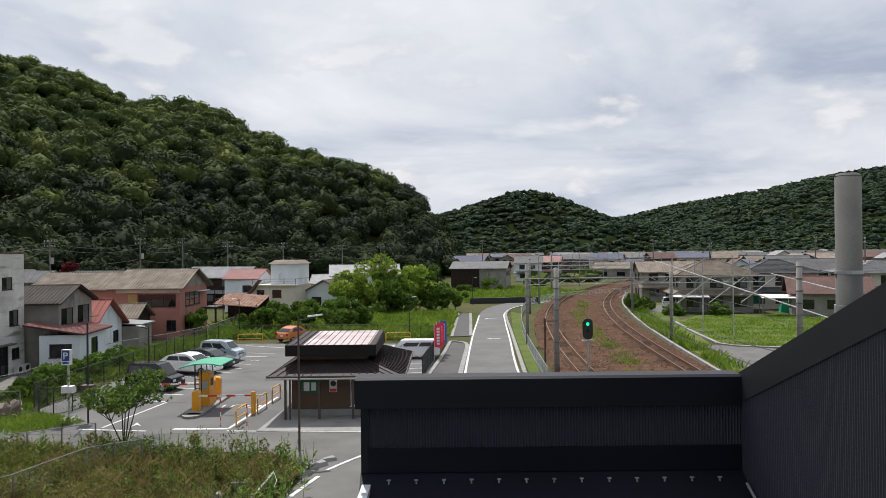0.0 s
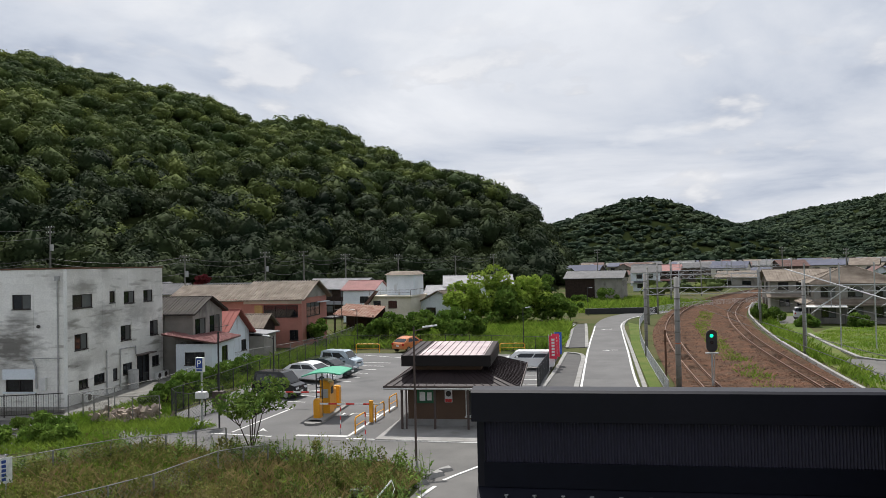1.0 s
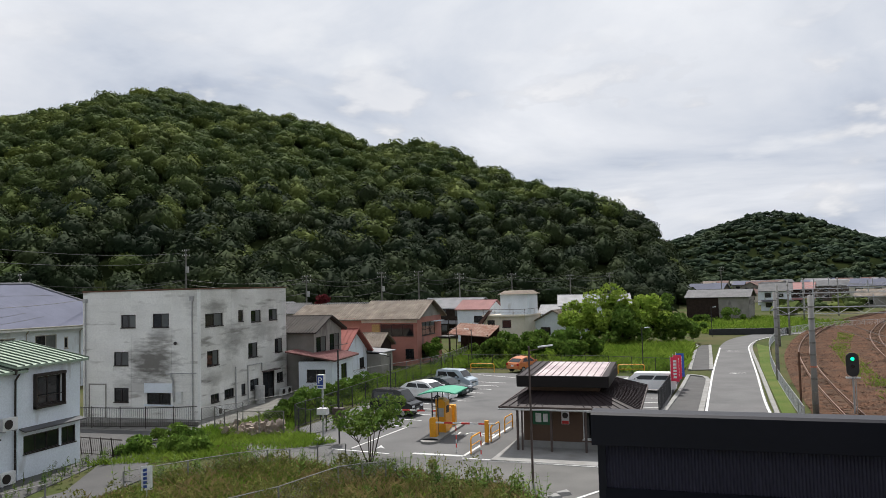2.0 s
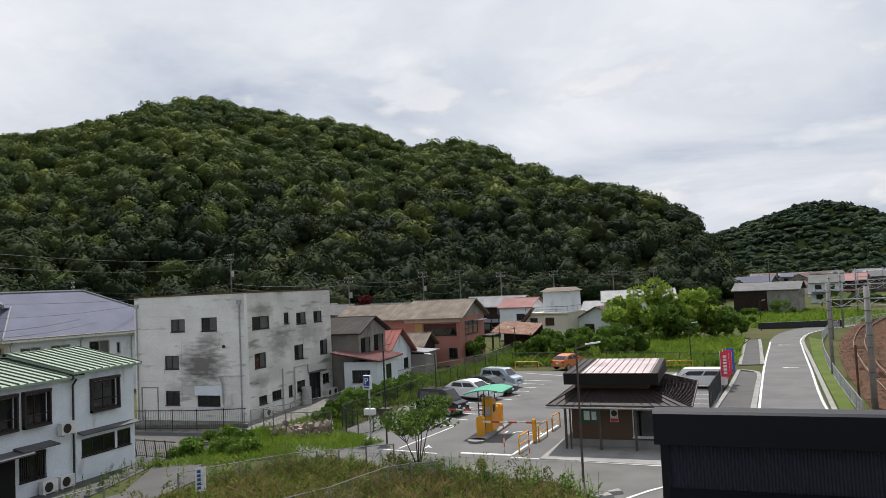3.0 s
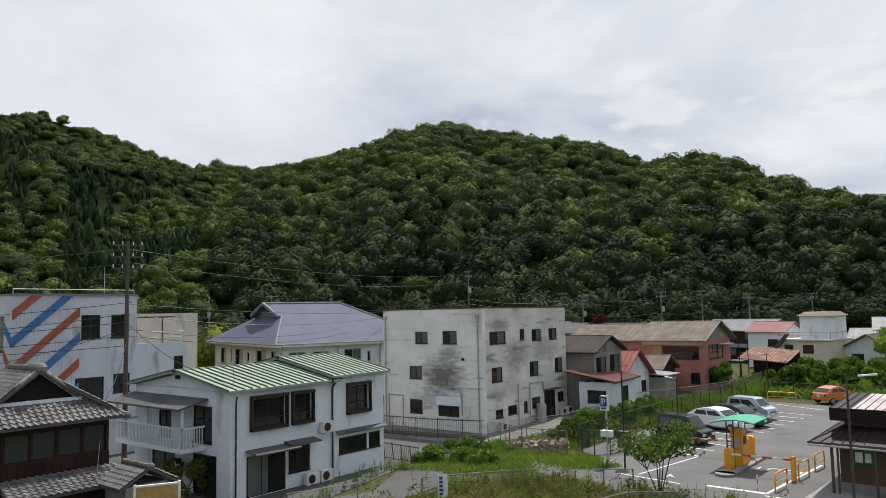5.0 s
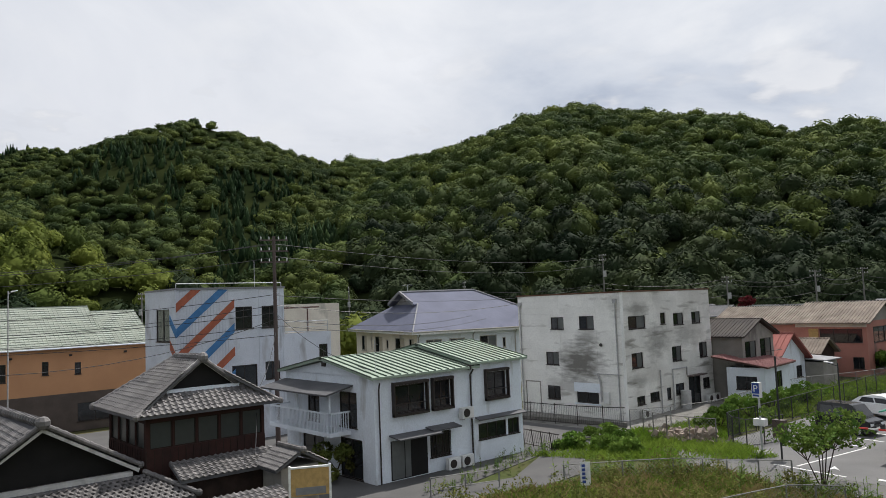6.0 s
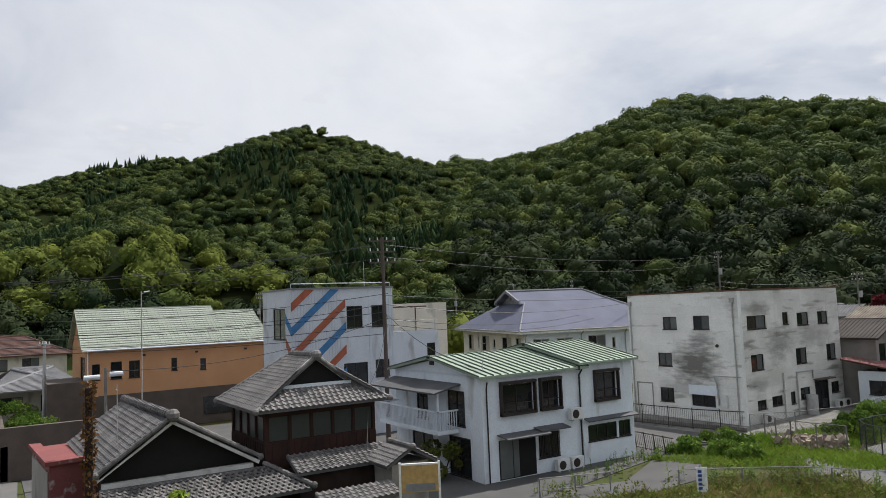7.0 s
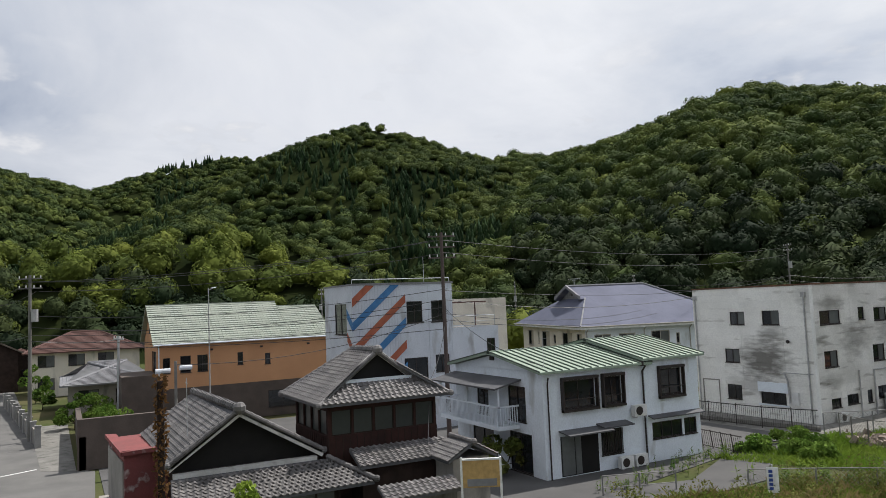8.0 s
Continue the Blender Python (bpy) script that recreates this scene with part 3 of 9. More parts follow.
def gable(parent, x0, x1, y0, y1, h, rise, material, wall, axis="x", over=0.45, rib=0.45, ribw=0.05, ribh=0.05, cross=0.0, ridge_mat=None, ends=True, off=0.5, seam=None):
    """A gable roof with its ridge along an axis; off: where across the span the ridge stands."""
    if axis == "x":
        m = y0 + (y1 - y0) * off
        f, bk = rise / (m - y0), rise / (y1 - m)
        A = [(x0 - over, y0 - over, h - f * over), (x1 + over, y0 - over, h - f * over), (x1 + over, m, h + rise), (x0 - over, m, h + rise)]
        B = [(x1 + over, y1 + over, h - bk * over), (x0 - over, y1 + over, h - bk * over), (x0 - over, m, h + rise), (x1 + over, m, h + rise)]
        if ends:
            part("gable_wall", Geo().extrude([(y0, h - 0.02), (y1, h - 0.02), (m, h + rise - 0.06)], "x", x0, x0 + 0.14), wall, parent)
            part("gable_wall", Geo().extrude([(y0, h - 0.02), (y1, h - 0.02), (m, h + rise - 0.06)], "x", x1 - 0.14, x1), wall, parent)
        rg = Geo().box(x0 - over, x1 + over, m - 0.13, m + 0.13, h + rise - 0.05, h + rise + 0.14)
    else:
        m = x0 + (x1 - x0) * off
        f, bk = rise / (m - x0), rise / (x1 - m)
        A = [(x0 - over, y1 + over, h - f * over), (x0 - over, y0 - over, h - f * over), (m, y0 - over, h + rise), (m, y1 + over, h + rise)]
        B = [(x1 + over, y0 - over, h - bk * over), (x1 + over, y1 + over, h - bk * over), (m, y1 + over, h + rise), (m, y0 - over, h + rise)]
        if ends:
            part("gable_wall", Geo().extrude([(x0, h - 0.02), (x1, h - 0.02), (m, h + rise - 0.06)], "y", y0, y0 + 0.14), wall, parent)
            part("gable_wall", Geo().extrude([(x0, h - 0.02), (x1, h - 0.02), (m, h + rise - 0.06)], "y", y1 - 0.14, y1), wall, parent)
        rg = Geo().box(m - 0.13, m + 0.13, y0 - over, y1 + over, h + rise - 0.05, h + rise + 0.14)
    for P in (A, B):
        up = [(p[0], p[1], p[2] + 0.12) for p in P]
        rf = part("roof", Geo().slab(up, 0.12), material, parent)
        if rib:
            part("seam", ribs(*up, rib, ribw, ribh, cross), seam or material, rf)
    part("ridge", rg, ridge_mat or material, parent)


# ---- ground, hills ----
def polar(az, dist):
    return -math.sin(radians(az)) * dist, math.cos(radians(az)) * dist


def ridge_line(rows, trees=8.0):
    """Rows of bearing, distance and skyline angle, as x, y, crest height under the trees."""
    return np.array([(*polar(a, d), EYE + d * math.tan(radians(e)) - trees) for a, d, e in rows])


RIDGES = [
    (ridge_line([(-1.5, 330, -0.8), (0.5, 325, 2.5), (3.8, 325, 5.4), (9.9, 335, 8.1), (15.4, 350, 10.2), (19.5, 365, 11.0), (24.4, 380, 11.1), (29.5, 395, 12.8), (34.3, 410, 14.2), (38.4, 420, 14.9), (43.6, 440, 12.7), (47.5, 460, 12.0), (52.5, 500, 11.2), (57, 540, 11.5)], 5.0), 14, 2.25),
    (ridge_line([(52.5, 500, 11.3), (57, 535, 11.7), (59.1, 540, 11.6), (62.6, 535, 12.3), (63.6, 530, 12.6), (65.8, 515, 14.0), (68, 500, 14.9), (70.2, 485, 13.8), (75, 450, 11.4), (78.5, 400, 9.6), (81, 340, 8.0)]), 40, 1.75),
    (ridge_line([(67.8, 450, 12.6), (67.2, 410, 11.2), (65.5, 330, 8.6), (63.2, 250, 4.6), (61.5, 205, 2.6)]), 16, 1.15),
    (ridge_line([(72, 800, 12.0), (78.5, 780, 12.1), (82, 760, 11.6), (86, 740, 10.0), (88.5, 740, 9.4), (94, 700, 10.8), (104, 650, 12.5), (118, 600, 12.0)]), 80, 1.7),
    (ridge_line([(73.5, 190, 5.8), (77.7, 195, 7.3), (83, 200, 7.8), (90, 205, 6.6), (97, 210, 5.4), (106, 215, 4.6)]), 30, 1.7),
    (ridge_line([(2.5, 950, 1.5), (-2, 930, 3.8), (-6.2, 920, 5.05), (-10.3, 920, 3.2), (-14, 930, 1.6), (-18, 950, 0.2)]), 60, 2.6),
    (ridge_line([(-11, 1650, 1.0), (-15.8, 1600, 2.5), (-18, 1560, 3.6), (-22.9, 1500, 4.25), (-27.6, 1430, 5.15), (-32, 1350, 5.7), (-42, 1250, 6.0), (-60, 1100, 6.0)]), 120, 3.2),
]


def height(x, y):
    """Ground height at arrays x, y: flat valley, hills that fall off from their ridges."""
    x, y = np.asarray(x, float), np.asarray(y, float)
    out = np.zeros_like(x)
    for line, w0, k in RIDGES:
        best = np.zeros_like(x)
        for (ax, ay, az), (bx, by, bz) in zip(line, line[1:]):
            dx, dy = bx - ax, by - ay
            s = np.clip(((x - ax) * dx + (y - ay) * dy) / (dx * dx + dy * dy), 0, 1)
            z = az + (bz - az) * s
            d = np.hypot(x - ax - dx * s, y - ay - dy * s)
            u = np.clip(1 - d / (w0 + k * np.maximum(z, 1) * np.clip(z / 75, 0.18, 1)), 0, 1)
            best = np.maximum(best, z * (0.75 * u + 0.25 * u * u * (3 - 2 * u)))
        if line is RIDGES[0][0]:
            spur = np.clip((np.degrees(np.arctan2(-x, y)) + 2.0) / 4.5, 0, 1)
            best = best * spur * spur * (3 - 2 * spur)
        out = np.maximum(out, best)
    ph = np.arctan2(-x, y)
    rr = np.hypot(x, y)
    wob = np.sin(ph * 31 + rr * 0.013) * 0.5 + np.sin(ph * 17 - rr * 0.02 + 1.3) * 0.6 + np.sin(x * 0.035) * np.sin(y * 0.041) * 0.5
    return out + wob * np.minimum(out * 0.07, 5.0) * np.clip(1.6 - out / 90, 0.2, 1)


radii = np.concatenate([[0.0], np.geomspace(6, 4600, 90)])
angs = np.linspace(0, 2 * math.pi, 241)[:-1]
gr, ga = np.meshgrid(radii[1:], angs, indexing="ij")
gx, gy = -np.sin(ga) * gr, np.cos(ga) * gr
gz = height(gx, gy) - 0.03
gv = np.vstack([[[0, 0, -0.03]], np.stack([gx, gy, gz], -1).reshape(-1, 3)])
nr, na = gx.shape
q = []
for i in range(nr - 1):
    k = np.arange(na)
    a, b = 1 + i * na + k, 1 + i * na + (k + 1) % na
    q += [np.stack([a, b, b + na], 1), np.stack([a, b + na, a + na], 1)]
k = np.arange(na)
q.append(np.stack([np.zeros(na, int), 1 + (k + 1) % na, 1 + k], 1)[:, ::-1])
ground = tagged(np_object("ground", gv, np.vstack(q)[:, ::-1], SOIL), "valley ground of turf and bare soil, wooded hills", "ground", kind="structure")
# ground above 0.9 m gets the floor colour darkened for tree shade
ground.data.materials.append(SHADED_FLOOR)
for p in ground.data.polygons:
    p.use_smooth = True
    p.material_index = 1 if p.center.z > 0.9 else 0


def ico(sub):
    bm = bmesh.new()
    bmesh.ops.create_icosphere(bm, subdivisions=sub, radius=1)
    v = np.array([x.co for x in bm.verts])
    f = np.array([[x.index for x in y.verts] for y in bm.faces])
    bm.free()
    return v, f


def crown_form(rng, sub, tufts, size, tall=0.8, lobes=18):
    """One crown: rounded lobes with creases between them, and leaf tufts lying on it."""
    v, f = ico(sub)

    def spread(n, dip):
        k = rng.normal(size=(n, 3))
        k[:, 2] = np.abs(k[:, 2]) - dip
        return k / np.linalg.norm(k, axis=1)[:, None]

    limbs, knobs = spread(5, 0.1), spread(lobes, 0.35)
    grow = rng.uniform(0.45, 1.1, 5)

    def reach(d):
        big = (np.sqrt(np.clip((d @ limbs.T - 0.45) / 0.55, 0, 1)) * grow).max(1)
        small = np.sqrt(np.clip((d @ knobs.T - 0.80) / 0.20, 0, 1)).max(1)
        return 0.50 + 0.38 * big + 0.15 * small

    v = v * (reach(v) * 0.93)[:, None]
    v[:, 2] *= tall
    nv = len(v)
    fs = [f]
    if tufts:
        d = rng.normal(size=(tufts, 3))
        d[:, 2] = np.abs(d[:, 2]) - 0.3
        d /= np.linalg.norm(d, axis=1)[:, None]
        base = d * (reach(d) * rng.uniform(0.90, 1.04, tufts))[:, None]
        base[:, 2] *= tall
        nor = d + rng.normal(0, 0.33, (tufts, 3))
        nor /= np.linalg.norm(nor, axis=1)[:, None]
        a = np.cross(nor, rng.normal(size=(tufts, 3)))
        a /= np.linalg.norm(a, axis=1)[:, None]
        b = np.cross(nor, a)
        s = size * rng.uniform(0.6, 1.5, tufts)[:, None]
        tri = np.stack([base - a * s - b * s * 0.6, base + a * s - b * s * 0.6, base + b * s * 1.1], 1).reshape(-1, 3)
        v = np.vstack([v, tri])
        fs.append(nv + np.arange(3 * tufts).reshape(-1, 3))
    return v, np.vstack(fs)


def scatter_crowns(name, spots, radius, material, forms, rng, label, tall=1.0):
    """Crowns at the spots, joined; each tree has a tone of its own."""
    vs, fs, tones, n = [], [], [], 0
    for (x, y, z), r in zip(spots, radius):
        v, f = forms[rng.integers(len(forms))]
        t = rng.uniform(0, 6.28)
        c, s = math.cos(t), math.sin(t)
        ex, ey, lx, ly = rng.uniform(0.85, 1.3), rng.uniform(0.85, 1.3), rng.normal(0, 0.15), rng.normal(0, 0.15)
        vx, vy, vz = v[:, 0] * ex, v[:, 1] * ey, v[:, 2] * tall * rng.uniform(0.8, 1.3)
        w = np.stack([vx * c - vy * s + lx * vz, vx * s + vy * c + ly * vz, vz], 1) * r
        vs.append(w + (x, y, z))
        fs.append(f + n)
        tones.append(np.full(len(v), rng.beta(1.6, 2.0)))
        n += len(v)
    ob = np_object(name, np.vstack(vs), np.vstack(fs), material)
    ob.data.attributes.new("tone", "FLOAT", "POINT").data.foreach_set("value", np.concatenate(tones).astype(np.float32))
    return tagged(ob, label, "forest", kind="stuff")


rng = np.random.default_rng(5)
BROAD = [crown_form(rng, 1, 330, 0.080, 1.05, 20) for _ in range(9)]
BROADMID = [crown_form(rng, 1, 220, 0.082, 0.85) for _ in range(9)]
BROADFAR = [crown_form(rng, 1, 90, 0.14, 0.85) for _ in range(6)]
CONE = []
for _ in range(4):
    cv, cf = crown_form(rng, 1, 90, 0.12)
    cv = cv.copy()
    t = np.clip((cv[:, 2] + 0.8) / 1.6, 0, 1)
    cv[:, :2] *= (1.05 - 0.95 * t)[:, None] * 0.72
    cv[:, 2] *= 2.0
    CONE.append((cv, cf))
FARFORM = [crown_form(rng, 1, 12, 0.30) for _ in range(4)]


def wood(az0, az1, r0, r1, gap, want):
    """Random spots on the wooded slopes that face the valley."""
    n = int((r1 ** 2 - r0 ** 2) / 2 * radians(az1 - az0) / gap ** 2)
    a = rng.uniform(az0, az1, n)
    r = np.sqrt(rng.uniform(r0 ** 2, r1 ** 2, n))
    x, y = -np.sin(np.radians(a)) * r, np.cos(np.radians(a)) * r
    h = height(x, y)
    slope = (height(x * 1.02, y * 1.02) - h) / (0.02 * r)
    ok = (h > want) & (slope > -0.22)
    return x[ok], y[ok], h[ok], a[ok], r[ok]


def plant(x, y, h, rad, lift, picks):
    """Trees at the spots, sorted into one forest for each (choice, material, forms, label)."""
    spots = np.stack([x, y, h + rad * lift + rng.uniform(0, 1.6, len(x))], 1)
    for sel, m, forms, lab in picks:
        if sel.any():
            scatter_crowns("hill_forest", spots[sel], rad[sel], m, forms, rng, lab)


x, y, h, a, r = wood(-3, 57, 120, 560, 4.5, 1.0)
near = r < 290
keep = near | (rng.uniform(size=len(r)) < 0.8)
x, y, h, a, r, near = [q[keep] for q in (x, y, h, a, r, near)]
rad = 2.2 + 3.8 * rng.beta(1.3, 2.2, len(x)) + np.where(near, 0, 0.3)
# low trees take the leaf colour with the slope's shade in it
in_shade = h < rng.normal(30, 11, len(h)) + np.where(a < 20, 8, 0)
plant(x, y, h, rad, 0.35, ((near & in_shade, LEAF_FOOT_SHADE, BROAD, "dense broadleaf trees on the hill foot, shade in their colour"), (near & ~in_shade, LEAF_FOREST, BROAD, "dense green broadleaf forest covering the hillside"), (~near & in_shade, LEAF_FOOT_SHADE, BROADMID, "broadleaf forest low on the slope, shade in its colour"), (~near & ~in_shade, LEAF_FOREST, BROADMID, "dense green broadleaf forest up to the hill crest")))
x, y, h, a, r = wood(57, 104, 118, 840, 4.5, 0.4)
keep = rng.uniform(size=len(r)) < np.where(r < 450, 0.9, 0.45)
x, y, h, a, r = [q[keep] for q in (x, y, h, a, r)]
knoll = (r < 236) & (a > 69)
blot = np.sin(x * 0.031 + 1.1) + np.sin(y * 0.037 + x * 0.011) + rng.normal(0, 0.35, len(x))
ced = ~knoll & (((a < 67) & (h < 78) & (blot > -0.5) & (r > 240)) | ((a > 69) & (r < 430) & (blot > 0.2)) | ((r > 600) & (a < 84) & (blot > 0.4)))
low_ = h < rng.normal(11, 4, len(h))
far_ = ~knoll & ~ced & (r > 480)
mid_ = ~knoll & ~ced & ~far_
rad = (2.1 + 2.9 * rng.beta(1.3, 2.0, len(x))) * np.where(r > 480, 1.4, 1.1)
rad = np.minimum(rad, np.where(h > 95, 3.6, 6.5))
rad[ced] = rng.uniform(2.2, 3.4, ced.sum()) * np.where(r[ced] > 480, 1.5, 1.1)
# the knoll's lowest trees carry painted shade in their leaves too
plant(x, y, h, rad, 0.3, ((knoll & ~low_, LEAF_LIGHT, BROAD, "light green broadleaf trees on the low knoll"), (knoll & low_, LEAF_FOOT_SHADE, BROAD, "broadleaf trees round the knoll foot, shade in their colour"), (ced, LEAF_CEDAR, CONE, "dark pointed cedars on the valley slope"), (mid_, LEAF_FOREST, BROADMID, "green broadleaf forest on the valley slope"), (far_, LEAF_FOREST, BROADFAR, "green broadleaf forest on the far slope")))
x, y, h, a, r = wood(-46, 6, 480, 1640, 8.6, 1.5)
keep = rng.uniform(size=len(r)) < np.where(r < 1000, 1.0, 0.7)
x, y, h, r = x[keep], y[keep], h[keep], r[keep]
rad = rng.uniform(4.4, 7.6, len(x)) * np.where(r < 1000, 0.95, 1.3)
scatter_crowns("distant_forest", np.stack([x, y, h + rad * 0.15], 1), rad, LEAF_FAR, FARFORM, rng, "distant hill forest with bluish haze in its leaf colour", 0.75)

# ---- roads, car park, tracks ----
LANE = curve([(3.2, 12, 3.2), (3.2, 40, 2.6), (3.25, 51, 2.05), (4.5, 72, 2.0), (5.7, 90, 1.85), (6.7, 102, 1.8), (9.0, 113, 2.0), (14, 123, 2.4), (24, 133, 2.6), (44, 146, 2.8)])
ll, lr = offset(LANE, -LANE[:, 2]), offset(LANE, LANE[:, 2])
solid("road", ribbon(ll, lr, 0.03), ASPHALT, "grey asphalt lane that bends away beside the railway", "road", "structure")
solid("car_park", poly([(-23, 35.2), (-1.6, 34.9), (-1.4, 50.5), (-0.1, 68.6), (-18.8, 70.2), (-21.6, 69.5), (-22.7, 52)], 0.024), ASPHALT, "grey asphalt car park surface", "car park", "structure")
solid("road", poly([(-24, 36.5), (-21, 33.2), (-15, 32.4), (-7.5, 31.4), (-5.4, 29.0), (-5.9, 24.5), (-6.5, 15), (4, 15), (4, 41), (-1.5, 36.0)], 0.018), ASPHALT_OLD, "worn grey asphalt access road in front of the car park", "road", "structure")


def stripe(pts, w, z=0.036, name="road_marking", label="white painted line on asphalt"):
    line = curve(pts, 1.5) if len(pts) > 2 else np.array(pts, float)
    return solid(name, ribbon(offset(line, -w / 2), offset(line, w / 2), z, 0.004), PAINT, label, "road marking", "structure")


for off in (-0.25, 0.25):
    side = -1 if off < 0 else 1
    line = LANE[(LANE[:, 1] > 44) & (LANE[:, 1] < (100 if side < 0 else 140))]
    b = offset(line, side * (line[:, 2] - 0.22))
    c = offset(line, side * (line[:, 2] - 0.06))
    solid("road_marking", ribbon(b if side > 0 else c, c if side > 0 else b, 0.036, 0.004), PAINT, "white painted edge line of the lane", "road marking", "structure")
stripe([(-10.75, 35.9), (-10.1, 43.8)], 0.16)
stripe([(-13.5, 35.95), (-10.75, 35.9)], 0.28)
stripe([(-18.2, 36.1), (-14.7, 35.6)], 0.14)
stripe([(-10.7, 35.45), (-3.0, 34.95)], 0.12)
stripe([(-5.75, 25.0), (-4.95, 28.1)], 0.16)
stripe([(-4.75, 28.9), (-3.6, 30.9), (-2.2, 32.6)], 0.14)
stripe([(-17.2, 36.4), (-16.3, 42.7)], 0.12)
for k in range(12):
    yy = 42.7 + 2.03 * k
    if k < 11:
        stripe([(-20.6 + 0.12 * k, yy + 0.9), (-16.3 + 0.15 * k, yy)], 0.13)
stripe([(-18.8, 68.6), (-14.6, 66.6)], 0.13)
for k in range(5):
    stripe([(-4.4 + 0.05 * k, 52.0 + 2.1 * k), (-1.6 + 0.16 * k, 52.0 + 2.1 * k)], 0.13)


def painted_word(txt, x, y, rot, size):
    cu = bpy.data.curves.new("painted_word", "FONT")
    cu.body, cu.size, cu.extrude = txt, size, 0.002
    cu.materials.append(PAINT)
    ob = new("road_marking", cu)
    ob.matrix_world = pose(x, y, 0.034, 0, 0, rot)
    return tagged(ob, "white painted word on the asphalt", "road marking", kind="structure")


painted_word("OUT", -10.4, 41.6, 180, 1.2)
for x, y, rot in ((4.6, 72.0, 90), (5.6, 94, 84)):
    g = Geo().box(-0.05, 0.9, -0.08, 0.08, 0, 0.004).slab([(-0.05, 0.3, 0.004), (-0.6, 0, 0.004), (-0.05, -0.3, 0.004)], 0.004)
    ob = solid("road_marking", g, PAINT, "white painted direction arrow on the lane", "road marking", "structure")
    ob.matrix_world = pose(x, y, 0.033, 0, 0, rot - 80)
g = Geo().slab([(-0.25, 0, 0.004), (0, -0.9, 0.004), (0.25, 0, 0.004), (0, -0.35, 0.004)], 0.004)
ob = solid("road_marking", g, PAINT, "white painted arrow head at the car park entrance", "road marking", "structure")
ob.matrix_world = pose(-15.6, 36.6, 0.03, 0, 0, 200)


def kerb(pts, w=0.16, h=0.12, material=CONCRETE, stone=1.0, label="pale concrete kerb stones beside the asphalt"):
    line = curve(pts, stone) if len(pts) > 2 else curve([pts[0], ((pts[0][0] + pts[1][0]) / 2, (pts[0][1] + pts[1][1]) / 2), pts[1]], stone)
    base = thing("kerb", label, "kerb", kind="structure")
    for p, q in zip(line, line[1:]):
        d = Vector((q[0] - p[0], q[1] - p[1], 0))
        n = Vector((d.y, -d.x, 0)).normalized() * (w / 2)
        a, b = Vector((p[0], p[1], 0)) + d * 0.01, Vector((q[0], q[1], 0)) - d * 0.01
        up = Vector((0, 0, h))
        part("kerb_stone", Geo().hexa([a + n, b + n, b - n, a - n, a + n + up, b + n + up, b - n + up, a - n + up]), material, base)


solid("pavement", poly([(-1.25, 50.6), (0.9, 50.7), (1.9, 68.2), (0.4, 69.8)], 0.05, 0.07), ASPHALT_DARK, "dark asphalt footway between pale kerbs", "pavement", "structure")
solid("pavement", poly([(0.75, 74.1), (2.5, 74.5), (3.5, 102), (2.0, 102.4)], 0.05, 0.07), ASPHALT_DARK, "dark asphalt footway between pale kerbs", "pavement", "structure")
kerb([(-1.3, 50), (-0.3, 60), (0.5, 70)], 0.3)
kerb([(0.95, 50), (1.6, 60), (2.0, 67.0), (1.6, 69.2), (0.5, 70)], 0.35)
kerb([(0.65, 74), (1.3, 88), (2.0, 102.4)], 0.3)
kerb([(2.6, 74.3), (3.1, 88), (3.55, 102)], 0.35)
kerb([(5.5, 50), (7.0, 77), (8.2, 98), (9.6, 108)], 0.3)
solid("grass_verge", poly([(5.8, 50), (6.6, 50), (8.4, 80), (10.5, 100), (9.4, 104), (7.2, 77)], 0.05, 0.08), TURF, "narrow strip of turf beside the lane", "grass", "structure")

TRACK1 = curve([(9.3, 5), (9.4, 35), (9.65, 51), (11.1, 73), (13.9, 96), (20, 125), (30, 156), (47, 195), (75, 245)], 1.2)
TRACK2 = curve([(15.6, 5), (16.2, 35), (16.85, 50.5), (19.3, 78), (23.5, 105), (28.6, 127), (38, 157), (57, 200), (88, 255)], 1.2)
i1, i2 = np.linspace(0, len(TRACK1) - 1, 160).astype(int), np.linspace(0, len(TRACK2) - 1, 160).astype(int)
bl, br = offset(TRACK1, -2.0)[i1], offset(TRACK2, 2.1)[i2]
cols = []
for k in range(25):
    s = k / 24
    bump = np.array([0.11 * noise.noise((p[0] * 0.9, p[1] * 0.9, k)) + 0.04 * noise.noise((p[0] * 3, p[1] * 3, k)) for p in bl])
    cols.append(np.column_stack([bl * (1 - s) + br * s, 0.16 + bump * (0 if k in (0, 24) else 1) - (0.12 if k in (0, 24) else 0)]))
grid = np.stack(cols, 0)
gi = np.arange(24 * 159)
a = (gi // 159) * 160 + gi % 159
bed = np_object("ballast_bed", grid.reshape(-1, 3), np.stack([a, a + 160, a + 161, a + 1], 1), BALLAST, 4)
tagged(bed, "rust-brown stone ballast under both railway tracks", "ballast", kind="structure")
srg = np.random.default_rng(17)
nst = 11000
si = (srg.uniform(0, 1, nst) ** 1.5 * 95).astype(int) + 18
ss = srg.uniform(0.02, 0.98, nst)[:, None]
sp = bl[si] * (1 - ss) + br[si] * ss + srg.normal(0, 0.35, (nst, 2))
size = srg.uniform(0.05, 0.11, nst)[:, None, None]
octa = np.array([(1, 0, 0), (0, 1, 0), (-1, 0, 0), (0, -1, 0), (0, 0, 0.8)])
sv = octa[None] * size * srg.uniform(0.6, 1.3, (nst, 5, 3)) + np.column_stack([sp, srg.uniform(0.15, 0.24, nst)])[:, None, :]
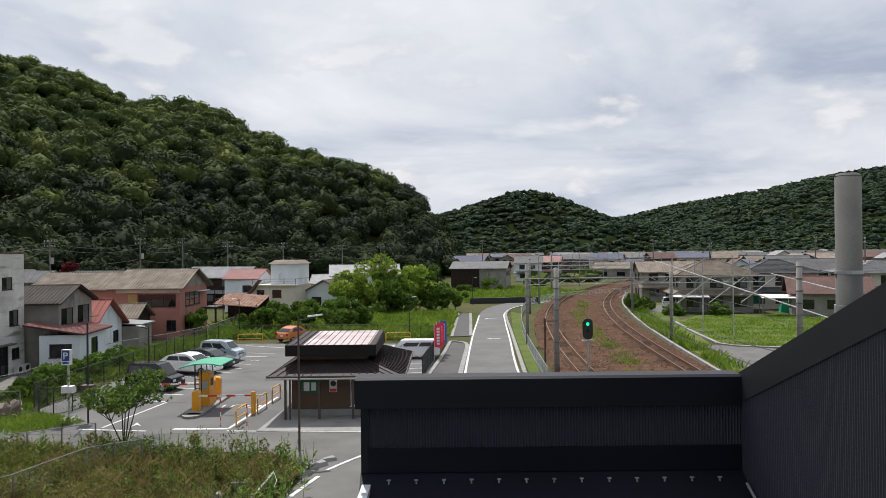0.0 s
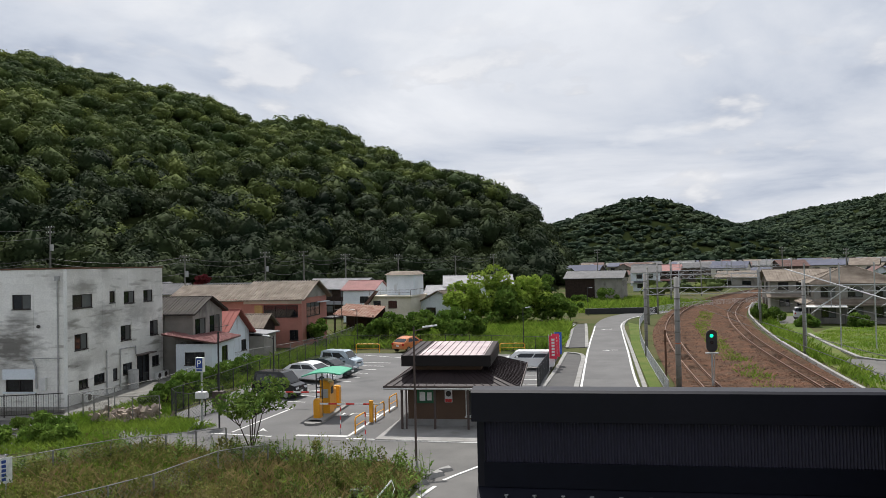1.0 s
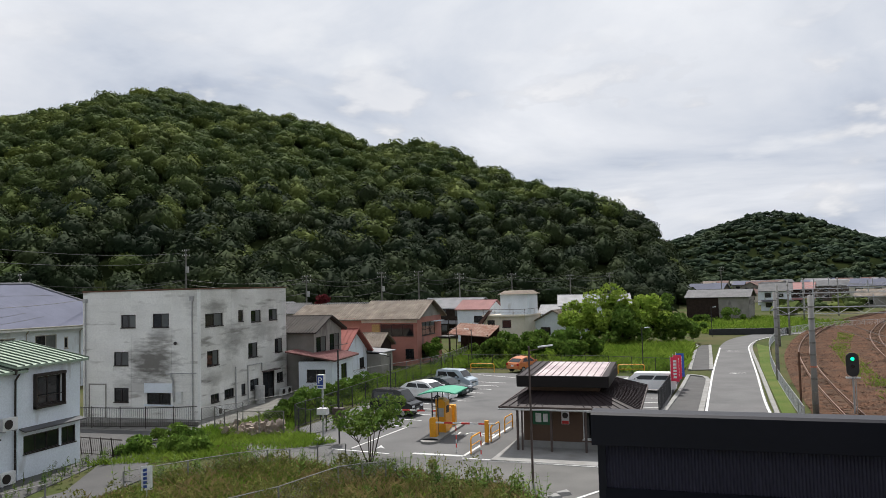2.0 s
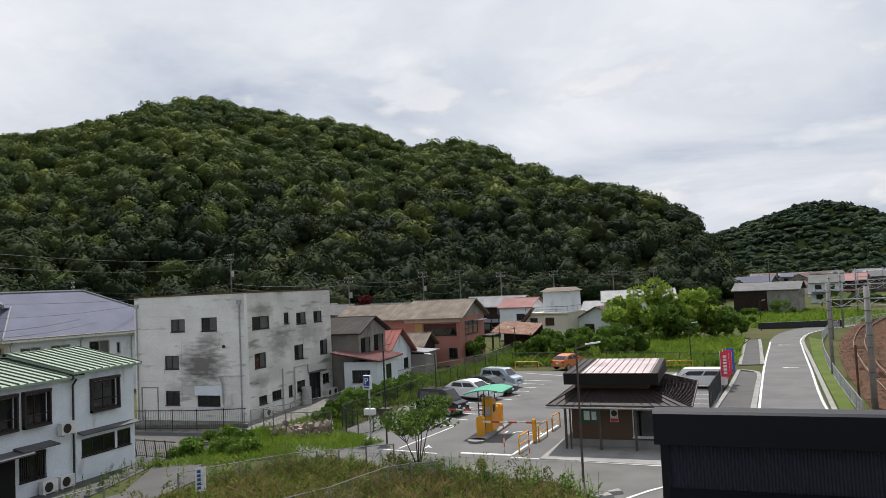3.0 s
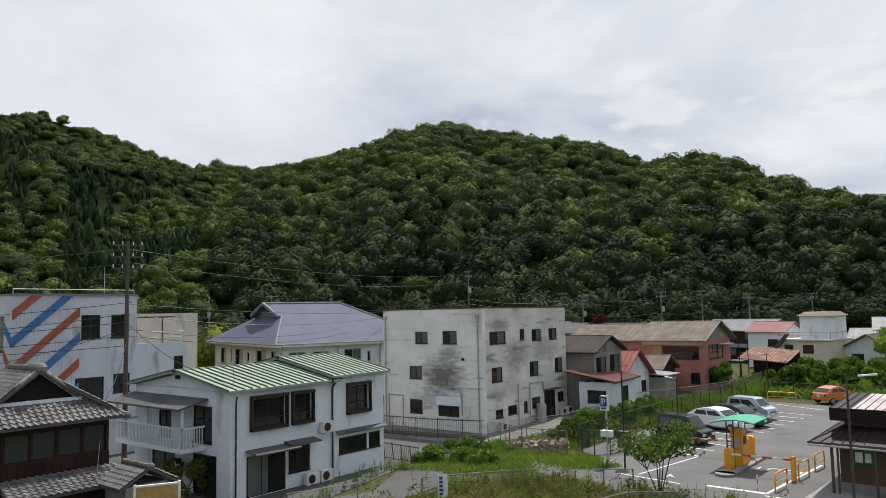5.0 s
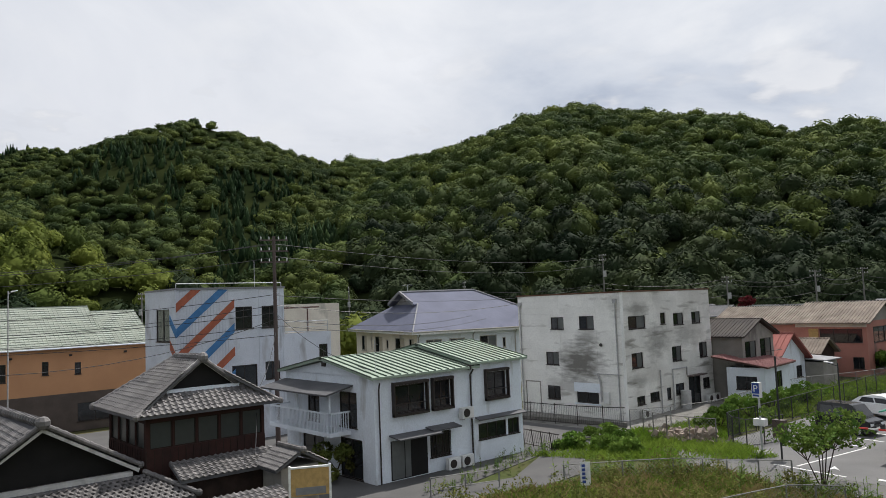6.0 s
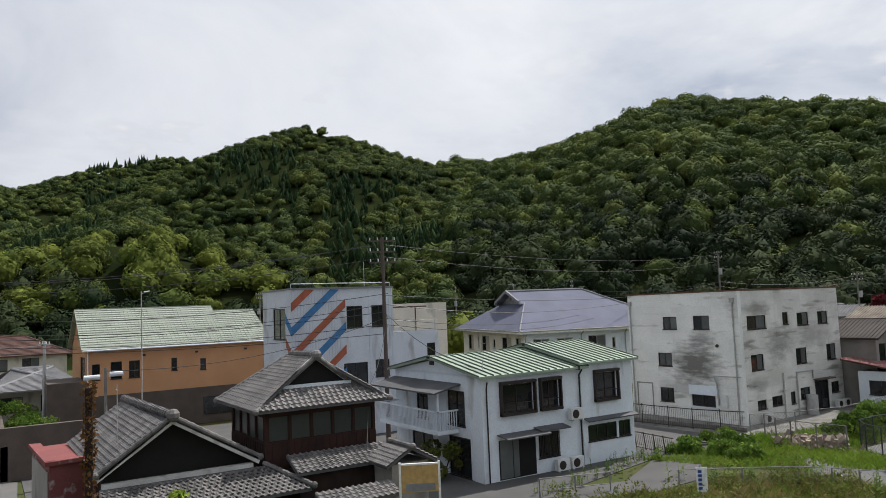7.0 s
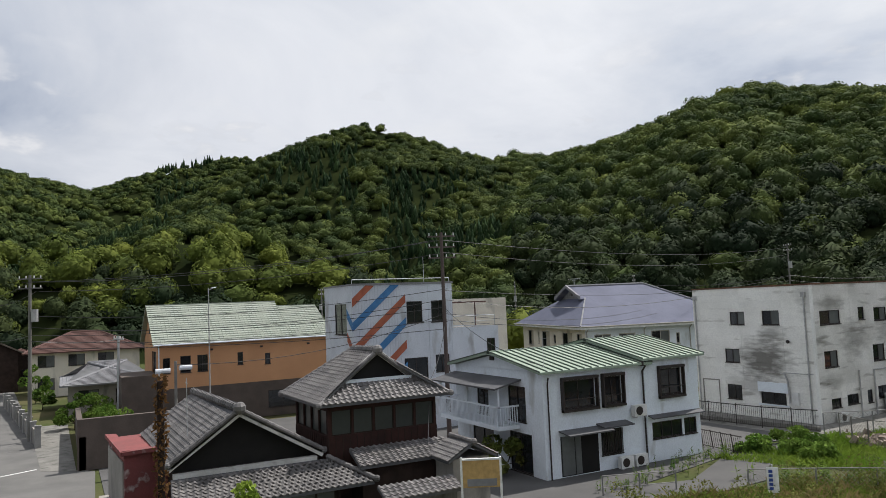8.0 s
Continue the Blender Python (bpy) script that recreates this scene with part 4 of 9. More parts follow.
sf = np.array([(0, 1, 4), (1, 2, 4), (2, 3, 4), (3, 0, 4)])[None] + 5 * np.arange(nst)[:, None, None]
tagged(np_object("ballast_stones", sv.reshape(-1, 3), sf.reshape(-1, 3), BALLAST), "loose rust-brown stones on the railway bed", "ballast", kind="stuff")
for line, lab in ((TRACK1, "inner"), (TRACK2, "outer")):
    tr = thing("railway_track", "single railway track with rusty rails curving away", "railway track", kind="structure", group="railway tracks")
    z0 = 0.26
    for side in (-0.5335, 0.5335):
        o = offset(line, side)
        part("rail", ribbon(offset(line, side - 0.06), offset(line, side + 0.06), z0 + 0.03, 0.05), RUST, tr)
        part("rail", ribbon(offset(line, side - 0.012), offset(line, side + 0.012), z0 + 0.13, 0.11), RUST, tr)
        part("rail_head", ribbon(offset(line, side - 0.033), offset(line, side + 0.033), z0 + 0.165, 0.04), RAILTOP, tr)
    sm = Geo().box(-1.0, 1.0, -0.11, 0.11, -0.12, 0.0).data("sleeper", SLEEPER)
    s, n = 0.0, 0
    for p, q in zip(line, line[1:]):
        ln = math.hypot(q[0] - p[0], q[1] - p[1])
        while s < ln and n < 260:
            if p[1] > 38:
                ob = new("sleeper", sm)
                ob.parent = tr
                ob.matrix_world = pose(p[0] + (q[0] - p[0]) * s / ln, p[1] + (q[1] - p[1]) * s / ln, z0 - 0.085, 0, 0, math.degrees(math.atan2(q[1] - p[1], q[0] - p[0])) - 90)
                n += 1
            s += 0.62
        s -= ln
kerb([(18.8, 46), (18.9, 51), (21.9, 78), (25.4, 100.6), (29.5, 121), (36, 145)], 0.25, 0.3, CONCRETE, 1.5, "concrete edging between ballast and the verge")
solid("grass_verge", poly([(19.2, 40), (26, 40), (24, 66), (30, 95), (38, 120), (30, 120), (25.8, 100), (22.3, 78)], 0.03, 0.05), TURF, "mown yellow-green grass bank beside the railway", "grass", "structure")
solid("field", poly([(24.9, 66.2), (28.6, 63.2), (60, 64), (60, 100), (33, 95), (27.3, 86.4)], 0.05, 0.07), TURF, "bright green grass field inside a pale kerb", "field", "structure")
kerb([(27.3, 86.6), (25.8, 76), (24.8, 66.2)], 0.35, 0.15, CONCRETE, 2.0)
kerb([(24.8, 66.1), (28.5, 63.0), (50, 62.8)], 0.35, 0.15, CONCRETE, 2.0)
solid("pavement", poly([(21.5, 50), (60, 50), (60, 62), (28.4, 62.5), (24.4, 65.5), (23.2, 65), (21.6, 56)], 0.04, 0.06), ASPHALT_OLD, "pale grey asphalt yard beside the field", "pavement", "structure")
stripe([(27.5, 57), (31, 55)], 0.35, 0.05)
solid("pavement", poly([(27.5, 100), (40, 103), (41, 116), (31, 112)], 0.04, 0.06), ASPHALT_OLD, "pale asphalt parking yard by the houses", "pavement", "structure")

# ---- station roof in front ----
WX0, WX1, WY, WT, WB = -1.16, 4.02, 10.0, -1.70, -3.0
st = thing("station_roof", "dark grey metal-clad roof walls of the station stairs", "station roof", 0, 0, EYE, kind="structure")
g, n = Geo(), 250
zs = (WB + 0.32, WT - 0.40)
for k in range(n + 1):
    u = WX0 + 0.08 + (WX1 - WX0 - 0.08) * k / n
    d = 0.0 if k % 2 else 0.022
    g.v += [(u, WY - d, zs[0]), (u, WY - d, zs[1])]
g.f += [(2 * k, 2 * k + 2, 2 * k + 3, 2 * k + 1) for k in range(n)]
part("corrugated_cladding", g, DARKWALL, st, "fine vertical corrugated dark cladding")
part("wall_core", Geo().box(WX0, WX1 + 0.3, WY + 0.004, WY + 0.22, WB - 0.05, WT - 0.1), DARKWALL, st)
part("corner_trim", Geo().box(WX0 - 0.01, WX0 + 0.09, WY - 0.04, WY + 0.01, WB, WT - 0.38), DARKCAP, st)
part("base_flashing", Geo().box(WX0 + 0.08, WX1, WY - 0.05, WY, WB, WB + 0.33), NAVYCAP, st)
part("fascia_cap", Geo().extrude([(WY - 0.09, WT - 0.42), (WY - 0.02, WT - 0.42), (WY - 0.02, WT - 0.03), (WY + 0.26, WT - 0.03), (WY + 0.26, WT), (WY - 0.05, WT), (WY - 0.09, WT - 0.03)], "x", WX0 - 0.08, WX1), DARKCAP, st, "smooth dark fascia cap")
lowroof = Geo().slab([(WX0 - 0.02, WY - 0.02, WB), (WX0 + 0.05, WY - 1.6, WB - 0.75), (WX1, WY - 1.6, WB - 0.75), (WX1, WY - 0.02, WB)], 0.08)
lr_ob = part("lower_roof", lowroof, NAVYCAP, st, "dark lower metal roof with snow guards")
for k in range(13):
    u = WX0 + 0.38 + k * 0.37
    part("snow_guard", Geo().rod((u, WY - 0.22, WB - 0.12), (u, WY - 0.22, WB - 0.04), 0.014, n=6).box(u - 0.026, u + 0.026, WY - 0.235, WY - 0.205, WB - 0.055, WB - 0.042), STEEL, lr_ob)
part("side_wall", Geo().box(WX0 + 0.02, WX0 + 0.14, WY - 1.4, WY, -EYE, WB - 0.1), HOUSEWHITE, st)
part("side_wall", Geo().box(WX0 + 0.02, WX1, WY + 0.02, WY + 0.2, -EYE, WB - 0.06), DARKWALL, st)
# sloping stair wall on the right
sl = [(WY + 0.1, -1.73), (6.62, -0.30), (2.5, 1.42)]
g = Geo()
k = len(g.v)
for side in (0.0, 0.30):
    for yy, zz in sl:
        g.v += [(WX1 + side, yy, zz), (WX1 + side, yy, zz - (0.42 if side == 0 else 0.42))]
g.f = [(0, 2, 3, 1), (2, 4, 5, 3), (6, 7, 9, 8), (8, 9, 11, 10), (0, 6, 8, 2), (2, 8, 10, 4), (0, 1, 7, 6)]
# this cap's colour includes the light that falls on its slope
part("sloping_cap", g, LITCAP, st, "smooth dark sloping parapet cap")
g = Geo()
n = 340
for k in range(n + 1):
    yy = 2.5 + (WY - 2.5) * k / n
    s = (yy - 2.5) / (WY - 2.5)
    top = 1.42 - 0.4165 * (yy - 2.5)
    d = 0.014 if k % 2 else 0.022
    g.v += [(WX1 + d, yy, -5.0), (WX1 + d, yy, top - 0.30)]
g.f = [(2 * k, 2 * k + 1, 2 * k + 3, 2 * k + 2) for k in range(n)]
part("corrugated_cladding", g, DARKWALL, st, "fine vertical corrugated dark cladding")
part("wall_core", Geo().hexa([(WX1 + 0.03, 2.5, -EYE), (WX1 + 0.28, 2.5, -EYE), (WX1 + 0.28, WY, -EYE), (WX1 + 0.03, WY, -EYE), (WX1 + 0.03, 2.5, 1.1), (WX1 + 0.28, 2.5, 1.1), (WX1 + 0.28, WY, -2.1), (WX1 + 0.03, WY, -2.1)]), DARKWALL, st)
part("gutter_pipe", Geo().rod((WX1 - 0.05, WY - 0.35, WB - 0.1), (WX1 - 0.05, WY - 1.5, WB - 0.62), 0.02), STEEL, st)

# concrete pole behind the stair wall
cp = thing("concrete_pole", "thick round concrete catenary pole with a metal band", "pole", 6.55, 11.8, 0)
part("shaft", Geo().rod((0, 0, 0), (0, 0, EYE + 1.17), 0.21, 0.195, n=28), POLECONC, cp, smooth=True)
part("top_cap", Geo().rod((0, 0, EYE + 1.17), (0, 0, EYE + 1.21), 0.20, 0.15, n=28), POLECONC, cp)
part("band", Geo().rod((0, 0, EYE - 0.42), (0, 0, EYE - 0.36), 0.215, n=20), STEEL, cp)
part("band", Geo().rod((0, 0, EYE - 1.05), (0, 0, EYE - 0.92), 0.225, n=20), STEEL, cp)

# ---- white three-storey block ----
wb = thing("office_block", "white three-storey block with dirty horizontal siding and dark windows", "building", -40.8, 42.1, 0, 2.5)
BW, BD, BH = 9.5, 12.5, 8.85
front = [(3.2, 4.4, 6.3, 7.2), (5.8, 7.1, 6.3, 7.25), (2.6, 3.8, 3.65, 4.6), (2.6, 3.8, 1.1, 2.1), (5.3, 7.2, 1.0, 1.8)]
right = [(0.71, 2.90, 6.25, 7.15), (4.97, 5.66, 6.4, 7.25, 1), (6.81, 8.30, 6.25, 7.15), (9.57, 10.95, 6.25, 7.15), (0.89, 2.33, 3.5, 4.55), (6.35, 7.73, 3.55, 4.65), (10.49, 11.75, 3.55, 4.7), (1.29, 2.33, 0.9, 1.5), (3.01, 4.28, 0.95, 1.6), (5.31, 5.89, 0.85, 1.7, 1), (6.58, 7.84, 1.05, 1.85), (10.78, 11.87, 1.1, 1.9), (8.53, 10.37, 0.02, 2.2)]
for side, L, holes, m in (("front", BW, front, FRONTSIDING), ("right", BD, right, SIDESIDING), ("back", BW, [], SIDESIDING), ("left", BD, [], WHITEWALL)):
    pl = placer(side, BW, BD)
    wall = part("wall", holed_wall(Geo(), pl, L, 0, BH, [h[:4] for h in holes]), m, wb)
    if side in ("front", "right"):
        for h in holes:
            window(wb, pl, *h[:4], panes=h[4] if len(h) > 4 else 2, pane=[GLASS, FROST] if h[2] > 3 else GLASS)
        rows = 19
        ph = BH / rows
        for r in range(rows):
            z0, z1 = r * ph + 0.012, (r + 1) * ph - 0.012
            cuts = {0.0, 4.05, 7.3, L}
            for h in holes:
                if h[2] - 0.06 < z1 and h[3] + 0.02 > z0:
                    cuts |= {h[0] - 0.05, h[1] + 0.05}
            cuts = sorted(c for c in cuts if 0 <= c <= L)
            for a, b in zip(cuts, cuts[1:]):
                mid = (a + b) / 2
                if any(h[0] - 0.05 < mid < h[1] + 0.05 and h[2] - 0.06 < z1 and h[3] + 0.02 > z0 for h in holes) or b - a < 0.1:
                    continue
                p = Geo()
                pbox(p, pl, a + 0.006, b - 0.006, -0.022 + 0.004 * random.random(), 0.0, z0, z1)
                part("siding_board", p, m, wall)
part("roof", Geo().box(-0.06, BW + 0.06, -0.06, BD + 0.06, BH, BH + 0.10), RUST, wb, "dark roof edge flashing")
part("corner_trim", Geo().box(BW - 0.12, BW + 0.035, -0.035, 0.12, 0, BH), WHITEWALL, wb)
for x, y in ((0.25, -0.09), (BW - 0.5, -0.09), (BW + 0.09, 4.4)):
    dp = part("drain_pipe", Geo().rod((x, y, 0.0), (x, y, BH - 0.5 if y < 0 else 3.1), 0.05, n=8), PIPE, wb)
    if y < 0:
        part("hopper", Geo().box(x - 0.14, x + 0.14, y - 0.1, y + 0.08, BH - 0.75, BH - 0.45), PIPE, dp)
pl = placer("front", BW, BD)
g = pbox(Geo(), pl, 5.15, 7.4, -0.10, -0.03, 0.9, 1.0)
pbox(g, pl, 5.15, 7.4, -0.10, -0.03, 1.8, 2.45)
part("window_surround", g, HOUSEWHITE, wb, "clean white panel round the ground-floor window")
part("pipework", Geo().path([(7.0, -0.15, 3.1), (7.3, -0.15, 3.1), (7.5, -0.15, 2.6), (7.55, -0.15, 1.2)], 0.06), PIPE, wb)
part("pipework", Geo().path([(7.2, -0.1, 3.15), (9.3, -0.1, 3.15)], 0.03), PIPE, wb)
part("meter_box", Geo().box(7.75, 8.2, -0.22, -0.03, 1.1, 1.9), WHITEPLASTIC, wb)
part("wall_lamp", Geo().ball((7.7, -0.15, 5.2), 0.12), FRAMEDARK, wb)
part("side_door_frame", Geo().box(0.5, 0.58, -0.06, -0.03, 0, 2.3).box(1.9, 1.98, -0.06, -0.03, 0, 2.3).box(0.5, 1.98, -0.06, -0.03, 2.3, 2.38), GREYWALL, wb)
pl = placer("right", BW, BD)
part("door_hood", pbox(Geo(), pl, 8.3, 10.6, -0.5, -0.02, 2.25, 2.33), BROWNPOST, wb)
part("water_tank", Geo().rod((BW + 0.45, 7.2, 0), (BW + 0.45, 7.2, 1.35), 0.38, n=16), PIPE, wb, "grey cylindrical tank")
part("pipework", Geo().path([(BW + 0.1, 6.1, 0), (BW + 0.1, 6.1, 3.0), (BW + 0.1, 8.2, 3.0), (BW + 0.1, 8.2, 2.4)], 0.05), PIPE, wb)


def ac_unit(parent, x, y, z, rot=0):
    """An outdoor unit with a round fan grille."""
    ob = part("air_conditioner", Geo().box(-0.4, 0.4, -0.14, 0.14, 0, 0.56), WHITEPLASTIC, parent, "white outdoor air conditioner unit")
    ob.matrix_local = pose(x, y, z, 0, 0, rot)
    part("fan_grille", Geo().rod((-0.1, -0.145, 0.28), (-0.1, -0.165, 0.28), 0.22, n=18), FRAMEDARK, ob)
    part("foot", Geo().box(-0.35, -0.27, -0.16, 0.16, -0.06, 0).box(0.27, 0.35, -0.16, 0.16, -0.06, 0), PIPE, ob)
    return ob


ac_unit(wb, BW + 0.4, 11.0, 0.06, 90)
ac_unit(wb, BW + 0.4, 12.0, 0.06, 90)
ac_unit(wb, BW + 0.35, 1.8, 0.06, 90)

# ---- green-roofed house ----
gh = thing("white_house", "two-storey white house with a pale green ribbed metal roof", "house", -38.8, 20.6, 0, 0)
GW = 8.7
block(gh, GW, 6.4, 5.1, HOUSEWHITE, {
    "right": [(1.15, 3.15, 3.25, 4.6, 2, 0), (3.65, 4.85, 3.25, 4.6, 2), (3.4, 4.75, 0.75, 2.0, 3, 14)],
    "front": [(2.4, 3.6, 2.55, 4.3), (5.6, 7.2, 2.55, 4.3), (1.8, 4.0, 0.05, 2.0), (5.6, 7.6, 0.05, 2.0)]})
block(gh, GW, 3.8, 5.3, HOUSEWHITE, {"right": [(1.0, 2.55, 3.35, 4.7, 2), (0.35, 2.45, 1.15, 2.0, 3), (2.6, 3.5, 1.15, 2.0, 2)]}, y0=6.4, x0=0.05)
gable(gh, 0, GW, 0, 6.4, 5.1, 0.76, GREENROOF, HOUSEWHITE, "y", over=0.35, rib=0.42, ribw=0.045, ribh=0.06, seam=SEAMGREEN)
gable(gh, 0.05, GW + 0.05, 6.4, 10.2, 5.3, 0.84, GREENROOF, HOUSEWHITE, "y", over=0.3, rib=0.42, ribw=0.045, ribh=0.06, seam=SEAMGREEN)
part("roof_step", Geo().box(0, GW + 0.4, 6.02, 6.10, 5.0, 5.25), FRAMEDARK, gh)
pl = placer("right", GW, 10.2)
for u0, u1, z0, z1 in ((1.05, 3.25, 3.12, 4.78), (3.55, 4.95, 3.12, 4.78), (7.3, 9.1, 3.2, 4.88)):
    g = pbox(Geo(), pl, u0, u1, -0.28, -0.02, z1 - 0.14, z1)
    pbox(g, pl, u0, u0 + 0.08, -0.24, -0.02, z0, z1 - 0.14)
    pbox(g, pl, u1 - 0.08, u1, -0.24, -0.02, z0, z1 - 0.14)
    pbox(g, pl, u0, u1, -0.26, -0.02, z0 - 0.02, z0 + 0.1)
    pbox(g, pl, u0 + 0.08, u1 - 0.08, -0.22, -0.20, z0 + 0.55, z0 + 0.59)
    part("bay_frame", g, FRAMEDARK, gh, "dark bronze projecting window box")
for u0, u1, z, d in ((0.8, 3.5, 2.2, 0.95), (3.1, 5.0, 2.3, 0.7), (6.5, 10.2, 2.35, 0.45)):
    g = Geo()
    g.hexa([pl(u0, -d, z - 0.12), pl(u1, -d, z - 0.12), pl(u1, -0.03, z), pl(u0, -0.03, z), pl(u0, -d, z - 0.06), pl(u1, -d, z - 0.06), pl(u1, -0.03, z + 0.06), pl(u0, -0.03, z + 0.06)])
    part("awning", g, GREYROOF, gh)
# dark sheet on the solid wall stands for the porch's shade
g = pbox(Geo(), pl, 0.9, 3.2, -0.012, -0.004, 0.05, 1.95)
part("porch_opening", g, INTERIOR_SHADE, gh)
g = pbox(Geo(), pl, 0.95, 1.7, -0.05, -0.02, 0.1, 1.95)
pbox(g, pl, 1.75, 2.1, -0.05, -0.02, 0.1, 1.95)
part("sliding_door", g, FROST, gh)
part("drain_pipe", Geo().path([(GW + 0.3, 0.15, 4.85), (GW + 0.08, 0.25, 4.5), (GW + 0.08, 0.25, 0)], 0.04), FRAMEDARK, gh)
part("drain_pipe", Geo().path([(GW + 0.3, 6.3, 5.0), (GW + 0.1, 6.25, 4.7), (GW + 0.1, 6.25, 0)], 0.045), FRAMEDARK, gh)
ac_unit(gh, GW + 0.35, 4.6, 0.06, 90)
ac_unit(gh, GW + 0.35, 5.55, 0.06, 90)
ac_unit(gh, GW + 0.3, 5.7, 2.5, 90)
# balcony
bal = part("balcony", Geo().box(0.3, 6.6, -1.25, 0.0, 2.2, 2.4), HOUSEWHITE, gh, "white balcony with upright bars")
g = Geo().box(0.3, 6.6, -1.25, -1.19, 3.3, 3.38).box(0.3, 0.36, -1.25, 0, 3.3, 3.38).box(6.54, 6.6, -1.25, 0, 3.3, 3.38)
part("handrail", g, HOUSEWHITE, bal)
bm_ = Geo().box(-0.018, 0.018, -0.018, 0.018, 0, 0.92).data("baluster", HOUSEWHITE)
for k in range(44):
    ob = new("baluster", bm_)
    ob.parent = bal
    ob.matrix_local = pose(0.4 + k * 0.14, -1.22, 2.39)
for k in range(8):
    ob = new("baluster", bm_)
    ob.parent = bal
    ob.matrix_local = pose(6.57, -1.1 + k * 0.14, 2.39)
for x in (0.35, 3.4, 6.55):
    part("balcony_post", Geo().box(x - 0.05, x + 0.05, -1.24, -1.14, 3.3, 4.3), HOUSEWHITE, bal)
part("balcony_roof", Geo().hexa([(-0.1, -1.6, 4.25), (6.9, -1.6, 4.25), (6.9, 0, 4.6), (-0.1, 0, 4.6), (-0.1, -1.6, 4.33), (6.9, -1.6, 4.33), (6.9, 0, 4.68), (-0.1, 0, 4.68)]), GREYROOF, gh)
part("vent", Geo().box(4.0, 4.4, -0.06, 0, 5.5, 5.7), FRAMEDARK, gh)
part("antenna", Geo().rod((GW - 0.5, 0.5, 5.2), (GW - 0.5, 0.5, 6.9), 0.015).rod((GW - 0.8, 0.5, 6.7), (GW - 0.2, 0.5, 6.7), 0.008), STEEL, gh)

# ---- other houses ----
# slate-blue roofed hall with a hip-and-gable roof
bh = thing("blue_roofed_hall", "two-storey cream and white hall with a slate-blue hipped gable roof", "building", -58.3, 45.7, 0, 74)
HL, HD, HE, HR = 17.0, 20.0, 5.85, 10.0
for side, L, m, holes in (("front", HL, HOUSEWHITE, [(0.9, 2.7, 3.5, 5.0), (3.5, 5.3, 3.5, 5.0), (7.0, 9.0, 3.3, 5.1), (9.7, 10.1, 3.7, 4.8, 1), (12, 14, 3.3, 5.1)]), ("left", HD, CREAM, [(2.0, 4.0, 3.3, 5.1), (5.6, 6.0, 3.6, 5.0, 1), (7.0, 9.6, 3.3, 5.1), (10.8, 11.5, 3.8, 4.8, 1), (13.6, 16.4, 3.3, 5.1), (17.6, 19.0, 3.3, 5.1)]), ("back", HL, CREAM, []), ("right", HD, CREAM, [])):
    pl = placer(side, HL, HD)
    part("wall", holed_wall(Geo(), pl, L, 0, HE + 0.1, [h[:4] for h in holes]), m, bh)
    for h in holes:
        window(bh, pl, *h[:4], frame=FRAMELIGHT, pane=[GLASS, CURTAIN] if side == "left" else [GLASS, FROST], panes=h[4] if len(h) > 4 else 2, bar=0.09)
ov, gz_, gx_ = 0.8, 8.6, 2.8
my = HD / 2
ky = (my + ov) / (HR - HE) * (gz_ - HE) - ov
rx_ = HL - 5.5
roof_faces = ([(-ov, -ov, HE), (HL + ov, -ov, HE), (rx_, my, HR), (gx_ - 0.7, my, HR), (gx_ - 0.7, ky, gz_), (gx_, ky, gz_)],
              [(HL + ov, HD + ov, HE), (-ov, HD + ov, HE), (gx_, HD - ky, gz_), (gx_ - 0.7, HD - ky, gz_), (gx_ - 0.7, my, HR), (rx_, my, HR)],
              [(-ov, HD + ov, HE), (-ov, -ov, HE), (gx_, ky, gz_), (gx_, HD - ky, gz_)],
              [(HL + ov, -ov, HE), (HL + ov, HD + ov, HE), (rx_, my, HR)])
for q in roof_faces:
    part("roof", Geo().slab(q, 0.14), SLATE, bh)
part("gable_face", Geo().extrude([(ky + 0.5, gz_), (HD - ky - 0.5, gz_), (my, HR - 0.25)], "x", gx_ - 0.05, gx_ + 0.05), PALEROOF, bh, "pale panelled gable with a dark vent")
g = Geo()
for k in range(9):
    y_ = my + (k - 4) * 0.62
    g.box(gx_ - 0.08, gx_ - 0.05, y_ - 0.03, y_ + 0.03, gz_ + 0.05, gz_ + 1.15 - abs(k - 4) * 0.24)
part("gable_batten", g, CONC_DARK, bh)
part("vent", Geo().box(gx_ - 0.12, gx_ - 0.05, my - 0.22, my + 0.22, gz_ + 0.35, gz_ + 0.8), FRAMEDARK, bh)
g = Geo()
for y_ in (ky - 0.15, HD - ky + 0.15):
    g.hexa([(gx_ - 0.8, y_, gz_ - 0.05), (gx_ - 0.62, y_, gz_ - 0.05), (gx_ - 0.62, my, HR - 0.12), (gx_ - 0.8, my, HR - 0.12), (gx_ - 0.8, y_, gz_ + 0.3), (gx_ - 0.62, y_, gz_ + 0.3), (gx_ - 0.62, my, HR + 0.18), (gx_ - 0.8, my, HR + 0.18)])
part("barge_board", g, PALEROOF, bh)
part("ridge", Geo().rod((gx_ - 0.75, my, HR + 0.08), (rx_, my, HR + 0.08), 0.13).rod((rx_, my, HR + 0.08), (HL + ov, -ov, HE + 0.06), 0.1).rod((-ov, -ov, HE + 0.06), (gx_, ky, gz_ + 0.05), 0.08), PALEROOF, bh)
part("fascia", Geo().box(-ov - 0.04, HL + ov, -ov - 0.05, -ov, HE - 0.28, HE + 0.02).box(-ov - 0.05, -ov, -ov, HD + ov, HE - 0.28, HE + 0.02), SIGNWHITE, bh)
